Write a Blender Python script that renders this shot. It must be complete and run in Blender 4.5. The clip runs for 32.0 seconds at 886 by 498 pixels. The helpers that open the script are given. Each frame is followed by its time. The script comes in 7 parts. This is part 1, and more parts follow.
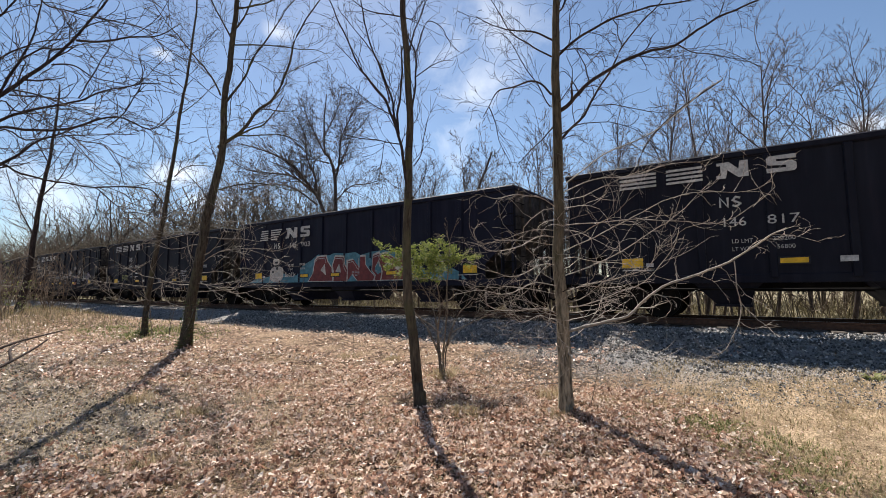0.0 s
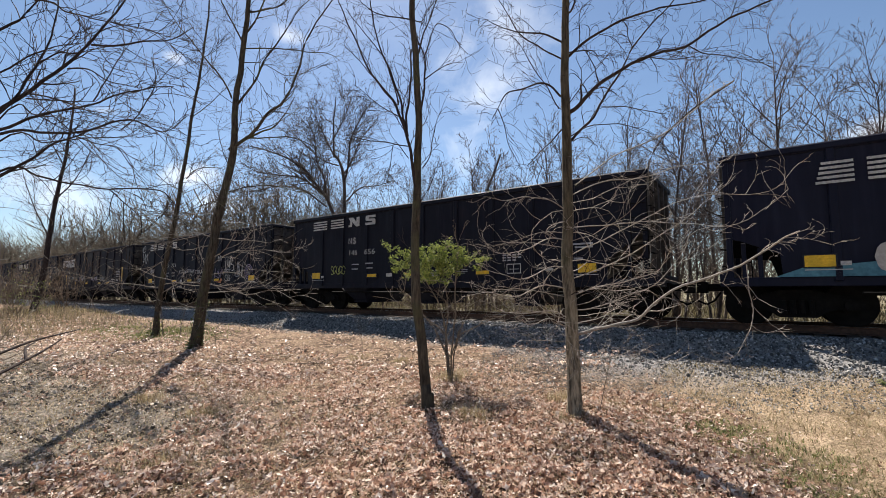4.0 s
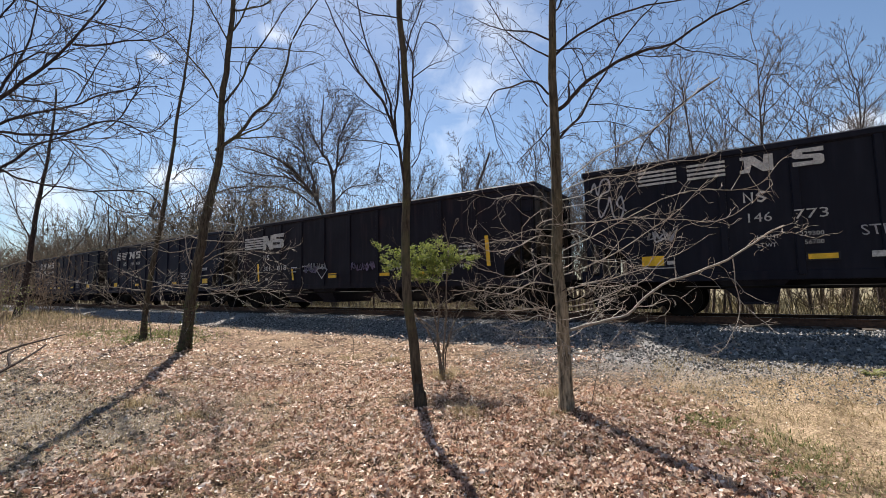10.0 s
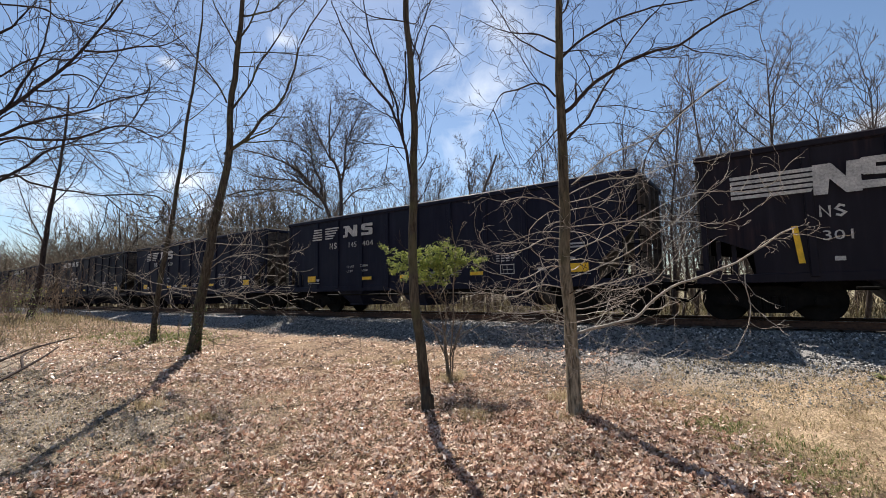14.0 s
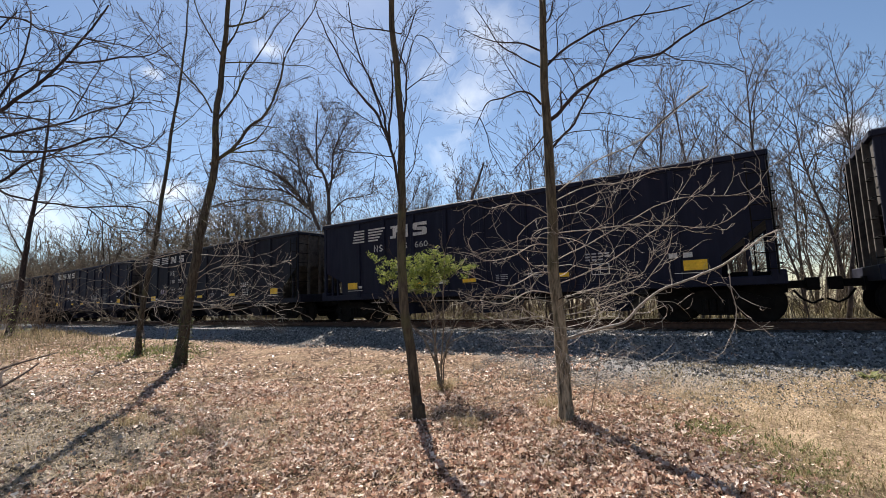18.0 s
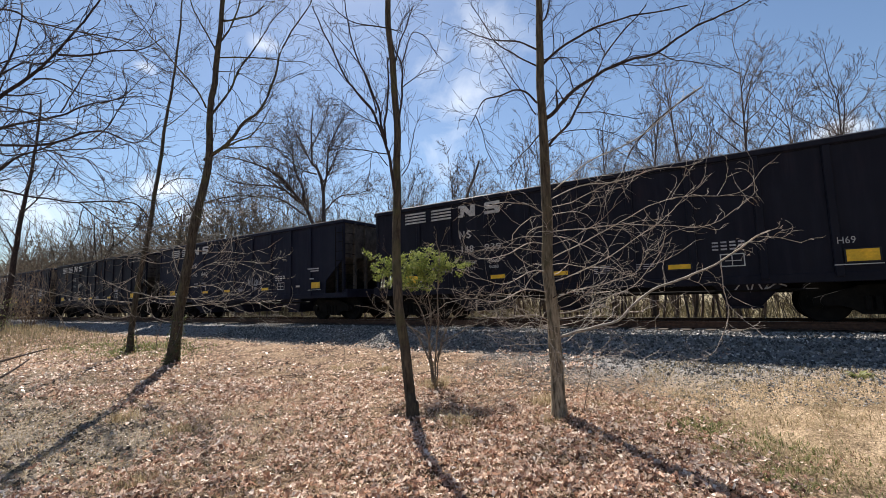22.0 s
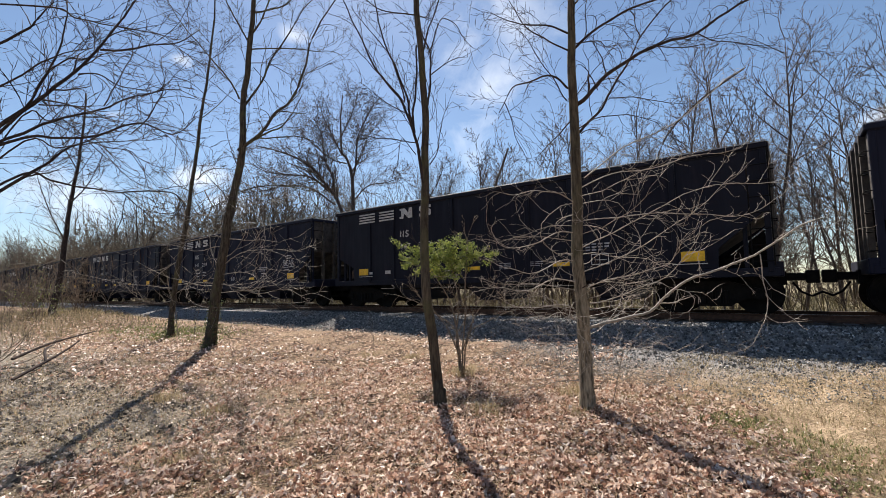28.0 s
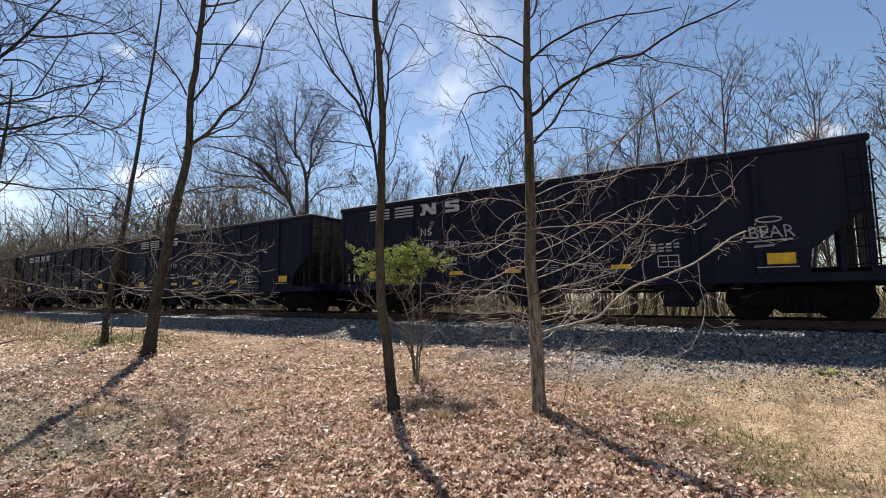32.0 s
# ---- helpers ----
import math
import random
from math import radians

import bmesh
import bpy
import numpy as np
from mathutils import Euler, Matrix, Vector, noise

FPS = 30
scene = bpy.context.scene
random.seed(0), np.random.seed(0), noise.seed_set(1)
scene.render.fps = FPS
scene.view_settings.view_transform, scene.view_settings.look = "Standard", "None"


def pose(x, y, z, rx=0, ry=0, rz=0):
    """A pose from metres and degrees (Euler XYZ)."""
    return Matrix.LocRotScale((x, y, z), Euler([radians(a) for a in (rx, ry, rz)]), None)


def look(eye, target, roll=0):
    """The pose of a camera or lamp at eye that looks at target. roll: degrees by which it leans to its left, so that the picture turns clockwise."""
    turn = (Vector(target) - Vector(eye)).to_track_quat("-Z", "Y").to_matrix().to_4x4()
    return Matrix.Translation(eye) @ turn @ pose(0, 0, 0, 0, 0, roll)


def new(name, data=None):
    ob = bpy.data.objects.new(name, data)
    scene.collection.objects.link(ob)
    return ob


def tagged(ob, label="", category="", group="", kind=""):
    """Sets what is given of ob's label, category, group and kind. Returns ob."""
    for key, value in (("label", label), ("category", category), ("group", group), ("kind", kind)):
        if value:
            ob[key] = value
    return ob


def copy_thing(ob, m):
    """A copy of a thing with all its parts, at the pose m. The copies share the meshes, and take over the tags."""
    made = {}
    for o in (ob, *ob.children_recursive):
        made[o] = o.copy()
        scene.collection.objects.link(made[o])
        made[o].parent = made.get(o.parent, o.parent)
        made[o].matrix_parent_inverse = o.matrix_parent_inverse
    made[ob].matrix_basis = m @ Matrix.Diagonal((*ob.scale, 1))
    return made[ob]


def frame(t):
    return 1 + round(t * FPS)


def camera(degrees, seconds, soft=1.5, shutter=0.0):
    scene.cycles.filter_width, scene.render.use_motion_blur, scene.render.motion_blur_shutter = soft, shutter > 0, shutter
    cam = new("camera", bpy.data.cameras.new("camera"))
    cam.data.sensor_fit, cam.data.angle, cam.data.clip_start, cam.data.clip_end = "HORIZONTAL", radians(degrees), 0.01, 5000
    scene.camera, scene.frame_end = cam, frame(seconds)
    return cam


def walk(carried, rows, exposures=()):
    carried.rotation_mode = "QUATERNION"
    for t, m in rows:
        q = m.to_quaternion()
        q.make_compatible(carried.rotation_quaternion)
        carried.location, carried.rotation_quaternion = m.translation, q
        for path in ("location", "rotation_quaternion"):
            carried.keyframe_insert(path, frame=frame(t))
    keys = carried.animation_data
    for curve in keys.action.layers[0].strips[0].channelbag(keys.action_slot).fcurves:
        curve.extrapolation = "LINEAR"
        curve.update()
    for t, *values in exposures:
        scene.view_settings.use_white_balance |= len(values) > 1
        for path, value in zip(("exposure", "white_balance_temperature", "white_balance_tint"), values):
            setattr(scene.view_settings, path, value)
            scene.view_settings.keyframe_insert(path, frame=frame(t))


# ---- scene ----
# World: x runs along the track (the train rolls towards +x), y away from the camera, z up; 0 is the leaf-covered ground.
cam = camera(89.1, 32.0, soft=0.6)
PATH = [
    (0.0, pose(0, 0, 1.6, 94.983, 0.310, 34.991)),
    (0.5, pose(0, 0, 1.6, 94.859, 0.141, 35.608)),
    (1.0, pose(0, 0, 1.6, 94.811, -0.027, 35.812)),
    (1.5, pose(0, 0, 1.6, 94.918, -0.080, 35.829)),
    (2.0, pose(0, 0, 1.6, 95.010, -0.073, 35.928)),
    (2.5, pose(0, 0, 1.6, 95.102, -0.066, 36.035)),
    (3.0, pose(0, 0, 1.6, 95.184, -0.002, 36.075)),
    (3.5, pose(0, 0, 1.6, 95.219, 0.008, 36.082)),
    (5.5, pose(0, 0, 1.6, 95.380, 0.043, 35.095)),
    (6.0, pose(0, 0, 1.6, 95.438, -0.061, 34.396)),
    (6.5, pose(0, 0, 1.6, 95.508, -0.163, 33.711)),
    (7.0, pose(0, 0, 1.6, 95.544, -0.167, 33.335)),
    (7.5, pose(0, 0, 1.6, 95.471, -0.101, 33.375)),
    (8.0, pose(0, 0, 1.6, 95.355, -0.009, 33.612)),
    (8.5, pose(0, 0, 1.6, 95.159, 0.170, 33.950)),
    (9.0, pose(0, 0, 1.6, 95.093, 0.382, 34.262)),
    (9.5, pose(0, 0, 1.6, 95.031, 0.689, 34.628)),
    (10.0, pose(0, 0, 1.6, 95.062, 0.901, 34.898)),
    (10.5, pose(0, 0, 1.6, 95.160, 0.972, 35.154)),
    (11.0, pose(0, 0, 1.6, 95.252, 0.985, 35.301)),
    (11.5, pose(0, 0, 1.6, 95.349, 0.873, 35.384)),
    (12.0, pose(0, 0, 1.6, 95.421, 0.806, 35.448)),
    (12.5, pose(0, 0, 1.6, 95.413, 0.755, 35.516)),
    (13.0, pose(0, 0, 1.6, 95.443, 0.804, 35.605)),
    (13.5, pose(0, 0, 1.6, 95.442, 0.853, 35.715)),
    (14.0, pose(0, 0, 1.6, 95.415, 0.938, 35.801)),
    (14.5, pose(0, 0, 1.6, 95.427, 0.993, 35.837)),
    (16.5, pose(0, 0, 1.6, 95.821, 0.753, 35.364)),
    (17.0, pose(0, 0, 1.6, 95.900, 1.004, 34.960)),
    (17.5, pose(0, 0, 1.6, 96.113, 1.358, 34.568)),
    (18.0, pose(0, 0, 1.6, 96.362, 1.944, 34.501)),
    (18.5, pose(0, 0, 1.6, 96.545, 2.432, 34.678)),
    (19.0, pose(0, 0, 1.6, 96.654, 2.704, 34.953)),
    (19.5, pose(0, 0, 1.6, 96.724, 2.908, 35.198)),
    (20.0, pose(0, 0, 1.6, 96.753, 3.005, 35.287)),
    (20.5, pose(0, 0, 1.6, 96.759, 2.988, 35.215)),
    (21.0, pose(0, 0, 1.6, 96.695, 2.770, 34.837)),
    (21.5, pose(0, 0, 1.6, 96.481, 2.284, 34.283)),
    (22.0, pose(0, 0, 1.6, 96.064, 1.616, 33.804)),
    (22.5, pose(0, 0, 1.6, 95.667, 0.975, 33.515)),
    (23.0, pose(0, 0, 1.6, 95.361, 0.553, 33.530)),
    (23.5, pose(0, 0, 1.6, 95.116, 0.400, 33.857)),
    (24.0, pose(0, 0, 1.6, 94.935, 0.329, 34.175)),
    (24.5, pose(0, 0, 1.6, 94.816, 0.415, 34.428)),
    (25.0, pose(0, 0, 1.6, 94.690, 0.477, 34.703)),
    (25.5, pose(0, 0, 1.6, 94.489, 0.696, 34.947)),
    (27.5, pose(0, 0, 1.6, 94.503, 1.292, 37.303)),
    (28.0, pose(0, 0, 1.6, 94.727, 1.058, 37.306)),
    (28.5, pose(0, 0, 1.6, 94.862, 0.568, 36.193)),
    (29.0, pose(0, 0, 1.6, 94.986, 0.243, 34.378)),
    (29.5, pose(0, 0, 1.6, 95.085, 0.074, 32.483)),
    (30.0, pose(0, 0, 1.6, 95.199, 0.326, 31.387)),
    (30.5, pose(0, 0, 1.6, 95.262, 0.622, 31.093)),
    (31.0, pose(0, 0, 1.6, 95.309, 0.897, 31.240)),
    (31.5, pose(0, 0, 1.6, 95.262, 0.943, 31.438)),
    (32.0, pose(0, 0, 1.6, 95.371, 0.856, 31.642)),
]
walk(cam, PATH)

# ---- world and sun ----
SKY = 0.0523
SUN_AZ, SUN_EL = radians(-49), radians(48)      # azimuth from +y towards +x
sun_dir = Vector((math.sin(SUN_AZ) * math.cos(SUN_EL), math.cos(SUN_AZ) * math.cos(SUN_EL), math.sin(SUN_EL)))
world = bpy.data.worlds.new("sky")
scene.world = world
world.use_nodes = True


def toward(az, el):
    az, el = radians(az), radians(el)
    return Vector((math.sin(az) * math.cos(el), math.cos(az) * math.cos(el), math.sin(el)))


# soft fair-weather clouds: azimuth, elevation, radius in degrees, height over width, density
CLOUDS = [(-31, 24, 6.5, 2.1, 0.5), (-27.5, 31, 6.5, 1.5, 0.34), (-66, 12.5, 5, 0.45, 0.85), (-63, 10, 4, 0.4, 0.7), (8.7, 14.5, 3.6, 0.5, 0.95), (-68, 24.6, 2.0, 0.6, 0.75), (-56, 29, 3, 0.4, 0.5), (-78, 9, 8, 0.5, 0.6), (-45, 34, 12, 0.8, 0.06), (-74, 18, 1.6, 0.5, 0.6), (60, 25, 12, 0.6, 0.6), (150, 35, 16, 0.7, 0.6), (-130, 25, 14, 0.6, 0.6)]


def sky_nodes():
    nt = world.node_tree
    nt.nodes.clear()
    out = nt.nodes.new("ShaderNodeOutputWorld")
    bg = nt.nodes.new("ShaderNodeBackground")
    bg.inputs["Strength"].default_value = SKY
    sky = nt.nodes.new("ShaderNodeTexSky")
    sky.sky_type, sky.sun_disc = "NISHITA", False
    sky.sun_elevation, sky.sun_rotation = SUN_EL, SUN_AZ
    sky.air_density, sky.dust_density, sky.ozone_density = 1.0, 0.2, 2.6
    co = nt.nodes.new("ShaderNodeTexCoord")

    def calc(op, a, b=None, clamp=False):
        n = nt.nodes.new("ShaderNodeMath")
        n.operation, n.use_clamp = op, clamp
        for i, q in enumerate((a, b)):
            if isinstance(q, bpy.types.NodeSocket):
                nt.links.new(q, n.inputs[i])
            elif q is not None:
                n.inputs[i].default_value = q
        return n.outputs[0]

    n1 = nt.nodes.new("ShaderNodeTexNoise")
    n1.inputs["Scale"].default_value, n1.inputs["Detail"].default_value, n1.inputs["Roughness"].default_value = 9.0, 8, 0.6
    n1.inputs["Distortion"].default_value = 0.5
    nt.links.new(co.outputs["Generated"], n1.inputs["Vector"])
    ragged = calc("SUBTRACT", n1.outputs["Fac"], 0.5)
    total = 0.0
    for az, el, r, tall, dense in CLOUDS:
        c = toward(az, el)
        off = nt.nodes.new("ShaderNodeVectorMath")
        off.operation = "SUBTRACT"
        nt.links.new(co.outputs["Generated"], off.inputs[0])
        off.inputs[1].default_value = c
        mul = nt.nodes.new("ShaderNodeVectorMath")
        mul.operation = "MULTIPLY"
        nt.links.new(off.outputs[0], mul.inputs[0])
        mul.inputs[1].default_value = (1, 1, 1 / tall)
        ln = nt.nodes.new("ShaderNodeVectorMath")
        ln.operation = "LENGTH"
        nt.links.new(mul.outputs[0], ln.inputs[0])
        d = calc("DIVIDE", ln.outputs["Value"], radians(r))
        d = calc("ADD", calc("SUBTRACT", 0.75, d), calc("MULTIPLY", ragged, 2.3))
        d = calc("MULTIPLY", calc("MULTIPLY", d, 1.1, True), dense)
        total = calc("MAXIMUM", total, d)
    mix = nt.nodes.new("ShaderNodeMix")
    mix.data_type = "RGBA"
    mix.inputs[7].default_value = (11.5, 11.7, 12.0, 1)
    nt.links.new(total, mix.inputs[0])
    nt.links.new(sky.outputs["Color"], mix.inputs[6])
    nt.links.new(mix.outputs[2], bg.inputs["Color"])
    nt.links.new(bg.outputs["Background"], out.inputs["Surface"])


sky_nodes()
sun = new("sun", bpy.data.lights.new("sun", "SUN"))
sun.data.energy, sun.data.angle, sun.data.color = 5.0, radians(0.53), (1.0, 0.93, 0.84)
sun.matrix_world = look(sun_dir * 60, (0, 0, 0))
scene.view_settings.exposure = 1.2


# ---- materials ----
def material(name, rough=0.8, metal=0.0, spec=0.3):
    m = bpy.data.materials.new(name)
    m.use_nodes = True
    b = m.node_tree.nodes["Principled BSDF"]
    b.inputs["Roughness"].default_value, b.inputs["Metallic"].default_value = rough, metal
    b.inputs["Specular IOR Level"].default_value = spec
    return m, m.node_tree, b


def node(nt, kind, **inputs):
    n = nt.nodes.new("ShaderNode" + kind)
    for key, value in inputs.items():
        n.inputs[key.replace("_", " ")].default_value = value
    return n


def ramp(nt, source, stops):
    r = nt.nodes.new("ShaderNodeValToRGB")
    while len(r.color_ramp.elements) < len(stops):
        r.color_ramp.elements.new(0.5)
    for e, (p, c) in zip(r.color_ramp.elements, stops):
        e.position, e.color = p, (*c, 1) if len(c) == 3 else c
    nt.links.new(source, r.inputs["Fac"])
    return r.outputs["Color"]


def blend(nt, fac, a, b, mode="MIX"):
    m = nt.nodes.new("ShaderNodeMix")
    m.data_type, m.blend_type = "RGBA", mode
    for sock, v in ((m.inputs[0], fac), (m.inputs[6], a), (m.inputs[7], b)):
        if isinstance(v, bpy.types.NodeSocket):
            nt.links.new(v, sock)
        else:
            sock.default_value = v if not isinstance(v, tuple) or len(v) == 4 else (*v, 1)
    return m.outputs[2]


def coords(nt, kind="Object"):
    return nt.nodes.new("ShaderNodeTexCoord").outputs[kind]


def place(nt):
    return nt.nodes.new("ShaderNodeNewGeometry").outputs["Position"]


def noise_of(nt, vec, scale, detail=5, rough=0.55):
    n = node(nt, "TexNoise", Scale=scale, Detail=detail, Roughness=rough)
    nt.links.new(vec, n.inputs["Vector"])
    return n.outputs["Fac"]


def bump(nt, b, height, strength=0.3, distance=0.02):
    n = node(nt, "Bump", Strength=strength, Distance=distance)
    nt.links.new(height, n.inputs["Height"])
    nt.links.new(n.outputs["Normal"], b.inputs["Normal"])


def speckled(name, dark, light, scale, rough=0.85, bumps=0.3, dist=0.01, kind="Object", metal=0.0, spec=0.3, big=0.15):
    """Two-scale colour variation between dark and light, with fine relief."""
    m, nt, b = material(name, rough, metal, spec)
    v = coords(nt, kind)
    fine = noise_of(nt, v, scale, 6, 0.65)
    coarse = noise_of(nt, v, scale * big, 3)
    c = ramp(nt, fine, [(0.3, dark), (0.7, light)])
    shade = ramp(nt, coarse, [(0.3, (0.7, 0.7, 0.7)), (0.7, (1.15, 1.12, 1.1))])
    nt.links.new(blend(nt, 1.0, c, shade, "MULTIPLY"), b.inputs["Base Color"])
    if bumps:
        bump(nt, b, fine, bumps, dist)
    return m


def islands(name, stops, rough=0.8, spec=0.2, translucent=0.0):
    """One colour out of a ramp for every loose piece of a mesh."""
    m, nt, b = material(name, rough, 0, spec)
    g = nt.nodes.new("ShaderNodeNewGeometry")
    c = ramp(nt, g.outputs["Random Per Island"], stops)
    fine = noise_of(nt, coords(nt), 60, 3)
    c = blend(nt, 1.0, c, ramp(nt, fine, [(0.25, (0.75, 0.75, 0.75)), (0.75, (1.15, 1.15, 1.15))]), "MULTIPLY")
    nt.links.new(c, b.inputs["Base Color"])
    if translucent:
        t = nt.nodes.new("ShaderNodeBsdfTranslucent")
        nt.links.new(c, t.inputs["Color"])
        mx = node(nt, "MixShader", Fac=translucent)
        nt.links.new(b.outputs[0], mx.inputs[1])
        nt.links.new(t.outputs[0], mx.inputs[2])
        nt.links.new(mx.outputs[0], nt.nodes["Material Output"].inputs["Surface"])
    return m


def bark_material(name, dark, light, moss=None, pale_foot=None):
    m, nt, b = material(name, 0.9, 0, 0.15)
    v = coords(nt)
    mp = node(nt, "Mapping", Scale=(26, 26, 5))
    nt.links.new(v, mp.inputs["Vector"])
    grain = noise_of(nt, mp.outputs["Vector"], 1.0, 6, 0.65)
    patch = noise_of(nt, v, 3.0, 4)
    c = ramp(nt, grain, [(0.32, dark), (0.68, light)])
    c = blend(nt, 1.0, c, ramp(nt, patch, [(0.3, (0.7, 0.7, 0.7)), (0.7, (1.2, 1.17, 1.1))]), "MULTIPLY")
    if moss:
        c = blend(nt, ramp(nt, noise_of(nt, v, 1.7, 5), [(0.5, (0, 0, 0)), (0.68, (0.8, 0.8, 0.8))]), c, moss)
    if pale_foot:       # grain grows paler towards the foot
        sep = nt.nodes.new("ShaderNodeSeparateXYZ")
        nt.links.new(v, sep.inputs[0])
        low = nt.nodes.new("ShaderNodeMapRange")
        low.inputs["From Min"].default_value, low.inputs["From Max"].default_value = 2.6, 0.9
        nt.links.new(sep.outputs[2], low.inputs["Value"])
        c = blend(nt, blend(nt, 1.0, low.outputs[0], ramp(nt, grain, [(0.4, (0.12, 0.12, 0.12)), (0.62, (0.95, 0.95, 0.95))]), "MULTIPLY"), c, pale_foot)
    nt.links.new(c, b.inputs["Base Color"])
    bump(nt, b, grain, 0.5, 0.012)
    return m


def ground_material():
    m, nt, b = material("forest_floor", 0.95, 0, 0.1)
    p = place(nt)
    sep = nt.nodes.new("ShaderNodeSeparateXYZ")
    nt.links.new(p, sep.inputs[0])
    wob = noise_of(nt, p, 0.55, 5)
    vor = node(nt, "TexVoronoi", Scale=16.0, Randomness=1.0)
    nt.links.new(p, vor.inputs["Vector"])
    cell = nt.nodes.new("ShaderNodeSeparateColor")
    nt.links.new(vor.outputs["Color"], cell.inputs[0])
    fine = noise_of(nt, p, 45, 5, 0.7)
    leaves = ramp(nt, cell.outputs[0], [(0.0, (0.025, 0.015, 0.01)), (0.45, (0.1, 0.06, 0.04)), (0.8, (0.26, 0.17, 0.115)), (1.0, (0.5, 0.36, 0.26))])
    soil = ramp(nt, fine, [(0.36, (0.05, 0.033, 0.022)), (0.64, (0.56, 0.395, 0.26))])
    floor_c = blend(nt, ramp(nt, noise_of(nt, p, 1.3, 5), [(0.42, (0, 0, 0)), (0.62, (0.8, 0.8, 0.8))]), leaves, soil)
    straw = ramp(nt, fine, [(0.34, (0.13, 0.092, 0.058)), (0.66, (0.66, 0.52, 0.375))])
    straw = blend(nt, 1.0, straw, ramp(nt, noise_of(nt, p, 2.2, 6, 0.7), [(0.34, (0.45, 0.41, 0.36)), (0.56, (1.14, 1.1, 1.04))]), "MULTIPLY")
    grey = ramp(nt, noise_of(nt, p, 30, 5, 0.7), [(0.3, (0.12, 0.115, 0.115)), (0.7, (0.42, 0.40, 0.38))])

    def math_node(op, a, bb):
        n = nt.nodes.new("ShaderNodeMath")
        n.operation, n.use_clamp = op, op == "MULTIPLY"
        for i, q in enumerate((a, bb, 0.0)):
            if isinstance(q, bpy.types.NodeSocket):
                nt.links.new(q, n.inputs[i])
            else:
                n.inputs[i].default_value = q
        return n.outputs[0]

    # grey trodden soil in the near corner
    near = nt.nodes.new("ShaderNodeMapRange")
    near.inputs["From Min"].default_value, near.inputs["From Max"].default_value = 4.6, 2.4
    nt.links.new(math_node("ADD", sep.outputs[1], math_node("SUBTRACT", wob, 0.5)), near.inputs["Value"])
    side = nt.nodes.new("ShaderNodeMapRange")
    side.inputs["From Min"].default_value, side.inputs["From Max"].default_value = -3.6, -6.0
    nt.links.new(sep.outputs[0], side.inputs["Value"])
    floor_c = blend(nt, math_node("MULTIPLY", near.outputs[0], side.outputs[0]), floor_c, ramp(nt, blend(nt, 0.5, fine, noise_of(nt, p, 13, 4, 0.6)), [(0.4, (0.05, 0.042, 0.035)), (0.6, (0.42, 0.36, 0.29))]))
    # straw on the open ground beside the maple
    edge = math_node("ADD", math_node("ADD", sep.outputs[0], math_node("MULTIPLY_ADD", sep.outputs[1], 0.5)), math_node("SUBTRACT", wob, 0.5))
    fac = nt.nodes.new("ShaderNodeMapRange")
    fac.inputs["From Min"].default_value, fac.inputs["From Max"].default_value = 2.3, 3.4
    nt.links.new(edge, fac.inputs["Value"])
    c = blend(nt, fac.outputs[0], floor_c, straw)
    # gravel shed from the ballast
    shift = nt.nodes.new("ShaderNodeMapRange")
    for key, value in (("From Min", -0.6), ("From Max", 1.6), ("To Min", 0.0), ("To Max", 1.6)):
        shift.inputs[key].default_value = value
    nt.links.new(sep.outputs[0], shift.inputs["Value"])
    bank = nt.nodes.new("ShaderNodeMapRange")       # leaves lie over the gravel farther along
    for key, value in (("From Min", -2.6), ("From Max", -5.5), ("To Min", 0.0), ("To Max", 1.5)):
        bank.inputs[key].default_value = value
    nt.links.new(sep.outputs[0], bank.inputs["Value"])
    gy = math_node("SUBTRACT", math_node("ADD", sep.outputs[1], math_node("SUBTRACT", noise_of(nt, p, 0.9, 6, 0.7), 0.5)), math_node("ADD", shift.outputs[0], bank.outputs[0]))
    fy = nt.nodes.new("ShaderNodeMapRange")
    fy.inputs["From Min"].default_value, fy.inputs["From Max"].default_value = 7.5, 8.8
    nt.links.new(gy, fy.inputs["Value"])
    c = blend(nt, fy.outputs[0], c, grey)
    # dry growth beyond the track
    fb = nt.nodes.new("ShaderNodeMapRange")
    fb.inputs["From Min"].default_value, fb.inputs["From Max"].default_value = 15.6, 17.0
    nt.links.new(gy, fb.inputs["Value"])
    c = blend(nt, fb.outputs[0], c, ramp(nt, noise_of(nt, p, 6, 6, 0.7), [(0.3, (0.09, 0.08, 0.048)), (0.7, (0.32, 0.275, 0.18))]))
    nt.links.new(blend(nt, 1.0, c, (0.87, 0.87, 0.87), "MULTIPLY"), b.inputs["Base Color"])
    bump(nt, b, fine, 0.8, 0.04)
    return m


GROUND = ground_material()
BARK = bark_material("grey_brown_bark", (0.02465, 0.01997, 0.01572), (0.1105, 0.0901, 0.068), (0.09775, 0.0952, 0.0425))
BARK_PALE = bark_material("pale_grey_bark", (0.0306, 0.02465, 0.01785), (0.1403, 0.1139, 0.0816), (0.0782, 0.07055, 0.03825), (0.357, 0.2932, 0.2125))
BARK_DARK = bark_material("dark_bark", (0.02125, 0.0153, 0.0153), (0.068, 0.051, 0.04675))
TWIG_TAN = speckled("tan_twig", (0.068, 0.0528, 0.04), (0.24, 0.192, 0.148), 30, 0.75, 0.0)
# TWIG and BOUGH: dead wood, with sunlit paleness put into the colour
TWIG = speckled("sunlit_twig", (0.136, 0.112, 0.0944), (0.432, 0.38, 0.328), 30, 0.7, 0.0)
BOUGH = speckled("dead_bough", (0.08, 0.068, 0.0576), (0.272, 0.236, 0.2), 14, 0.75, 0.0)
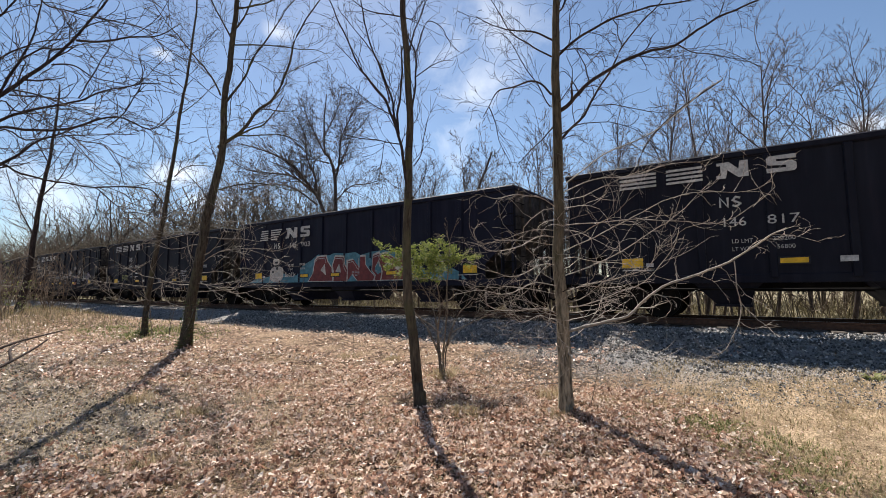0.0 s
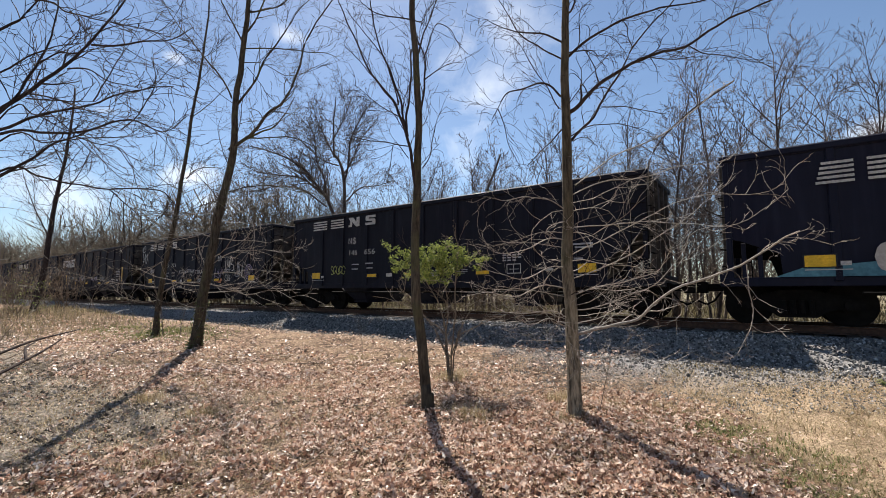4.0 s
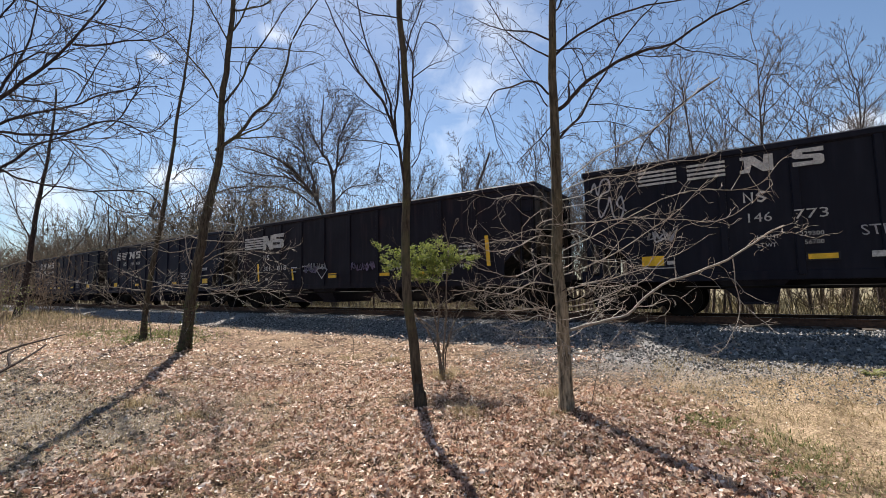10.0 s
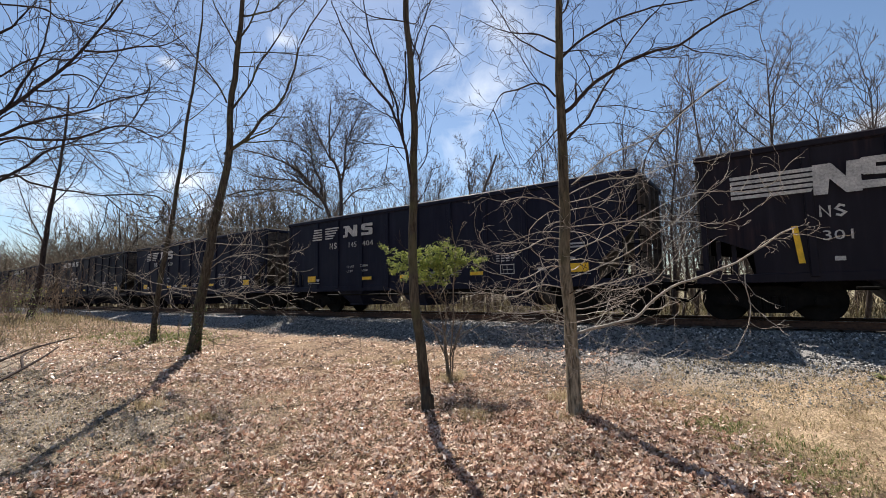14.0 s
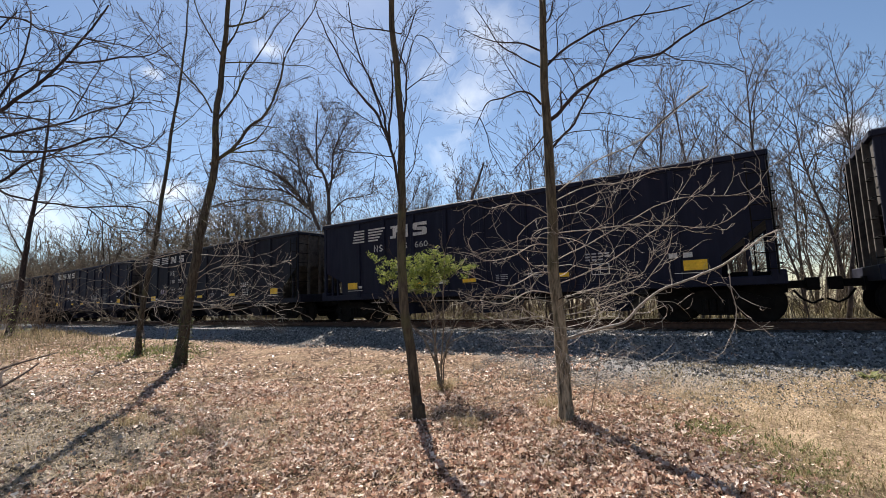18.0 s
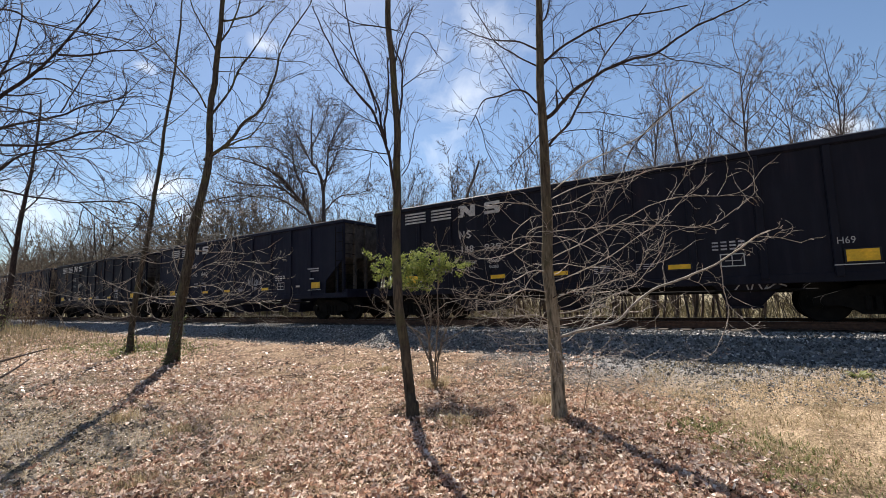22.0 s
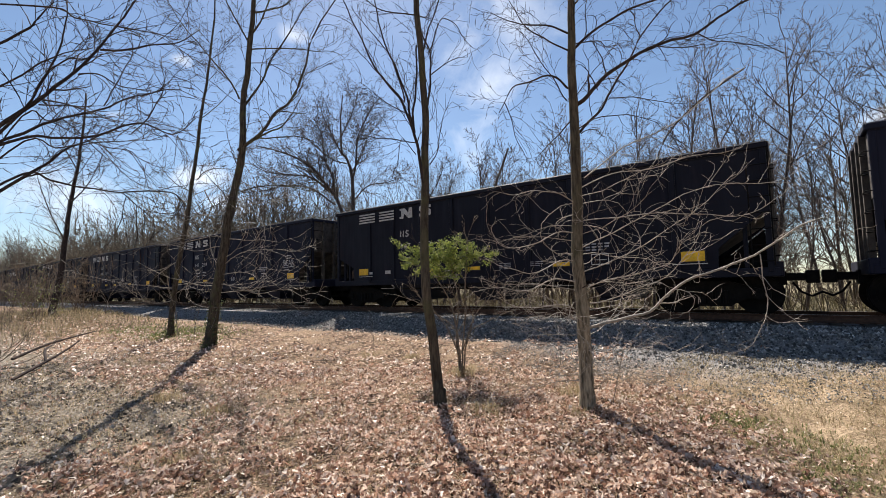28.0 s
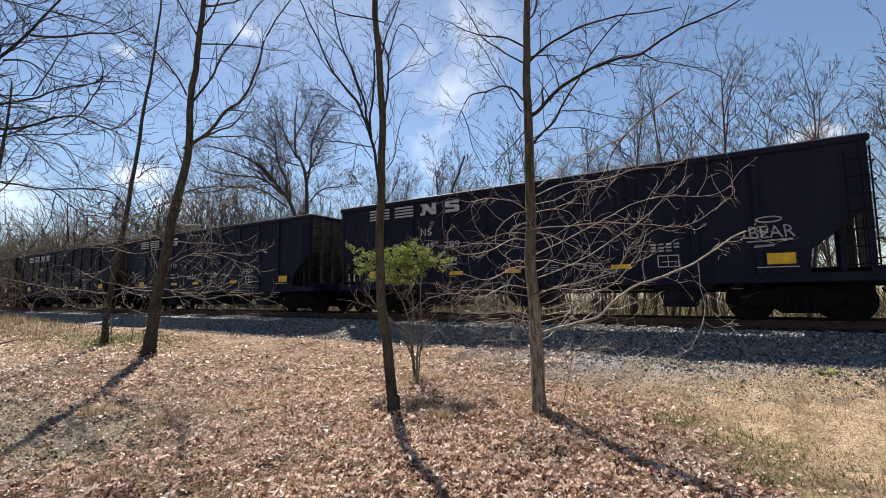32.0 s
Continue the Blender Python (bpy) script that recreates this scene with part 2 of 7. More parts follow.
WOODS_TAN = speckled("sunlit_brush", (0.048, 0.0368, 0.0264), (0.152, 0.1184, 0.0784), 8, 0.9, 0.0)
UNDERGROWTH = islands("dull_undergrowth", [(0, (0.072, 0.06, 0.0336)), (0.5, (0.168, 0.1424, 0.08)), (1, (0.32, 0.272, 0.168))], 0.85, 0.2, 0.2)
BARK_FAR = speckled("woods_bark", (0.03825, 0.0289, 0.0272), (0.136, 0.1045, 0.0918), 8, 0.9, 0.0)
LEAF = islands("young_leaf", [(0, (0.068, 0.096, 0.0176)), (0.5, (0.16, 0.204, 0.04)), (1, (0.32, 0.344, 0.088))], 0.6, 0.3, 0.35)
LITTER = islands("dead_leaf", [(0, (0.078, 0.041, 0.029)), (0.16, (0.265, 0.147, 0.1)), (0.42, (0.56, 0.35, 0.25)), (0.55, (0.47, 0.37, 0.29)), (0.76, (0.77, 0.575, 0.455)), (0.92, (0.88, 0.75, 0.64)), (1, (0.94, 0.87, 0.8))], 0.42, 0.45, 0.3)
CLOD = islands("grey_clod", [(0, (0.04, 0.0344, 0.0288)), (0.5, (0.16, 0.136, 0.112)), (0.85, (0.304, 0.264, 0.224)), (1, (0.48, 0.432, 0.376))], 0.95, 0.15)
IVY = islands("ivy_leaf", [(0, (0.024, 0.036, 0.012)), (0.6, (0.072, 0.088, 0.028)), (1, (0.176, 0.184, 0.072))], 0.45, 0.4, 0.2)
STICK = speckled("fallen_stick", (0.112, 0.088, 0.068), (0.272, 0.224, 0.176), 12, 0.85, 0.2, 0.004)
RUST_BROWN = speckled("dry_brush", (0.07, 0.047, 0.032), (0.19, 0.138, 0.095), 8, 0.9, 0.0)
STONE = islands("ballast_stone", [(0, (0.045, 0.0435, 0.0425)), (0.5, (0.152, 0.147, 0.14)), (0.85, (0.3, 0.287, 0.27)), (1, (0.58, 0.555, 0.53))], 0.85, 0.3)
STRAW = islands("dry_grass", [(0, (0.192, 0.136, 0.072)), (0.5, (0.336, 0.264, 0.152)), (1, (0.496, 0.416, 0.28))], 0.8, 0.2, 0.45)
GRASS = islands("green_grass", [(0, (0.085, 0.1, 0.032)), (0.5, (0.17, 0.19, 0.065)), (1, (0.36, 0.32, 0.16))], 0.7, 0.3, 0.35)
STEEL_RUST = speckled("rusted_rail", (0.036, 0.02, 0.015), (0.10, 0.055, 0.038), 14, 0.85, 0.2, 0.004)
RAILHEAD = speckled("worn_railhead", (0.3, 0.29, 0.28), (0.5, 0.49, 0.47), 10, 0.35, 0.05, 0.002, metal=0.9)
TIE = speckled("creosoted_wood", (0.025, 0.02, 0.016), (0.10, 0.08, 0.065), 9, 0.95, 0.4, 0.01)


def paint(name, base, rust=(0.12, 0.05, 0.03), amount=0.6):
    """Weathered car paint: rain streaks, dust and a little rust."""
    m, nt, b = material(name, 0.62, 0, 0.16)
    v = coords(nt)
    mp = node(nt, "Mapping", Scale=(5, 5, 0.5))
    nt.links.new(v, mp.inputs["Vector"])
    streak = noise_of(nt, mp.outputs["Vector"], 1.0, 6, 0.6)
    patch = noise_of(nt, v, 0.8, 5)
    c = blend(nt, ramp(nt, streak, [(0.45, (0, 0, 0)), (0.8, (0.55, 0.55, 0.55))]), base, tuple(x * 1.8 + 0.005 for x in base))
    c = blend(nt, ramp(nt, blend(nt, 0.5, streak, patch), [(0.55, (0, 0, 0)), (0.72, (amount,) * 3)]), c, rust)
    nt.links.new(c, b.inputs["Base Color"])
    nt.links.new(ramp(nt, patch, [(0.3, (0.55,) * 3), (0.7, (0.8,) * 3)]), b.inputs["Roughness"])
    bump(nt, b, patch, 0.25, 0.03)
    return m


PAINT = [paint("black_car_paint", (0.0070, 0.0075, 0.0144), amount=0.07), paint("blue_black_car_paint", (0.0072, 0.0082, 0.0195), amount=0.05), paint("brown_black_car_paint", (0.0108, 0.0088, 0.0144), amount=0.22)]
TEAL = speckled("teal_spray_paint", (0.03, 0.10, 0.15), (0.10, 0.27, 0.34), 6, 0.6, 0.0)
RED = speckled("red_spray_paint", (0.10, 0.02, 0.022), (0.21, 0.042, 0.042), 5, 0.6, 0.0)
CREAM = speckled("pale_spray_paint", (0.3, 0.27, 0.25), (0.58, 0.54, 0.5), 6, 0.6, 0.0)
MURK = speckled("dark_spray_paint", (0.006, 0.007, 0.012), (0.014, 0.015, 0.022), 6, 0.6, 0.0)
SILVER = speckled("silver_spray_paint", (0.2, 0.2, 0.22), (0.42, 0.42, 0.45), 8, 0.5, 0.0)
MAUVE = speckled("mauve_spray_paint", (0.12, 0.09, 0.17), (0.26, 0.21, 0.33), 8, 0.5, 0.0)
LIME = speckled("lime_spray_paint", (0.2, 0.22, 0.06), (0.38, 0.40, 0.12), 8, 0.5, 0.0)
ORANGE = speckled("orange_spray_paint", (0.45, 0.16, 0.07), (0.65, 0.28, 0.16), 8, 0.5, 0.0)
# dusty car ends, lightened in colour to stand in for sun on them
SUNLIT_END = speckled("sunlit_dusty_end_paint", (0.02, 0.0175, 0.017), (0.105, 0.091, 0.081), 3.5, 0.85, 0.2, 0.01)
IRON = speckled("greasy_iron", (0.004, 0.004, 0.0044), (0.013, 0.0115, 0.0105), 7, 0.85, 0.2, 0.006, spec=0.1)
WHITE = speckled("worn_white_paint", (0.27, 0.265, 0.26), (0.60, 0.59, 0.575), 20, 0.7, 0.0)
YELLOW = speckled("yellow_reflector", (0.62, 0.36, 0.02), (0.85, 0.52, 0.03), 25, 0.5, 0.0)


# ---- building helpers ----
def mesh_of(name, verts, faces, mat, smooth=False):
    me = bpy.data.meshes.new(name)
    me.from_pydata([tuple(v) for v in verts], [], faces)
    me.materials.append(mat)
    if smooth:
        me.polygons.foreach_set("use_smooth", [True] * len(me.polygons))
    me.update()
    return me


def part_data(name, me, parent, label="", m=None):
    ob = new(name, me)
    ob.parent = parent
    if m is not None:
        ob.matrix_basis = m
    return tagged(ob, label)


def part(name, bm, mat, parent, label="", m=None):
    me = bpy.data.meshes.new(name)
    bm.to_mesh(me)
    bm.free()
    me.materials.append(mat)
    return part_data(name, me, parent, label, m)


def box(bm, x0, x1, y0, y1, z0, z1, bevel=0.0):
    made = bmesh.ops.create_cube(bm, size=1.0, matrix=Matrix.Translation(((x0 + x1) / 2, (y0 + y1) / 2, (z0 + z1) / 2)) @ Matrix.Diagonal((x1 - x0, y1 - y0, z1 - z0, 1)))
    if bevel:
        edges = {e for v in made["verts"] for e in v.link_edges}
        bmesh.ops.bevel(bm, geom=list(edges), offset=bevel, segments=1, affect="EDGES")
    return bm


def boxes(*rows, bevel=0.0):
    bm = bmesh.new()
    for r in rows:
        box(bm, *r, bevel=bevel)
    return bm


def prism(outline, y0, y1, bm=None):
    """An outline in x and z, drawn out from y0 to y1."""
    bm = bm or bmesh.new()
    a = [bm.verts.new((x, y0, z)) for x, z in outline]
    b = [bm.verts.new((x, y1, z)) for x, z in outline]
    n = len(outline)
    bm.faces.new(a), bm.faces.new(b[::-1])
    for i in range(n):
        bm.faces.new((a[i], b[i], b[(i + 1) % n], a[(i + 1) % n]))
    bmesh.ops.recalc_face_normals(bm, faces=bm.faces)
    return bm


def rod_bm(bm, p, q, r, sides=8):
    p, q = Vector(p), Vector(q)
    d = q - p
    m = Matrix.Translation((p + q) / 2) @ d.to_track_quat("Z", "Y").to_matrix().to_4x4()
    bmesh.ops.create_cone(bm, cap_ends=True, segments=sides, radius1=r, radius2=r, depth=d.length, matrix=m)
    return bm


def spline(pts, per=4):
    """Points along a smooth line through the given ones."""
    p = [Vector(q) for q in pts]
    p = [p[0] * 2 - p[1]] + p + [p[-1] * 2 - p[-2]]
    out = []
    for i in range(1, len(p) - 2):
        for k in range(per):
            t = k / per
            a, b, c, d = p[i - 1], p[i], p[i + 1], p[i + 2]
            out.append(0.5 * ((2 * b) + (c - a) * t + (2 * a - 5 * b + 4 * c - d) * t * t + (3 * b - a - 3 * c + d) * t ** 3))
    return out + [p[-2]]


def smooth01(a, b, x):
    t = min(1.0, max(0.0, (x - a) / (b - a)))
    return t * t * (3 - 2 * t)


def ground_z(x, y):
    """Height of the ground: leaf floor, gravel ramp, track bed, woods beyond."""
    z = 0.28 * smooth01(5.8, 9.8, y) + 0.32 * smooth01(9.6, 12.0, y) - 0.35 * smooth01(15.6, 18.5, y)
    z += 0.5 * smooth01(-17, -30, x) * (1 - smooth01(7.5, 9.5, y)) if x < -17 else 0
    flat = smooth01(11.2, 12.2, y) * (1 - smooth01(15.2, 16.5, y))
    z += (1 - flat) * 0.05 * (noise.noise((x * 0.35, y * 0.35, 0)) + 0.7 * noise.noise((x * 1.3, y * 1.3, 4)))
    z += 0.02 * (1 - flat) * noise.noise((x * 5, y * 5, 9))
    return z


# ---- ground and track ----
def spaced(lo, hi, a, b, fine, grow):
    """Grid lines: fine between a and b, growing outwards."""
    xs = list(np.arange(a, b + 1e-6, fine))
    s, x = fine, a
    while x > lo:
        s *= grow
        x -= s
        xs.insert(0, max(x, lo))
    s, x = fine, b
    while x < hi:
        s *= grow
        x += s
        xs.append(min(x, hi))
    return xs


def build_ground():
    xs = spaced(-1500, 1500, -16, 4, 0.14, 1.12)
    ys = spaced(-1500, 1500, 0.5, 12.5, 0.14, 1.12)
    verts = [(x, y, ground_z(x, y)) for y in ys for x in xs]
    nx = len(xs)
    faces = [(j * nx + i, j * nx + i + 1, (j + 1) * nx + i + 1, (j + 1) * nx + i) for j in range(len(ys) - 1) for i in range(nx - 1)]
    tagged(new("ground", mesh_of("ground", verts, faces, GROUND, True)), "leaf-strewn woodland ground with a grey gravel strip", "ground", kind="structure")


build_ground()
RAIL_Z, TRACK_Y = 0.82, 13.715


def build_track():
    profile = [(-0.07, -0.17), (0.07, -0.17), (0.07, -0.158), (0.012, -0.135), (0.012, -0.045), (0.036, -0.035), (0.036, -0.004), (0.028, 0), (-0.028, 0), (-0.036, -0.004), (-0.036, -0.035), (-0.012, -0.045), (-0.012, -0.135), (-0.07, -0.158)]
    track = tagged(new("railway_track"), "rusty steel railway track on wooden sleepers in grey ballast", "track", kind="structure")
    track.location = (0, TRACK_Y, RAIL_Z)
    for side in (-1, 1):
        bm = bmesh.new()
        a = [bm.verts.new((-420, y + side * 0.755, z)) for y, z in profile]
        b = [bm.verts.new((160, y + side * 0.755, z)) for y, z in profile]
        n = len(profile)
        for i in range(n):
            f = bm.faces.new((a[i], a[(i + 1) % n], b[(i + 1) % n], b[i]))
            f.material_index = 1 if i == 7 else 0
        bmesh.ops.recalc_face_normals(bm, faces=bm.faces)
        part("rail", bm, STEEL_RUST, track, "rusty steel rail with a worn bright head").data.materials.append(RAILHEAD)
    me = bpy.data.meshes.new("sleeper")
    bm = boxes((-0.115, 0.115, -1.3, 1.3, -0.35, -0.172), bevel=0.012)
    bm.to_mesh(me)
    bm.free()
    me.materials.append(TIE)
    rng = random.Random(3)
    for i in range(110):
        part_data("sleeper", me, track, m=pose(-46 + i * 0.52, rng.uniform(-0.04, 0.04), rng.uniform(-0.006, 0.0), 0, 0, rng.uniform(-1, 1)))


build_track()

# ---- hopper cars ----
LENGTH, HALF, WIDE = 16.2, 7.27, 1.6
TOP, SILL = 3.88, 0.96


def text_part(name, words, size, mat, parent, x, z, y=-WIDE - 0.012, label="", shear=0.0, width=None):
    c = bpy.data.curves.new(name, "FONT")
    c.body, c.size, c.extrude, c.shear = words, size, 0.0015, shear
    c.align_x, c.align_y, c.resolution_u = "LEFT", "BOTTOM_BASELINE", 2
    tmp = bpy.data.objects.new(name, c)
    me = bpy.data.meshes.new_from_object(tmp)
    bpy.data.objects.remove(tmp)
    me.materials.clear()
    me.materials.append(mat)
    ob = part_data(name, me, parent, label, Matrix.Translation((x, y, z)) @ pose(0, 0, 0, 90, 0, 0))
    if width and me.vertices:
        w = max(v.co.x for v in me.vertices)
        ob.scale = (width / w, 1, 1)
    return ob


def stroke(bm, pts, w, y=0.0):
    """A painted line of width w through points in x and z, mitred at its bends."""
    pts = [Vector((p[0], 0, p[1])) for p in pts]
    pts = [p for k, p in enumerate(pts) if not k or (p - pts[k - 1]).length > 1e-4]
    pairs = []
    for k, p in enumerate(pts):
        a = (p - pts[k - 1]).normalized() if k else (pts[1] - p).normalized()
        b = (pts[k + 1] - p).normalized() if k < len(pts) - 1 else a
        d = a + b if (a + b).length > 0.3 else a
        n = Vector((-d.z, 0, d.x)).normalized()
        n *= min(1.5, 1 / max(0.5, n.dot(Vector((-a.z, 0, a.x))))) * w / 2
        pairs.append((bm.verts.new((p.x + n.x, y, p.z + n.z)), bm.verts.new((p.x - n.x, y, p.z - n.z))))
    for (a, b), (c, d) in zip(pairs, pairs[1:]):
        bm.faces.new((a, b, d, c))
    return bm


def rib_xs(half):
    return [x * half / HALF for x in (-5.35, -4.1, -2.75, -1.4, 0.0, 1.4, 2.75, 4.1, 5.35)]


SHARED = {}


def shared(name, make, mat):
    """A mesh that all the cars share."""
    key = (name, mat.name)
    if key not in SHARED:
        bm = make()
        me = bpy.data.meshes.new(name)
        bm.to_mesh(me)
        bm.free()
        me.materials.append(mat)
        SHARED[key] = me
    return SHARED[key]


def side_sheet(half):
    out = [(-half, TOP - 0.1), (-half, 1.96), (-half + 0.28, 1.88), (-half + 0.98, 1.56), (-half + 1.02, SILL), (half - 1.06, SILL), (half - 1.02, 1.54), (half - 0.12, 2.3), (half, 2.34), (half, TOP - 0.1)]
    return prism(out, -0.012, 0.012)


def wheelset():
    bm = bmesh.new()
    for s in (-1, 1):
        for r, a, b in ((0.457, 0.68, 0.81), (0.49, 0.655, 0.685), (0.36, 0.812, 0.822), (0.16, 0.822, 0.86)):
            m = Matrix.Translation((0, s * (a + b) / 2, 0)) @ pose(0, 0, 0, 90, 0, 0)
            bmesh.ops.create_cone(bm, cap_ends=True, segments=28, radius1=r, radius2=r, depth=b - a, matrix=m)
        for k in range(6):      # raised lugs on the wheel plate
            box(bm, *[v for lo, hi in ((-0.02, 0.02), (s * 0.815 - 0.01, s * 0.815 + 0.018), (0, 0)) for v in (lo, hi)][:4], 0.2, 0.32)
            bmesh.ops.rotate(bm, verts=bm.verts[-8:], cent=(0, 0, 0), matrix=Matrix.Rotation(k * math.pi / 3, 3, "Y"))
    rod_bm(bm, (0, -0.68, 0), (0, 0.68, 0), 0.085, 10)
    return bm


def side_frame():
    out = [(-1.12, 0.52), (-1.12, 0.36), (-0.66, 0.36), (-0.5, 0.3), (-0.34, 0.18), (0.34, 0.18), (0.5, 0.3), (0.66, 0.36), (1.12, 0.36), (1.12, 0.52), (0.7, 0.66), (0.3, 0.78), (-0.3, 0.78), (-0.7, 0.66)]
    bm = prism(out, -0.07, 0.07)
    for x in (-0.24, -0.08, 0.08, 0.24):            # coil springs in the window
        rod_bm(bm, (x, -0.09, 0.26), (x, -0.09, 0.55), 0.06, 8)
    for x in (-0.89, 0.89):                          # bearing caps
        rod_bm(bm, (x, -0.13, 0.46), (x, 0.0, 0.46), 0.12, 10)
    return bm


def chute():
    out = [(-0.95, 1.02), (-0.68, 0.74), (-0.34, 0.36), (0.33, 0.36), (0.42, 0.68), (0.74, 1.02)]
    bm = prism(out, -1.25, 1.25)
    for v in bm.verts:
        if v.co.z < 0.5:
            v.co.y *= 0.8
    box(bm, -0.38, 0.36, -1.05, 1.05, 0.31, 0.37)
    for y in (-1.04, 1.04):                          # door hooks and latch bar
        box(bm, -0.3, 0.3, y - 0.03, y + 0.03, 0.5, 0.56)
    return bm


def end_gear(plates):
    """Brake reservoir and rigging under the slope sheet, on some cars with stay plates."""
    bm = boxes((-1.0, -0.12, -0.9, -0.78, 1.06, 1.36 if plates else 1.16), (-0.9, -0.3, -0.3, 0.9, 1.06, 1.2), bevel=0.02)
    if plates:
        rod_bm(bm, (-0.62, -0.95, 1.34), (-0.62, 0.2, 1.34), 0.17, 12)
    for y in (-0.6, 0.6) if plates else ():
        prism([(-0.15, 1.06), (-0.15, 1.98), (-0.86, 1.4), (-0.86, 1.06)], y - 0.02, y + 0.02, bm)
    return bm


def handbrake():
    """The hand wheel on its shaft at the braking end."""
    bm = bmesh.new()
    n, r = 16, 0.26
    rim = [Vector((0.16, math.cos(k * 2 * math.pi / n) * r, 3.05 + math.sin(k * 2 * math.pi / n) * r)) for k in range(n)]
    for k in range(n):
        rod_bm(bm, rim[k], rim[(k + 1) % n], 0.016, 5)
    for k in range(0, n, 4):
        rod_bm(bm, rim[k], (0.16, 0, 3.05), 0.012, 5)
    rod_bm(bm, (-0.02, 0, 3.05), (0.17, 0, 3.05), 0.03, 8)
    box(bm, -0.02, 0.1, -0.12, 0.12, 2.9, 3.2)
    return bm


def end_step():
    """A narrow running board on brackets across the end."""
    bm = boxes((0.02, 0.3, -1.2, 1.2, 2.42, 2.46))
    for y in (-1.0, 0.0, 1.0):
        prism([(0.0, 2.16), (0.26, 2.42), (0.0, 2.42)], y - 0.02, y + 0.02, bm)
    return bm


def grab_iron():
    bm = bmesh.new()
    pts = [(-0.02, -1.52, 0), (0.09, -1.52, 0), (0.09, -1.1, 0), (-0.02, -1.1, 0)]
    for p, q in zip(pts, pts[1:]):
        rod_bm(bm, p, q, 0.012, 5)
    return bm


def ladder():
    bm = bmesh.new()
    for x in (0, 0.4):
        rod_bm(bm, (x, 0, 1.1), (x, 0, 3.6), 0.016, 6)
    for k in range(7):
        rod_bm(bm, (0, 0, 1.2 + k * 0.36), (0.4, 0, 1.2 + k * 0.36), 0.012, 6)
    return bm


def coupler():
    bm = boxes((0, 0.52, -0.09, 0.09, 0.76, 0.94), (0.5, 0.76, -0.16, 0.16, 0.7, 1.0), bevel=0.02)
    pts = [(0.25, -0.25, 0.72), (0.4, -0.25, 0.5), (0.58, -0.25, 0.4), (0.78, -0.25, 0.5)]
    for p, q in zip(pts, pts[1:]):                   # air hose
        rod_bm(bm, p, q, 0.025, 6)
    return bm


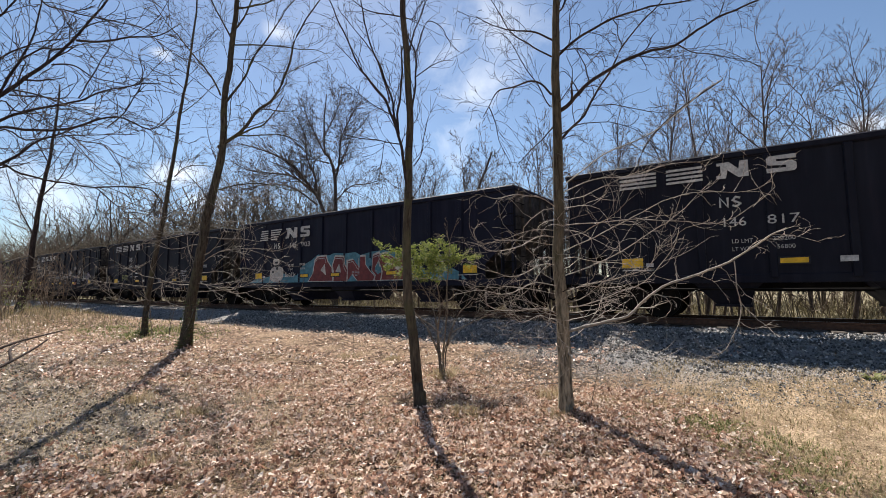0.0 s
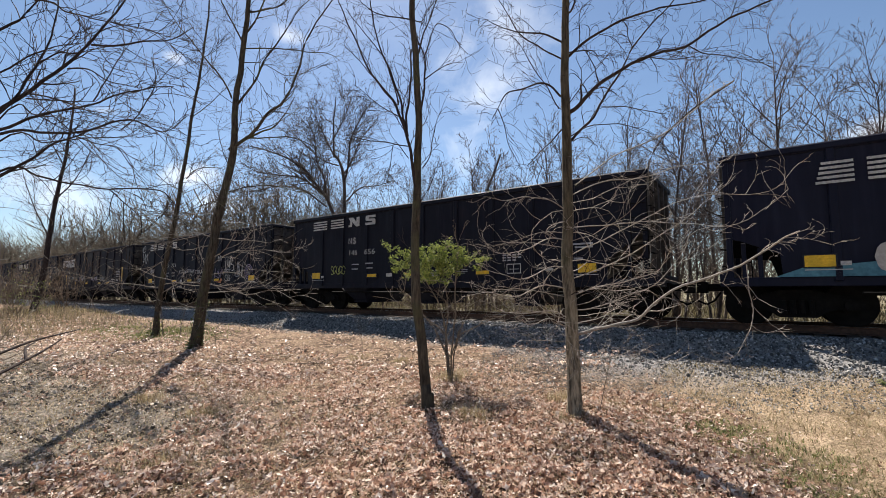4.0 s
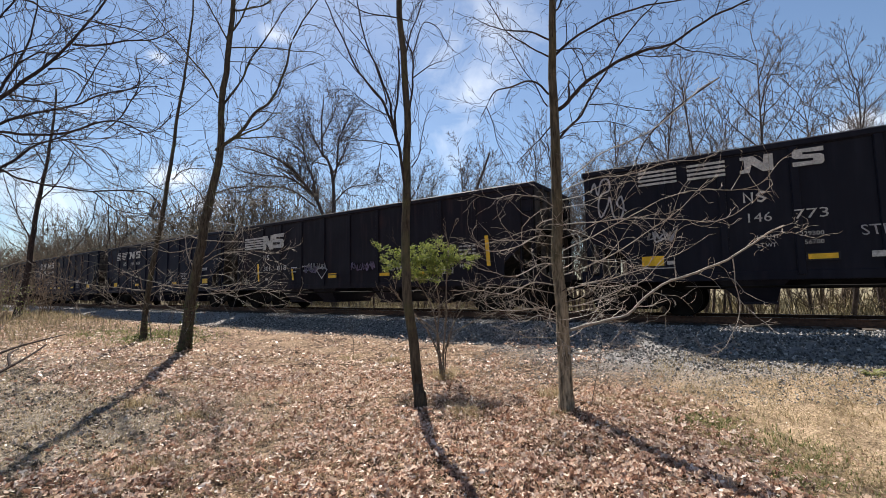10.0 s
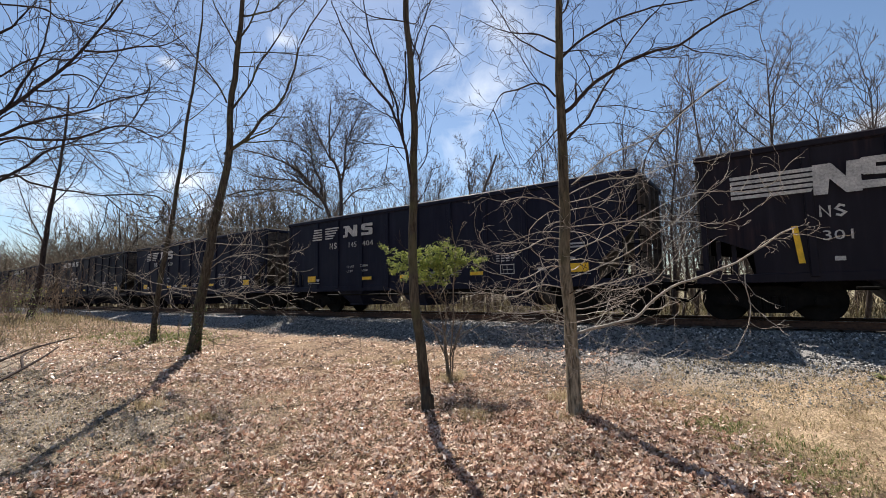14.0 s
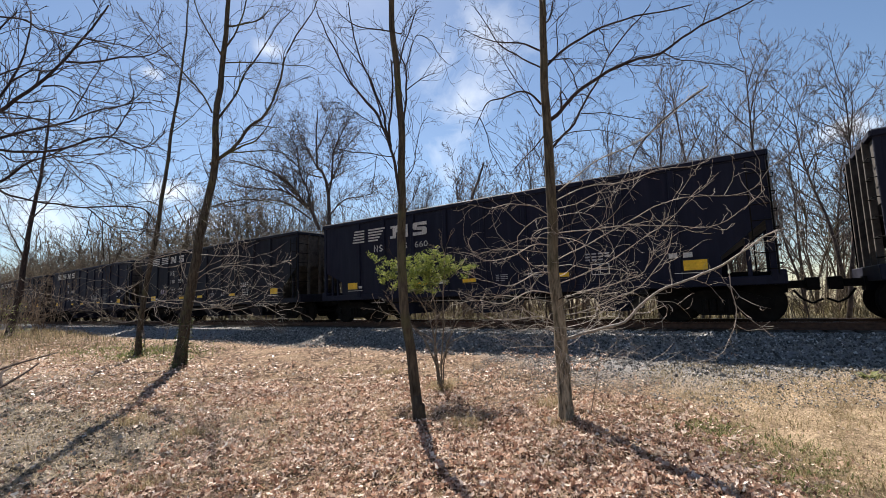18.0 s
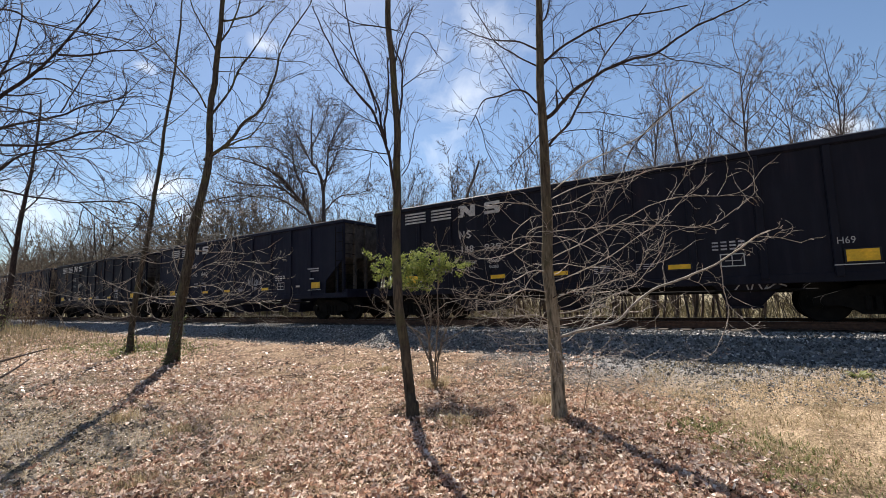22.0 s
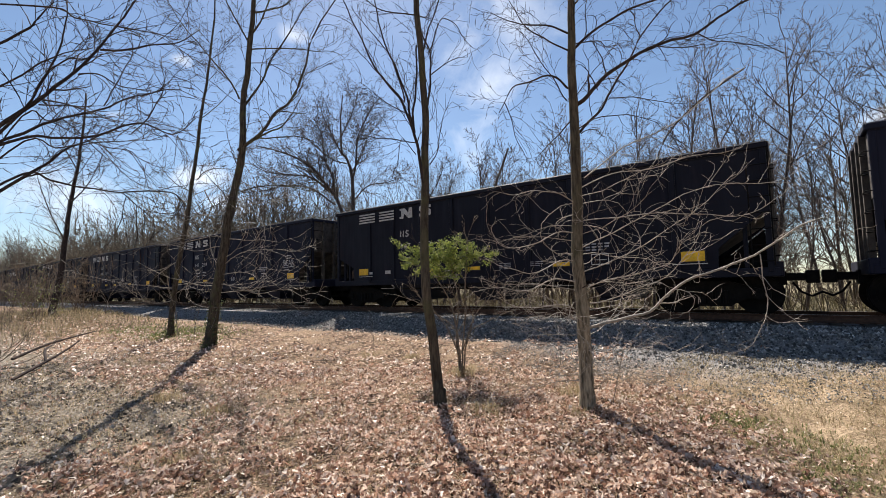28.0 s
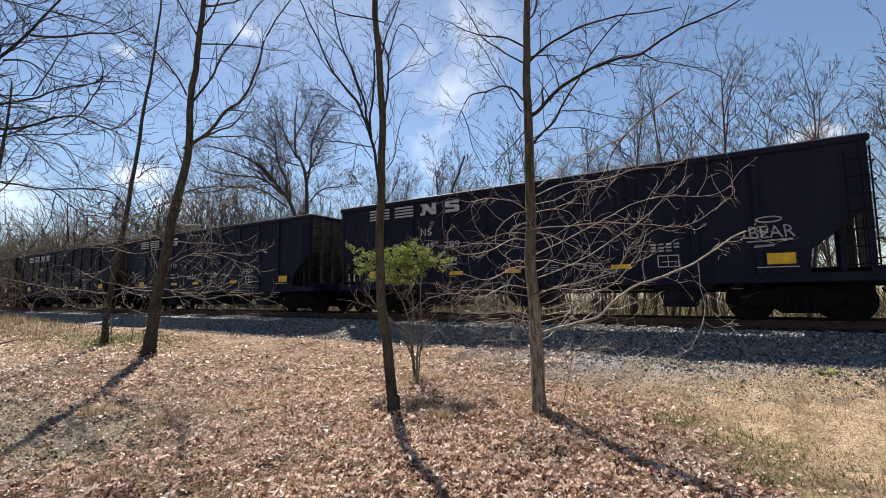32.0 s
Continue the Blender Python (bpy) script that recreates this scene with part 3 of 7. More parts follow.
def hopper_car(number, mat, marks, label, half=HALF):
    """One open-top coal hopper; its origin lies on the railhead at mid-length."""
    car = tagged(new("hopper_car"), label, "railcar", "hopper cars of the coal train")
    size = "" if half == HALF else "_long"
    for s in (-1, 1):
        part_data("side_sheet", shared("side_sheet" + size, lambda: side_sheet(half), mat), car, m=pose(0, s * (WIDE - 0.07), 0))
        part_data("top_chord", shared("top_chord" + size, lambda: boxes((-half - 0.04, half + 0.04, -0.075, 0.075, TOP - 0.16, TOP), bevel=0.03), mat), car, m=pose(0, s * (WIDE - 0.06), 0))
        part_data("side_sill", shared("side_sill" + size, lambda: boxes((-half - 0.1, half + 0.1, -0.05, 0.05, SILL - 0.1, SILL + 0.1), bevel=0.015), mat), car, m=pose(0, s * (WIDE - 0.09), 0))
        for x in rib_xs(half):
            part_data("side_post", shared("side_post", lambda: boxes((-0.075, 0.075, -0.04, 0.04, SILL, TOP - 0.15), bevel=0.018), mat), car, m=pose(x, s * (WIDE - 0.035), 0))
        for e in (-1, 1):
            part_data("corner_post", shared("corner_post", lambda: boxes((-0.06, 0.06, -0.05, 0.05, SILL, TOP - 0.1), bevel=0.012), mat), car, m=pose(e * (half - 0.06), s * (WIDE - 0.08), 0))
    for e in (-1, 1):
        def slope():
            bm = bmesh.new()
            # upright end sheet above, slope sheet running inward below it
            for (x0, z0), (x1, z1) in (((-0.02, TOP - 0.05), (-0.02, 2.4)), ((-0.02, 2.4), (-2.1, 0.98))):
                prism([(x0, z0), (x1, z1), (x1 - 0.025, z1 + 0.012), (x0 - 0.025, z0 + 0.012)], -WIDE + 0.1, WIDE - 0.1, bm)
            return bm
        turn = 0 if e > 0 else 180
        part_data("end_sheet", shared("end_sheet", slope, SUNLIT_END), car, m=pose(e * half, 0, 0, 0, 0, turn))
        part_data("end_chord", shared("end_chord", lambda: boxes((-0.06, 0.06, -WIDE, WIDE, TOP - 0.15, TOP - 0.01), bevel=0.02), mat), car, m=pose(e * half, 0, 0))
        part_data("end_sill", shared("end_sill", lambda: boxes((-0.12, 0.12, -WIDE + 0.05, WIDE - 0.05, 0.86, 1.18), bevel=0.02), mat), car, m=pose(e * (half + 0.04), 0, 0))
        part_data("end_platform", shared("end_platform", lambda: boxes((-1.5, 0.0, -1.45, 1.45, 1.0, 1.06), bevel=0.01), mat), car, m=pose(e * half, 0, 0, 0, 0, turn))
        part_data("brake_reservoir" if e > 0 else "stay_plate", shared("end_gear_plated" if number[0] in (-4, -8, -9) else "end_gear", lambda: end_gear(number[0] in (-4, -8, -9)), IRON) if e > 0 else shared("stay_plate", lambda: prism([(-0.05, 1.6), (-0.05, 2.35), (-1.3, 1.52), (-1.3, 1.06), (-0.95, 1.06), (-0.82, 1.5)], -0.03, 0.03), IRON), car, m=pose(e * half, 0, 0, 0, 0, turn))
        for z in (1.32, 1.72, 2.12, 2.52, 2.92, 3.32):
            part_data("grab_iron", shared("grab_iron", grab_iron, IRON), car, m=pose(half + 0.02, 0, z) if e > 0 else pose(-half - 0.02, 0, z) @ Matrix.Diagonal((-1, 1, 1, 1)))
        if e > 0 and half != HALF:
            part_data("hand_brake", shared("hand_brake", handbrake, IRON), car, "iron hand-brake wheel", pose(half + 0.06, 0.55, 0))
            part_data("end_step", shared("end_step", end_step, IRON), car, m=pose(half + 0.04, 0, 0))
        for y in (-1.0, -0.4, 0.4, 1.0):
            part_data("end_post", shared("end_post", lambda: boxes((-0.07, 0.05, -0.05, 0.05, 1.1, TOP - 0.1), bevel=0.01), SUNLIT_END), car, m=pose(e * (half + 0.02), y, 0))
        for x, tall in ((0.5, 0.88),) if e > 0 else ((0.32, 0.66), (0.62, 0.56)):
            part_data("end_brace", shared("end_brace", lambda: boxes((-0.045, 0.045, -0.04, 0.04, 0, 1.2), bevel=0.008), mat), car, m=pose(e * (half - x), -WIDE + 0.2, 1.05) @ Matrix.Diagonal((1, 1, tall, 1)))
        part_data("ladder", shared("ladder", ladder, IRON), car, m=pose(e * half + (-0.02 if e < 0 else -0.38), -e * (WIDE + 0.03), 0))
        part_data("coupler", shared("coupler", coupler, IRON), car, m=pose(e * (half + 0.05), 0, 0, 0, 0, turn))
        truck = part_data("truck", shared("truck_bolster", lambda: boxes((-0.22, 0.22, -1.05, 1.05, 0.4, 0.72), (-0.3, 0.3, -0.3, 0.3, 0.7, 0.95), bevel=0.02), IRON), car, "greasy cast-iron two-axle truck", pose(e * (half - 1.23), 0, 0))
        for s in (-1, 1):
            part_data("side_frame", shared("side_frame", side_frame, IRON), truck, m=pose(0, s * 0.98, 0, 0, 0, 0 if s < 0 else 180))
        for x in (-0.89, 0.89):
            part_data("wheelset", shared("wheelset", wheelset, IRON), truck, m=pose(x, 0, 0.457))
    for x in ((-3.9, -1.7, 1.5, 3.9) if number[0] == -4 else (-3.55, -0.35, 3.65)):
        part_data("discharge_chute", shared("discharge_chute", chute, mat), car, m=pose(x, 0, 0, 0, 0, 180 if x > 0 else 0))
    part_data("centre_sill", shared("centre_sill" + size, lambda: boxes((-half - 0.2, half + 0.2, -0.25, 0.25, 0.66, 0.98), bevel=0.01), IRON), car)
    part_data("brake_pipe", shared("brake_pipe", lambda: rod_bm(bmesh.new(), (-5, -1.3, 0.72), (5, -1.3, 0.72), 0.025, 6), IRON), car)
    # reflectors on the near side
    yy = -WIDE - 0.0105
    rows = ((-1.14, 0), (1.63, 0), (3.28, 0)) if number[0] == -4 else ((-HALF + 1.38, 1), (-2.64, 0), (-0.75, 0), (2.2, 0), (HALF - 1.8, 1))
    for x, big in rows:
        part_data("reflector", shared("reflector_big" if big else "reflector", (lambda: boxes((0, 0.5, -0.004, 0.004, 1.26, 1.5), bevel=0.002)) if big else (lambda: boxes((0, 0.48, -0.004, 0.004, 1.28, 1.39), bevel=0.002)), YELLOW), car, "yellow reflective strip", pose(x, yy, 0))
        part_data("reflector_plate", shared("reflector_plate_big" if big else "reflector_plate", (lambda: boxes((-0.03, 0.53, -0.0035, 0.0035, 1.235, 1.525))) if big else (lambda: boxes((-0.035, 0.515, -0.0035, 0.0035, 1.25, 1.42))), MURK), car, "", pose(x, -WIDE - 0.0085, 0))
        if big:
            part_data("stencil_line", shared("stencil_bar", lambda: boxes((0, 0.75, -0.002, 0.002, 1.19, 1.21)), WHITE), car, "", pose(x - 0.2 * (x > 0), yy, 0))
    part_data("placard", shared("placard", lambda: boxes((0, 0.17, -0.003, 0.003, 1.28, 1.37)), WHITE), car, "small white placard", pose(-HALF + 1.95, yy, 0))
    marks(car, number)
    return car


def painted(name, car, mat, shapes, y=0.0085, label=""):
    """Flat painted shapes (outlines in x and z) on the near side."""
    bm = bmesh.new()
    for s in shapes:
        bm.faces.new([bm.verts.new((px, 0, pz)) for px, pz in s])
    return part(name, bm, mat, car, label, pose(0, -WIDE - y, 0))


def logo_bars(car, slanted):
    """Two groups of white bars."""
    for g, (a, b) in enumerate(((-5.64, -5.0), (-4.8, -3.98)) if slanted else ((-5.88, -5.01), (-4.78, -4.0))):
        rows = 5 if slanted else 4
        lo, hi = (2.98, 3.44) if slanted else (3.28, 3.64)
        for k in range(rows):
            z = hi - (hi - lo) * k / (rows - 0.45)
            t = (hi - lo) * 0.55 / (rows - 0.45)
            s = k / rows
            x0, x1 = (a + 0.13 * (1 - s) if slanted and not g else a), (b - 0.42 * s if slanted and g else b)
            painted("painted_bar", car, WHITE, [[(x0, z - t), (x1, z - t), (x1, z), (x0, z)]])


def logo_blocks(car, slanted):
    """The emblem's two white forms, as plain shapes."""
    x, z, w, h, gap = (-3.72, 2.98, 0.8, 0.45, 1.02) if slanted else (-3.72, 3.27, 0.62, 0.37, 0.95)
    n = [(0, 0), (0.3, 0), (0.36, 0.5), (0.68, 0), (1, 0), (1, 1), (0.74, 1), (0.7, 0.52), (0.42, 1), (0.02, 1), (0.02, 0.82), (0.14, 0.82), (0.14, 0.2), (0, 0.2)]
    painted("emblem", car, WHITE, [[(x + p * w, z + q * h) for p, q in n]], label="white painted emblem form")
    s = [(0, 0), (0.92, 0), (1, 0.12), (1, 0.48), (0.9, 0.6), (0.34, 0.66), (0.34, 0.78), (1, 0.74), (1, 1), (0.1, 1), (0, 0.88), (0, 0.55), (0.1, 0.44), (0.66, 0.38), (0.66, 0.24), (0, 0.26)]
    w *= 0.75 if slanted else 0.85
    painted("emblem", car, WHITE, [[(x + gap + p * w, z + q * h) for p, q in s]], label="white painted emblem form")


def scribble(car, x0, x1, z0, z1, seed, mat, w=0.035):
    """A spray-painted tag: loops and zigzags, no readable word."""
    rng = random.Random(seed)
    bm, line = bmesh.new(), []
    n = max(3, int((x1 - x0) / max(0.16, (z1 - z0) * 0.5)))
    for k in range(n):
        a = x0 + (x1 - x0) * k / n
        b = x0 + (x1 - x0) * (k + 1.15) / n
        pts = [(a + (b - a) * rng.random(), z0 + (z1 - z0) * (rng.random() * 0.35 + 0.65 * (i % 2))) for i in range(5)]
        pts = [(p.x, p.z) for p in spline([(px, 0, pz) for px, pz in pts], 4)]
        line += pts
    stroke(bm, line, w)
    part("spray_tag", bm, mat, car, "spray-painted tag", pose(0, -WIDE - 0.011, 0))


def blob(x0, x1, z0, z1, seed, ragged=0.18, n=18):
    rng = random.Random(seed)
    out = []
    for k in range(n):
        a = 2 * math.pi * k / n
        r = 1 - ragged * rng.random()
        c, s = math.cos(a), math.sin(a)
        c, s = math.copysign(abs(c) ** 0.6, c), math.copysign(abs(s) ** 0.6, s)
        out.append(((x0 + x1) / 2 + c * r * (x1 - x0) / 2, (z0 + z1) / 2 + s * r * (z1 - z0) / 2))
    return out


def mural(car):
    """Red block forms with pale outlines on teal along the lower side."""
    painted("spray_mural", car, TEAL, [[(-6.4, 1.06), (-5.92, 1.25), (-4.84, 1.34), (-3.79, 1.46), (-3.44, 1.33), (-2.9, 1.36), (-2.5, 1.78), (-1.98, 1.95), (-1.56, 2.18), (-0.87, 2.11), (-0.59, 2.19), (0.03, 2.15), (0.61, 2.17), (0.88, 2.05), (1.49, 2.15), (2.05, 2.17), (2.75, 2.04), (3.2, 1.9), (3.32, 1.4), (3.59, 1.41), (3.82, 1.52), (4.0, 1.34), (4.31, 1.43), (4.69, 1.62), (4.97, 1.47), (5.33, 1.3), (5.6, 1.06)]], 0.005, "teal spray-painted patches")
    for form in (blob(-4.82, -3.8, 1.1, 1.78, 4, 0.1), blob(-4.6, -4.1, 1.84, 2.13, 5, 0.05)):
        painted("spray_mural", car, CREAM, [form], 0.0056, "pale spray-painted patch")
    for form in (blob(-4.45, -4.2, 1.9, 2.0, 6), blob(-4.35, -4.2, 1.62, 1.82, 7), blob(-4.65, -4.5, 1.5, 1.58, 8)):
        painted("spray_mural", car, MURK, [form], 0.0062)
    forms = [[(-1.72, 1.92), (-1.56, 2.06), (-1.06, 2.08), (-0.98, 1.87), (-0.72, 1.6), (-0.66, 1.1), (-2.1, 1.1), (-1.82, 1.45)],
             [(-0.5, 2.04), (-0.03, 2.0), (0.02, 1.71), (0.16, 1.51), (0.14, 1.08), (-0.6, 1.08), (-0.56, 1.38), (-0.65, 1.71)],
             [(0.21, 1.84), (0.52, 1.88), (0.84, 1.55), (0.86, 1.98), (1.12, 1.98), (1.14, 1.67), (1.38, 1.42), (1.62, 1.22), (1.54, 1.08), (0.74, 1.08), (0.46, 1.36), (0.2, 1.08)],
             [(1.54, 1.98), (1.84, 2.06), (1.88, 1.9), (1.66, 1.62), (1.63, 1.42), (1.77, 1.3), (1.96, 1.38), (1.9, 1.09), (1.62, 1.09), (1.68, 1.27), (1.49, 1.46)],
             [(1.92, 2.0), (2.22, 2.05), (2.58, 1.84), (3.12, 1.84), (3.11, 1.58), (2.85, 1.5), (3.22, 1.42), (3.42, 1.1), (1.95, 1.1), (2.02, 1.4), (1.84, 1.79)]]
    for k, form in enumerate(forms):
        mx, mz = sum(p[0] for p in form) / len(form), sum(p[1] for p in form) / len(form)
        painted("spray_mural", car, CREAM, [[(mx + (x - mx) * 1.12, max(1.07, mz + (z - mz) * 1.15)) for x, z in form]], 0.0062 + 0.0003 * k, "pale spray-painted outline")
        painted("spray_mural", car, RED, [form], 0.0078 + 0.0003 * k, "red spray-painted form")
        bm = stroke(bmesh.new(), [(x * 0.9 + 0.1 * form[0][0], z - 0.06) for x, z in form[:4]], 0.025)
        part("spray_mural", bm, CREAM, car, "", pose(0, -WIDE - 0.0096, 0))
    for form in [[(-0.49, 1.46), (-0.16, 1.41), (-0.28, 1.77)], [(-1.38, 1.54), (-1.04, 1.32), (-1.13, 1.78)], [(2.04, 1.57), (2.35, 1.44), (2.49, 1.67), (2.24, 1.72)], [(2.57, 1.49), (2.74, 1.43), (2.99, 1.55), (2.7, 1.65)]]:
        painted("spray_mural", car, CREAM, [form], 0.0102)
    for form in (blob(1.22, 1.5, 1.6, 1.92, 9, 0.3), blob(1.72, 1.96, 1.37, 1.6, 10, 0.3)):
        painted("spray_mural", car, TEAL, [form], 0.0108)
    scribble(car, -3.66, -3.0, 1.3, 1.5, 9, CREAM, 0.03)
    scribble(car, 4.1, 5.04, 1.8, 1.96, 11, CREAM, 0.035), scribble(car, 4.35, 4.9, 1.64, 1.78, 12, CREAM, 0.035), scribble(car, 4.12, 4.4, 1.5, 1.6, 13, CREAM, 0.025)
    painted("placard", car, WHITE, [[(4.66, 1.33), (4.92, 1.33), (4.92, 1.4), (4.66, 1.4)]], label="small white placard")


def block_marks(car):
    """Solid run of white bars and emblem."""
    for k in range(5):
        z = 3.27 - k * 0.112
        painted("painted_bar", car, WHITE, [[(-7.02, z - 0.075), (-5.48 - 0.03 * k, z - 0.075), (-5.44 - 0.03 * k, z), (-7.02, z)]])
    n = [(0, 0), (0.3, 0), (0.36, 0.5), (0.68, 0), (1, 0), (1, 1), (0.74, 1), (0.7, 0.52), (0.42, 1), (0.02, 1)]
    painted("emblem", car, WHITE, [[(-5.56 + p * 0.76, 2.66 + q * 0.64) for p, q in n]], 0.0105, label="white painted emblem form")
    s = [(0, 0), (0.92, 0), (1, 0.12), (1, 0.48), (0.9, 0.6), (0.34, 0.66), (0.34, 0.78), (1, 0.74), (1, 1), (0.1, 1), (0, 0.88), (0, 0.55), (0.1, 0.44), (0.66, 0.38), (0.66, 0.24), (0, 0.26)]
    painted("emblem", car, WHITE, [[(-4.85 + p * 0.82, 2.7 + q * 0.63) for p, q in s]], 0.0125, label="white painted emblem form")
    painted("hazard_stripe", car, YELLOW, [[(-5.9, 1.25), (-5.79, 1.25), (-5.87, 2.05), (-5.98, 2.05)]], label="yellow painted stripe")
    painted("hazard_stripe", car, YELLOW, [[(-3.41, 1.25), (-3.3, 1.25), (-3.38, 1.71), (-3.49, 1.71)]], label="yellow painted stripe")
    painted("hazard_stripe", car, YELLOW, [[(6.09, 1.46), (6.22, 1.46), (6.15, 2.4), (6.02, 2.4)]], label="yellow painted stripe")
    text_part("car_stencil", "H62R", 0.17, WHITE, car, 5.1, 1.45, label="small white stencilled figures", width=0.42)
    for k in range(4):
        for j in range(4 - (k == 3)):
            painted("stencil_line", car, SILVER, [[(5.09 + j * 0.16, 2.1 - k * 0.12), (5.21 + j * 0.16, 2.1 - k * 0.12), (5.21 + j * 0.16, 2.15 - k * 0.12), (5.09 + j * 0.16, 2.15 - k * 0.12)]])
    text_part("spray_tag", "KSW", 0.36, SILVER, car, 1.98, 1.46, label="pale spray-painted letters", shear=0.1, width=0.78)
    for k, (a, b, c, d, m) in enumerate(((0.1, 1.4, 1.5, 1.86, MAUVE), (-2.7, -1.75, 1.5, 1.88, MAUVE))):
        scribble(car, a, b, c, d, 80 + k, m, 0.04)
    scribble(car, -2.5, -1.25, 1.62, 1.93, 4, SILVER)
    bm = stroke(bmesh.new(), [(-1.85, 1.62), (-1.52, 1.28), (-1.2, 1.62), (-1.5, 1.75), (-1.85, 1.62)], 0.04)
    part("spray_tag", bm, SILVER, car, "", pose(0, -WIDE - 0.012, 0))
    painted("reflector_plate", car, YELLOW, [[(-1.14, 1.41), (-0.66, 1.41), (-0.66, 1.46), (-1.14, 1.46)]])


SLANTED = {-1, -5, -6, -13, -16}


def car_marks(car, key):
    n, number = key
    slanted = n in SLANTED
    if n == -4:
        block_marks(car)
    else:
        logo_bars(car, slanted)
        logo_blocks(car, slanted)
    bx, bz = {-4: (-5.48, 2.2)}.get(n, (-4.5, 2.58) if slanted else (-3.68, 2.6))
    for form in (((0, 0), (0.0, 0.22), (0.15, 0.0), (0.15, 0.22)), ((0.24, 0.03), (0.32, 0.0), (0.39, 0.06), (0.25, 0.15), (0.31, 0.22), (0.39, 0.19))):
        part("stencil_mark", stroke(bmesh.new(), [(bx + x, bz + z) for x, z in form], 0.045), WHITE, car, "small white stencilled mark", pose(0, -WIDE - 0.0085, 0))
    if number:
        a, b = number.split()
        x0, x1, z = (-3.46, -2.65, 2.57) if slanted else (-5.5, -4.49, 1.71) if n == -4 else (-3.7, -2.83, 2.15)
        text_part("car_number", a, 0.29, WHITE, car, x0, z, label="white stencilled figures", width=0.5)
        text_part("car_number", b, 0.29, WHITE, car, x1, z, label="white stencilled figures", width=0.66 if n == -4 else 0.58)
        limit, light = {0: ("220200", "56800"), -5: ("228900", "57100"), -6: ("229000", "57000"), -1: ("229300", "56700"), -3: ("229300", "56700"), -7: ("230000", "56000"), -9: ("229800", "56200")}.get(n, ("", ""))
        if limit:
            for words, x, zz, w in (("LD LMT", -3.5, 1.76, 0.4), ("LT WT", -3.5, 1.58, 0.34), (limit, -2.75, 1.78, 0.4), (light, -2.68, 1.6, 0.32)):
                text_part("load_stencil", words, 0.13, WHITE, car, x, zz, label="small white stencilled figures", width=w)
        else:
            for x, zz, w in ((-3.5, 1.76, 0.4), (-3.5, 1.58, 0.34), (-2.75, 1.78, 0.4), (-2.68, 1.6, 0.32)):
                painted("load_stencil", car, SILVER, [[(x, zz), (x + w, zz), (x + w, zz + 0.045), (x, zz + 0.045)]])
    # inspection panel and small stencilling
    bm = bmesh.new()
    stroke(bm, [(0, 0), (0.45, 0), (0.45, 0.27), (0, 0.27), (0, 0)], 0.025)
    stroke(bm, [(0.22, 0), (0.22, 0.27)], 0.02)
    stroke(bm, [(0.08, 0.12), (0.4, 0.12)], 0.02)
    part("stencil_panel", bm, WHITE, car, "white outlined inspection panel", pose(4.2 if n == -4 else 3.3, -WIDE - 0.0085, 1.29) @ Matrix.Diagonal((1.4 if n == -4 else 1.0, 1, 1, 1)))
    if n != -4:
        for k in range(3):
            for j in range(4 - (k == 2)):
                a = 3.15 + j * 0.17
                painted("stencil_line", car, SILVER, [[(a, 1.82 - k * 0.08), (a + 0.12, 1.82 - k * 0.08), (a + 0.12, 1.86 - k * 0.08), (a, 1.86 - k * 0.08)]])
        for x0, rows in ((0.43, 4), (1.48, 3)):
            for k in range(rows):
                for j, w in enumerate((0.13, 0.17, 0.1)[:3 - (k == rows - 1)]):
                    a = x0 + 0.16 * j
                    painted("stencil_line", car, SILVER, [[(a, 1.43 - k * 0.055), (a + w * 0.85, 1.43 - k * 0.055), (a + w * 0.85, 1.452 - k * 0.055), (a, 1.452 - k * 0.055)]])
    if n in (-2, -8, -5):
        for k, (a, b) in enumerate(((5.25, 5.9), (5.4, 5.9), (5.36, 5.62))):
            z = (2.02, 1.93, 1.62)[k]
            painted("stencil_line", car, SILVER, [[(a, z), (b, z), (b, z + 0.05), (a, z + 0.05)]])
        painted("placard", car, WHITE, [[(4.51, 1.34), (4.76, 1.34), (4.76, 1.41), (4.51, 1.41)]], label="small white placard")
    if n == -6:
        for a, b in ((5.17, 5.36), (5.48, 5.68)):
            painted("stencil_line", car, WHITE, [[(a, 1.57), (b, 1.57), (b, 1.69), (a, 1.69)]])
    if n in (0, -2, -3, -6, -9):
        for a in (-1.66, -4.48) if n == -9 else (-1.66,):
            painted("placard", car, WHITE, [[(a, 1.28), (a + 0.28, 1.28), (a + 0.28, 1.4), (a, 1.4)]], label="small white placard")
    if n == -1:
        mural(car)
    if n == -2:
        tag = random.Random(5)
        for k in range(5):              # round outlined letters, no readable word
            cx, start = -4.64 + 0.17 * k, tag.uniform(0, 6.28)
            pts = [(cx + 0.095 * math.cos(start + a * 0.42) * tag.uniform(0.85, 1.1), 1.58 + 0.17 * math.sin(start + a * 0.42) * tag.uniform(0.85, 1.1)) for a in range(13)]
            part("spray_tag", stroke(bmesh.new(), pts + [(cx + 0.03, 1.56), (cx + 0.08, 1.5)], 0.032), LIME, car, "lime spray-painted tag", pose(0, -WIDE - 0.0105, 0))
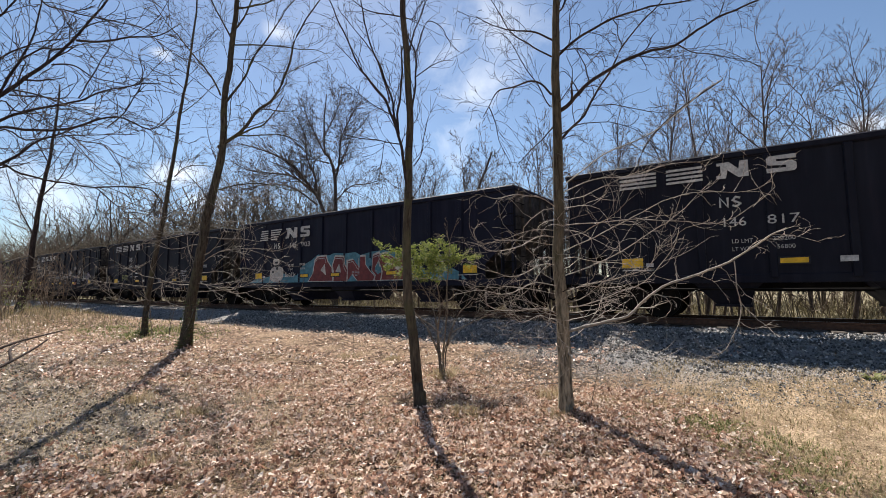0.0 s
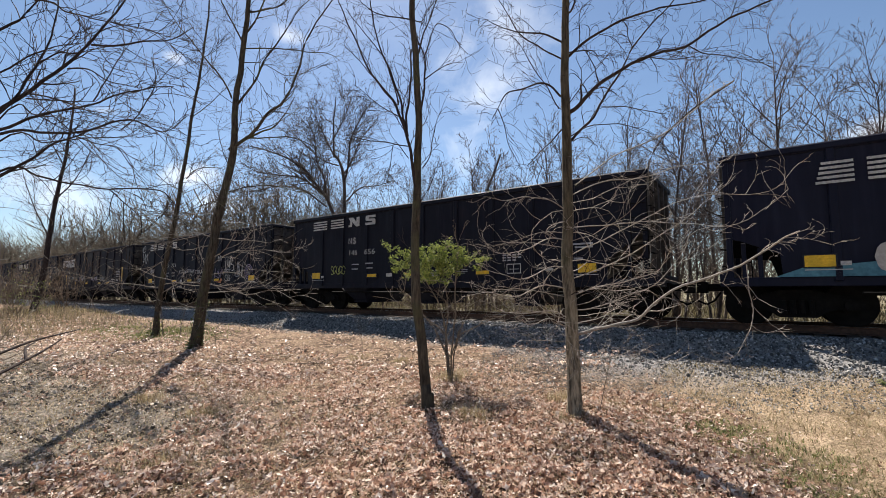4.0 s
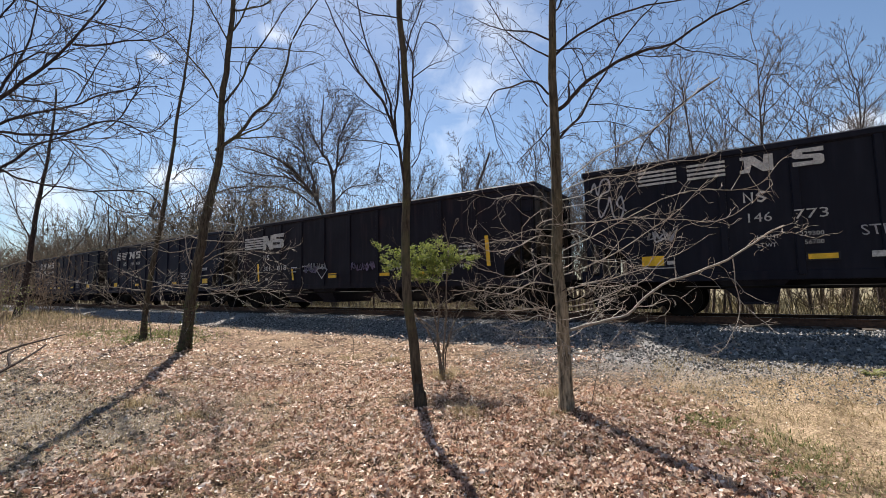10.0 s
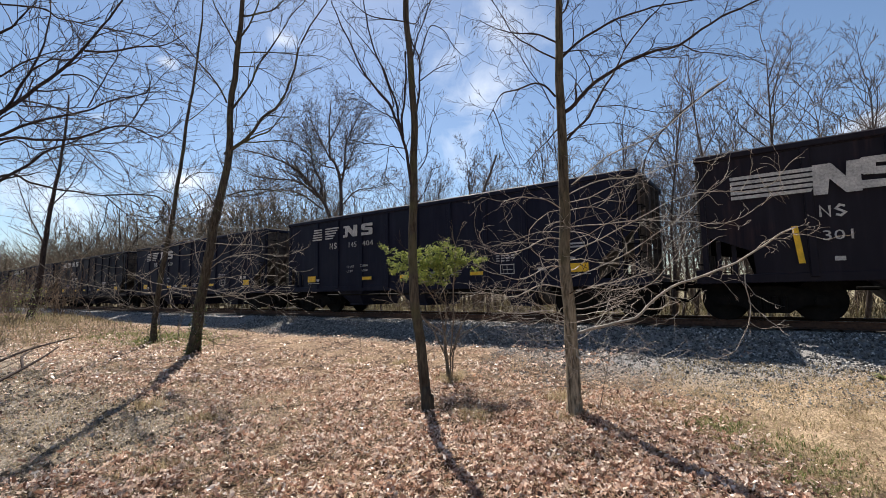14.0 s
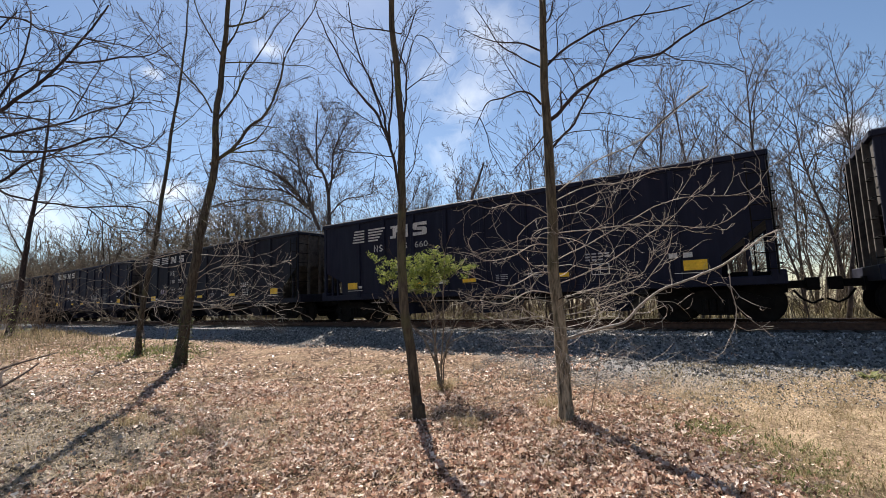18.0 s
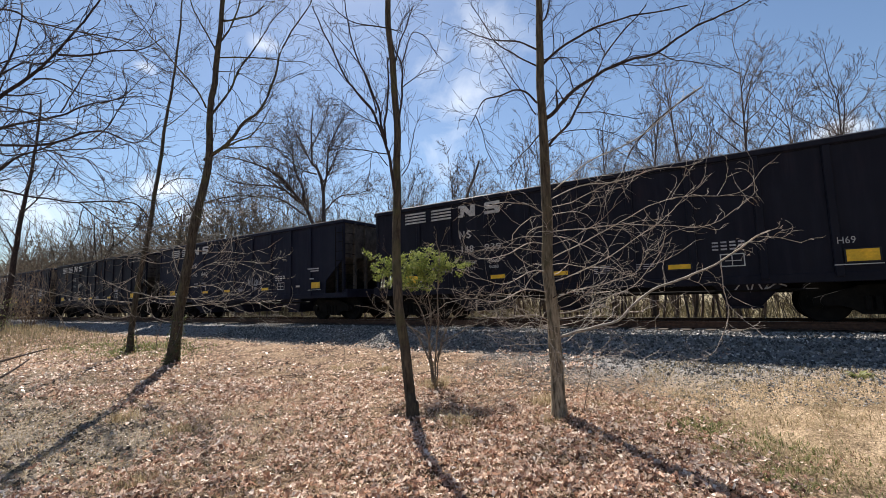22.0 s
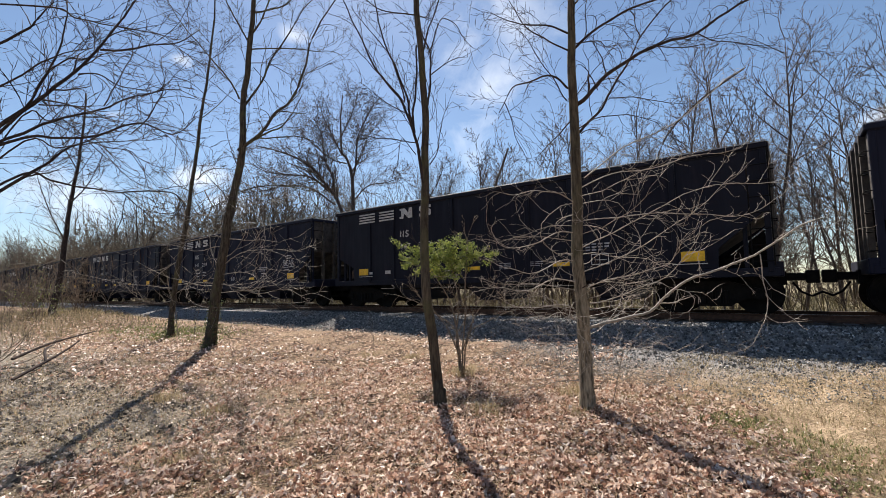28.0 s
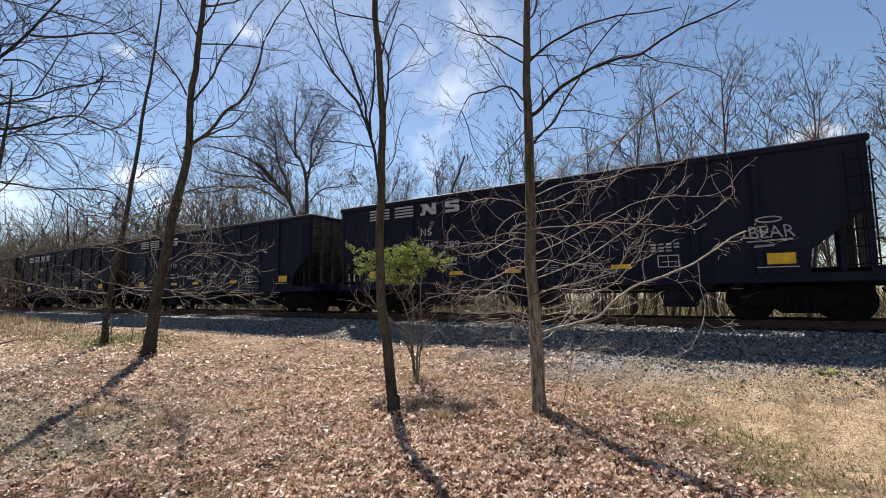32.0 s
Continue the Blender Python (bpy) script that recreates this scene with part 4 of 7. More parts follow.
    if n == -3:
        for a, b, z, h in ((-1.78, -0.92, 1.72, 0.3), (-0.86, 0.02, 1.76, 0.31), (0.08, 1.18, 1.68, 0.33)):
            text_part("spray_tag", "STRAY", h, SILVER, car, a, z, y=-WIDE - 0.0105, label="silver spray-painted word", shear=-0.12, width=b - a)
            part("spray_tag", stroke(bmesh.new(), [(a + 0.4, z - 0.05), (a + 0.6, z - 0.13), (a + 0.36, z - 0.12), (b - 0.2, z - 0.16)], 0.025), SILVER, car, "", pose(0, -WIDE - 0.0105, 0))
        for k, (a, b, c, d, m) in enumerate(((2.51, 2.92, 2.27, 2.6, SILVER), (2.2, 3.06, 1.4, 2.0, MAUVE), (2.3, 3.0, 1.18, 1.4, ORANGE), (-5.87, -5.07, 1.84, 2.17, SILVER), (4.26, 4.91, 1.45, 2.28, SILVER))):
            scribble(car, a, b, c, d, 30 + k, m, 0.035)
        # tall looped letters with runs of paint below them
        loops = [(1.29, 2.3), (1.34, 1.86), (1.42, 1.8), (1.5, 2.15), (1.52, 2.4), (1.58, 1.95), (1.66, 2.3), (1.72, 1.9), (1.78, 2.42), (1.94, 2.35), (1.86, 2.12), (1.8, 2.1), (2.02, 2.05), (2.06, 1.82), (1.9, 1.78)]
        for dx, k, m in ((0.0, 1.0, SILVER), (1.98, 1.05, CREAM)):
            part("spray_tag", stroke(bmesh.new(), [(p.x, p.z) for p in spline([(1.29 + dx + (x - 1.29) * k, 0, z) for x, z in loops], 4)], 0.045), m, car, "sprayed looped letters", pose(0, -WIDE - 0.0105, 0))
        drips = random.Random(77)
        for _ in range(12):
            x, z = drips.uniform(3.25, 4.9), drips.uniform(1.7, 1.9)
            part("spray_tag", stroke(bmesh.new(), [(x, z), (x + 0.01, z - drips.uniform(0.15, 0.35))], 0.018), SILVER, car, "", pose(0, -WIDE - 0.0105, 0))
        for r in (0.14, 0.23, 0.32):
            part("spray_tag", stroke(bmesh.new(), [(5.45 + r * math.cos(a * 0.393), 1.68 + 1.12 * r * math.sin(a * 0.393)) for a in range(15)], 0.045), MAUVE, car, "pale sprayed rings", pose(0, -WIDE - 0.0105, 0))
        text_part("car_stencil", "H55", 0.16, WHITE, car, 5.3, 1.58, label="small white stencilled figures", width=0.3)
        scrawl = [(-7.08, 3.3), (-6.98, 3.52), (-6.9, 3.2), (-6.8, 3.56), (-6.62, 3.58), (-6.6, 3.3), (-6.82, 3.2), (-6.9, 2.9), (-6.84, 2.6), (-6.66, 2.9), (-6.6, 3.1), (-6.52, 2.6), (-6.36, 2.52), (-6.26, 2.8), (-6.32, 3.1), (-6.42, 2.9), (-6.2, 2.7)]
        part("spray_tag", stroke(bmesh.new(), [(p.x, p.z) for p in spline([(x, 0, z) for x, z in scrawl], 4)], 0.045), SILVER, car, "pale sprayed scrawl", pose(0, -WIDE - 0.0105, 0))
    if n == -7:
        for x0 in (-0.5, 3.5):          # tags on the chute doors
            part("spray_tag", stroke(bmesh.new(), [(p.x, p.z) for p in spline([(x0 + x, 0, z) for x, z in ((0, 0.72), (0.2, 0.95), (0.3, 0.7), (0.42, 0.98), (0.55, 0.72), (0.7, 0.98), (0.62, 0.76), (0.92, 0.98), (0.8, 0.9), (0.98, 0.8))], 4)], 0.03), SILVER, car, "silver sprayed tag on the chute", pose(0, -1.262, 0))
        text_part("car_stencil", "H69", 0.2, WHITE, car, 5.34, 1.63, label="small white stencilled figures", width=0.3)
        scribble(car, -4.77, -4.12, 1.5, 1.92, 6, MAUVE, 0.03)
    if n == -8:
        scribble(car, 1.2, 2.2, 1.5, 1.9, 7, SILVER, 0.03)
    if n == -10:
        text_part("spray_tag", "BEAR", 0.4, SILVER, car, 5.16, 1.84, label="silver spray-painted word", shear=-0.1, width=0.85)
        bm = stroke(bmesh.new(), [(5.12, 1.77), (5.95, 1.8)], 0.035)
        stroke(bm, [(5.25, 1.66), (5.62, 1.68)], 0.05)
        stroke(bm, [(5.55 + 0.24 * math.cos(a * 0.5), 2.25 + 0.06 * math.sin(a * 0.5)) for a in range(13)], 0.03)
        part("spray_tag", bm, SILVER, car, "silver spray-painted line and ring", pose(0, -WIDE - 0.011, 0))
    if n == -11:
        scribble(car, -1.2, -0.5, 1.5, 1.8, 8, SILVER, 0.03), scribble(car, 0.6, 1.2, 1.5, 1.85, 10, SILVER, 0.03)




NUMBERS = {1: "146 220", 0: "146 817", -1: "145 903", -2: "146 656", -3: "146 773", -4: "301 818", -5: "145 404", -6: "145 660", -7: "148 939", -8: "146 640", -9: "147 339", -10: "149 289", -11: "146 118"}
SPEED, PHASE = 4.801, -0.2164
# the train's small gain and loss on an even pace: seconds, metres
SLACK = [(0, -0.72), (3.5, -0.35), (7, 0.09), (10.5, 0.40), (14, 0.50), (17.5, 0.66), (21, 0.73), (24, 0.77), (28, 0.60), (32, 0.48)]


def berth(n):
    """Where car n's middle would stand at 0 s on an even pace."""
    return LENGTH * (n + PHASE) + HALF - (0.0 if n > -4 else 0.22 if n == -4 else 0.34 if n == -5 else 0.45)


LABELS = {-1: "black coal hopper car with a red and teal spray-painted mural", -3: "black coal hopper car covered with white spray-painted tags", -4: "brown-black coal hopper car with solid white emblem", -10: "black coal hopper car with a silver sprayed word"}


def build_train():
    cars = {}
    for n in range(1, -18, -1):
        mat = PAINT[(0, 1, 0, 0, 2, 1, 1, 0, 1, 0, 1, 1)[-n % 12]]
        car = hopper_car((n, NUMBERS.get(n, "")), mat, car_marks, LABELS.get(n, "black open-top steel coal hopper car rolling on the rails"), 7.67 if n == -4 else HALF)
        car.location = (berth(n), TRACK_Y, RAIL_Z)
        cars[n] = car
    return cars


CARS = build_train()


# ---- trees ----
class Wood:
    """Collects tapering tubes for one mesh."""

    def __init__(self):
        self.verts, self.faces = [], []

    def tube(self, pts, r0, r1, sides=5):
        n, base = len(pts), len(self.verts)
        point = r1 < 0.012 and sides == 3        # a twig ends in a point
        up = Vector((0, 0, 1))
        for i, p in enumerate(pts):
            d = (pts[min(i + 1, n - 1)] - pts[max(i - 1, 0)]).normalized()
            side = d.cross(up if abs(d.z) < 0.9 else Vector((1, 0, 0))).normalized()
            other = d.cross(side)
            r = r0 + (r1 - r0) * i / (n - 1)
            if point and i == n - 1:
                self.verts.append(p)
                break
            for k in range(sides):
                a = 2 * math.pi * k / sides
                self.verts.append(p + side * (math.cos(a) * r) + other * (math.sin(a) * r))
        for i in range(n - 1):
            for k in range(sides):
                a, b = base + i * sides + k, base + i * sides + (k + 1) % sides
                self.faces.append((a, b, base + (n - 1) * sides) if point and i == n - 2 else (a, b, b + sides, a + sides))
        if not point:
            self.faces.append(tuple(base + (n - 1) * sides + k for k in range(sides)))

    def mesh(self, name, mat):
        return mesh_of(name, self.verts, self.faces, mat, True)


def turned(rng, d, angle):
    """d turned by the angle (radians) about a random axis across it."""
    axis = d.orthogonal().normalized()
    axis.rotate(Matrix.Rotation(rng.uniform(0, 2 * math.pi), 3, d))
    return (Matrix.Rotation(angle, 3, axis) @ d).normalized()


def shoot(wood, rng, p, d, length, r, level, lift=0.25, wild=0.3, kids=(3, 3, 3), tip=0.35, thin=0.0022, far=False, spread=(0.45, 1.0)):
    """A twig that wanders, kinks and forks."""
    n = (4, 3, 2)[2 - min(level, 2)] if far else 7 if level > 1 else 6 if level else 4
    pts, dirs = [p], [d]
    arc = Matrix.Rotation(rng.gauss(0, 0.42) * wild, 3, turned(rng, d, 1.57))      # a steady bend
    for i in range(n):
        d = (turned(rng, arc @ d, rng.uniform(0.02, wild * 0.72)) + Vector((0, 0, lift * rng.uniform(0.1, 1) / n))).normalized()
        p = p + d * (length / n)
        pts.append(p), dirs.append(d)
    wood.tube(pts, r, max(r * tip, thin * 0.75), 6 if r > 0.05 else 4 if r > 0.012 else 3)
    if level > 0:
        m = kids[level - 1]
        for k in range(m):
            f = min(0.98, 0.2 + 0.8 * (k + rng.random()) / m)
            i = min(int(f * n), n - 1)
            q = pts[i].lerp(pts[i + 1], f * n - i)
            shoot(wood, rng, q, turned(rng, dirs[i], rng.uniform(*spread)), length * rng.uniform(0.35, 0.75) * (1.2 - 0.55 * f), max(r * (1 - 0.6 * f) * 0.68, thin), level - 1, lift, wild, kids, tip, thin, far, spread)


def twiggy(wood, rng, pts, r0, r1, count, reach, level=2, start=0.2, lift=0.2, wild=0.42, fine=0.5, kids=(2, 3, 3), thin=0.0022):
    """Side twigs along a limb, evenly spread with some chance."""
    n = len(pts) - 1
    for k in range(count):
        f = min(0.99, start + (1 - start) * (k + rng.random()) / count)
        i = min(int(f * n), n - 1)
        q = pts[i].lerp(pts[i + 1], f * n - i)
        d = (pts[i + 1] - pts[i]).normalized()
        r = (r0 + (r1 - r0) * f) * fine * rng.uniform(0.5, 1.1)
        shoot(wood, rng, q, turned(rng, d, rng.uniform(0.35, 0.95)), reach * rng.uniform(0.35, 1.25) * (1.2 - 0.5 * f), max(r, thin * 1.4), level, lift, wild, kids, 0.4, thin, False, (0.35, 0.85))


def near_tree(limbs, seed, label, mat, twig_mat, trunk_twigs=10, reach=1.0, limb_twigs=9, name="tree", level=2, category="bare tree", stout=0.74, slim=0.6, thin=0.0022, lift=0.2, sunlit_below=0.0, boughs=0, bough_reach=2.0, limb_mat=None, fine=0.5, low_mat=None):
    """A tree beside the camera: trunk and each main limb with its own twigs."""
    rng = random.Random(seed)
    low_mat = low_mat or BOUGH
    root = tagged(new(name), label, category)
    foot = Vector(limbs[0][1][0])
    root.location = foot
    for k, (kind, pts, r0, r1) in enumerate(limbs):
        pts = [Vector(p) - foot for p in pts]
        line = spline(pts, 4)
        w = Wood()
        if kind == "trunk":
            r0, r1 = r0 * stout, r1 * stout
            line[0] = line[0] - Vector((0, 0, 0.12))
            w.tube([q + Vector((noise.noise(q * 1.7 + Vector((seed, 0, 0))), noise.noise(q * 1.7 + Vector((0, seed, 5))), 0)) * r0 * 0.3 for q in line], r0, r1, 14)
            w.tube([line[0], line[0].lerp(line[1], 0.5), line[1].lerp(line[2], 0.5), line[3]], r0 * 1.3, r0 * 0.9, 14)
            for a in range(7):      # root flare
                ang = a * 0.9 + seed
                out = Vector((math.cos(ang), math.sin(ang), 0)) * r0
                w.tube([out * 0.72 + Vector((0, 0, 0.26)), out * 0.95 + Vector((0, 0, 0.07)), out * 1.5 - Vector((0, 0, 0.08))], r0 * 0.3, r0 * 0.2, 6)
            part_data("trunk", w.mesh("trunk", mat), root)
            n = len(line) - 1
            for j in range(boughs):         # dead low boughs, their sunlit paleness put into the colour
                f = 0.1 + (0.3 if low_mat is BOUGH else 0.4) * (j + rng.random()) / boughs
                i = min(int(f * n), n - 1)
                side = Vector((0.82, 0.57, 0)) * (1 if j % 2 else -1) + Vector((rng.gauss(0, 0.35), rng.gauss(0, 0.35), rng.uniform(-0.15, 0.3)))
                w = Wood()
                shoot(w, rng, line[i].lerp(line[i + 1], f * n - i), side.normalized(), bough_reach * rng.uniform(0.45, 1.2), thin * 2.8, 2, 0.22, 0.4 if low_mat is BOUGH else 0.52, (2, 4, 3) if low_mat is BOUGH else (3, 4, 3), 0.4, thin)
                part_data("branch", w.mesh("branch", low_mat), root, "dead branch in a sunlit tone")
            for j in range(trunk_twigs):
                f = min(0.99, 0.3 + 0.7 * (j + rng.random()) / trunk_twigs)
                i = min(int(f * n), n - 1)
                q = line[i].lerp(line[i + 1], f * n - i)
                w = Wood()
                shoot(w, rng, q, turned(rng, Vector((0, 0, 1)), rng.uniform(0.5, 1.2)), reach * rng.uniform(0.5, 1.2), max((r0 + (r1 - r0) * f) * 0.13, thin), level, 0.3, 0.35, (3, 4, 3), 0.35, thin)
                part_data("branch", w.mesh("branch", twig_mat), root)
        else:
            fat = slim if r0 > 0.0125 else 0.75
            r0, r1 = r0 * fat, max(r1 * fat, thin)
            w.tube([q + Vector((noise.noise(q * 4), noise.noise(q * 4 + Vector((7, 0, 0))), noise.noise(q * 4 + Vector((0, 7, 0))))) * 0.022 for q in line], r0, r1, 7 if r0 > 0.015 else 5)
            long = sum((b - a).length for a, b in zip(line, line[1:]))
            twiggy(w, rng, line, r0, r1, int(limb_twigs * max(1, long / 2)), reach * 0.62, level - (r0 < 0.012), 0.12, lift, 0.3 if low_mat is BOUGH else 0.6, fine=fine, thin=thin)
            # low limbs get the sunlit tone; those against the sky stay dark
            low = kind == "limb" and (line[0] + foot).z < sunlit_below
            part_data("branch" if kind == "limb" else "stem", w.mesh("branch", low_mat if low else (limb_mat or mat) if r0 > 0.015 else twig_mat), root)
    return root


ASH_LIMBS = [
    ('trunk', [(-12.97, 6.18, 0.01), (-12.86, 6.26, 1.18), (-12.72, 6.35, 2.35), (-12.58, 6.45, 3.54), (-12.46, 6.54, 4.5), (-12.28, 6.66, 5.61), (-12.27, 6.67, 6.97), (-12.12, 6.77, 8.83), (-12.05, 6.82, 10.22), (-11.98, 6.87, 12.17)], 0.2, 0.07),
    ('limb', [(-12.38, 6.59, 5.63), (-11.93, 6.83, 5.93), (-11.62, 6.98, 6.24), (-11.35, 7.09, 6.61), (-10.96, 7.29, 6.87), (-10.69, 7.41, 7.34), (-10.45, 7.5, 7.97), (-10.3, 7.53, 8.52), (-10, 7.67, 9.15), (-9.6, 7.88, 9.77), (-9.36, 7.97, 10.32)], 0.085, 0.02),
    ('limb', [(-12.06, 6.82, 5.89), (-11.73, 7.14, 6.17), (-11.47, 7.41, 6.36), (-11.27, 7.64, 6.81), (-11.07, 7.87, 7.44)], 0.05, 0.015),
    ('limb', [(-11.99, 6.86, 5.95), (-11.62, 7.43, 6.06), (-11.36, 7.91, 6.17), (-11.09, 8.41, 6), (-10.86, 8.87, 5.93)], 0.035, 0.01),
    ('limb', [(-12.24, 6.69, 6.97), (-11.96, 7.05, 7.73), (-11.89, 7.26, 8.41), (-11.67, 7.57, 9.09), (-11.52, 7.84, 9.71), (-11.43, 8.07, 10.25), (-11.19, 8.4, 10.8)], 0.055, 0.02),
    ('limb', [(-12.1, 6.79, 8.67), (-11.62, 7.27, 8.73), (-11.25, 7.68, 8.76), (-10.8, 8.14, 8.73), (-10.47, 8.51, 8.75), (-10.29, 8.79, 8.59)], 0.035, 0.01),
    ('limb', [(-12.2, 6.72, 8.97), (-11.9, 6.93, 9.49), (-11.68, 7.08, 10.19), (-11.56, 7.17, 10.98)], 0.05, 0.025),
    ('limb', [(-12.04, 6.83, 9.79), (-11.8, 7.16, 9.94), (-11.5, 7.53, 10.18), (-11.42, 7.75, 10.54)], 0.045, 0.02),
    ('limb', [(-12.38, 6.59, 7.17), (-12.5, 6.39, 7.64), (-12.79, 6.06, 8.19), (-13.03, 5.77, 8.65), (-13.37, 5.41, 9.23), (-13.69, 5.06, 9.99)], 0.045, 0.015),
    ('limb', [(-12.18, 6.73, 8.88), (-12.39, 6.46, 9.53), (-12.58, 6.21, 10.16), (-12.63, 6.05, 10.79)], 0.04, 0.02),
    ('limb', [(-12.14, 6.76, 8.23), (-11.8, 7.12, 8.27), (-11.55, 7.42, 8.1), (-11.29, 7.72, 7.97), (-10.82, 8.17, 8.18), (-10.35, 8.62, 8.54)], 0.022, 0.008),
    ('limb', [(-12.04, 6.83, 8.1), (-11.79, 7.13, 7.63), (-11.71, 7.31, 7.24), (-11.75, 7.4, 6.94)], 0.018, 0.006),
    ('limb', [(-12.44, 6.55, 4.38), (-11.75, 6.85, 4.5), (-11.09, 7.13, 4.5), (-10.32, 7.48, 4.3), (-9.82, 7.65, 4.18)], 0.03, 0.008),
    ('limb', [(-12.47, 6.53, 3.99), (-12.26, 6.98, 4.31), (-11.82, 7.6, 4.4)], 0.025, 0.007),
    ('limb', [(-12.79, 6.3, 1.8), (-12.17, 6.53, 1.67), (-11.49, 6.79, 1.49), (-10.72, 7.12, 1.6), (-9.95, 7.44, 1.19)], 0.025, 0.006),
    ('limb', [(-12.64, 6.41, 3.06), (-12.99, 5.96, 3.2), (-13.43, 5.45, 2.87), (-13.93, 4.9, 2.86)], 0.025, 0.006),
    ('limb', [(-12.74, 6.34, 2.27), (-12.01, 6.56, 2.64), (-11.17, 6.87, 2.69), (-10.22, 7.25, 2.59)], 0.022, 0.006),
]
THIN_LIMBS = [
    ('trunk', [(-17.11, 6.82, 0.15), (-17.07, 6.85, 1.2), (-16.88, 6.98, 3.04), (-16.73, 7.09, 4.12), (-16.63, 7.15, 5.11), (-16.51, 7.24, 6.43), (-16.4, 7.32, 7.87), (-16.24, 7.43, 9.12), (-16.12, 7.51, 10.6), (-16.06, 7.56, 11.89), (-16.03, 7.58, 13.21)], 0.13, 0.024),
    ('limb', [(-16.48, 7.26, 5.51), (-16.08, 7.38, 5.78), (-15.62, 7.54, 5.85), (-14.95, 7.84, 5.74)], 0.035, 0.01),
    ('limb', [(-16.63, 7.15, 5.11), (-17.21, 6.87, 5.45), (-17.64, 6.69, 5.89), (-18, 6.56, 6.34)], 0.03, 0.008),
    ('limb', [(-16.39, 7.32, 7.76), (-16.02, 7.75, 8.33), (-15.75, 8.1, 8.91), (-15.64, 8.34, 9.29)], 0.028, 0.008),
    ('limb', [(-16.31, 7.38, 8.7), (-16.6, 7.02, 9.06), (-16.87, 6.66, 9.21), (-17.47, 6.08, 9.62)], 0.022, 0.006),
    ('limb', [(-16.18, 7.47, 9.96), (-15.93, 7.83, 10.36), (-15.67, 8.2, 10.98)], 0.022, 0.006),
    ('limb', [(-16.12, 7.52, 10.49), (-16.31, 7.2, 10.95), (-16.42, 6.94, 11.39)], 0.02, 0.006),
    ('limb', [(-16.47, 7.27, 7.04), (-16.7, 6.95, 7.21), (-16.81, 6.73, 7.07), (-16.75, 6.62, 6.12), (-16.88, 6.37, 5.7)], 0.022, 0.006),
    ('limb', [(-16.73, 7.08, 4.32), (-16.72, 6.78, 4.87), (-16.77, 6.45, 5.01), (-17.5, 5.63, 5.01), (-18.12, 4.89, 5.07)], 0.03, 0.008),
    ('limb', [(-16.73, 7.09, 4.12), (-16.25, 7.61, 4.53), (-15.83, 8.08, 4.75)], 0.022, 0.006),
    ('limb', [(-16.24, 7.43, 9.12), (-15.94, 7.76, 9.79), (-15.95, 7.87, 10.71)], 0.02, 0.006),
    ('limb', [(-17.05, 6.86, 1.28), (-17.39, 6.46, 1.19), (-17.79, 6.02, 1.39), (-18.04, 5.68, 1.86)], 0.03, 0.01),
    ('limb', [(-17.05, 6.86, 1.47), (-16.26, 7.17, 1.85), (-15.43, 7.51, 1.88)], 0.025, 0.008),
]
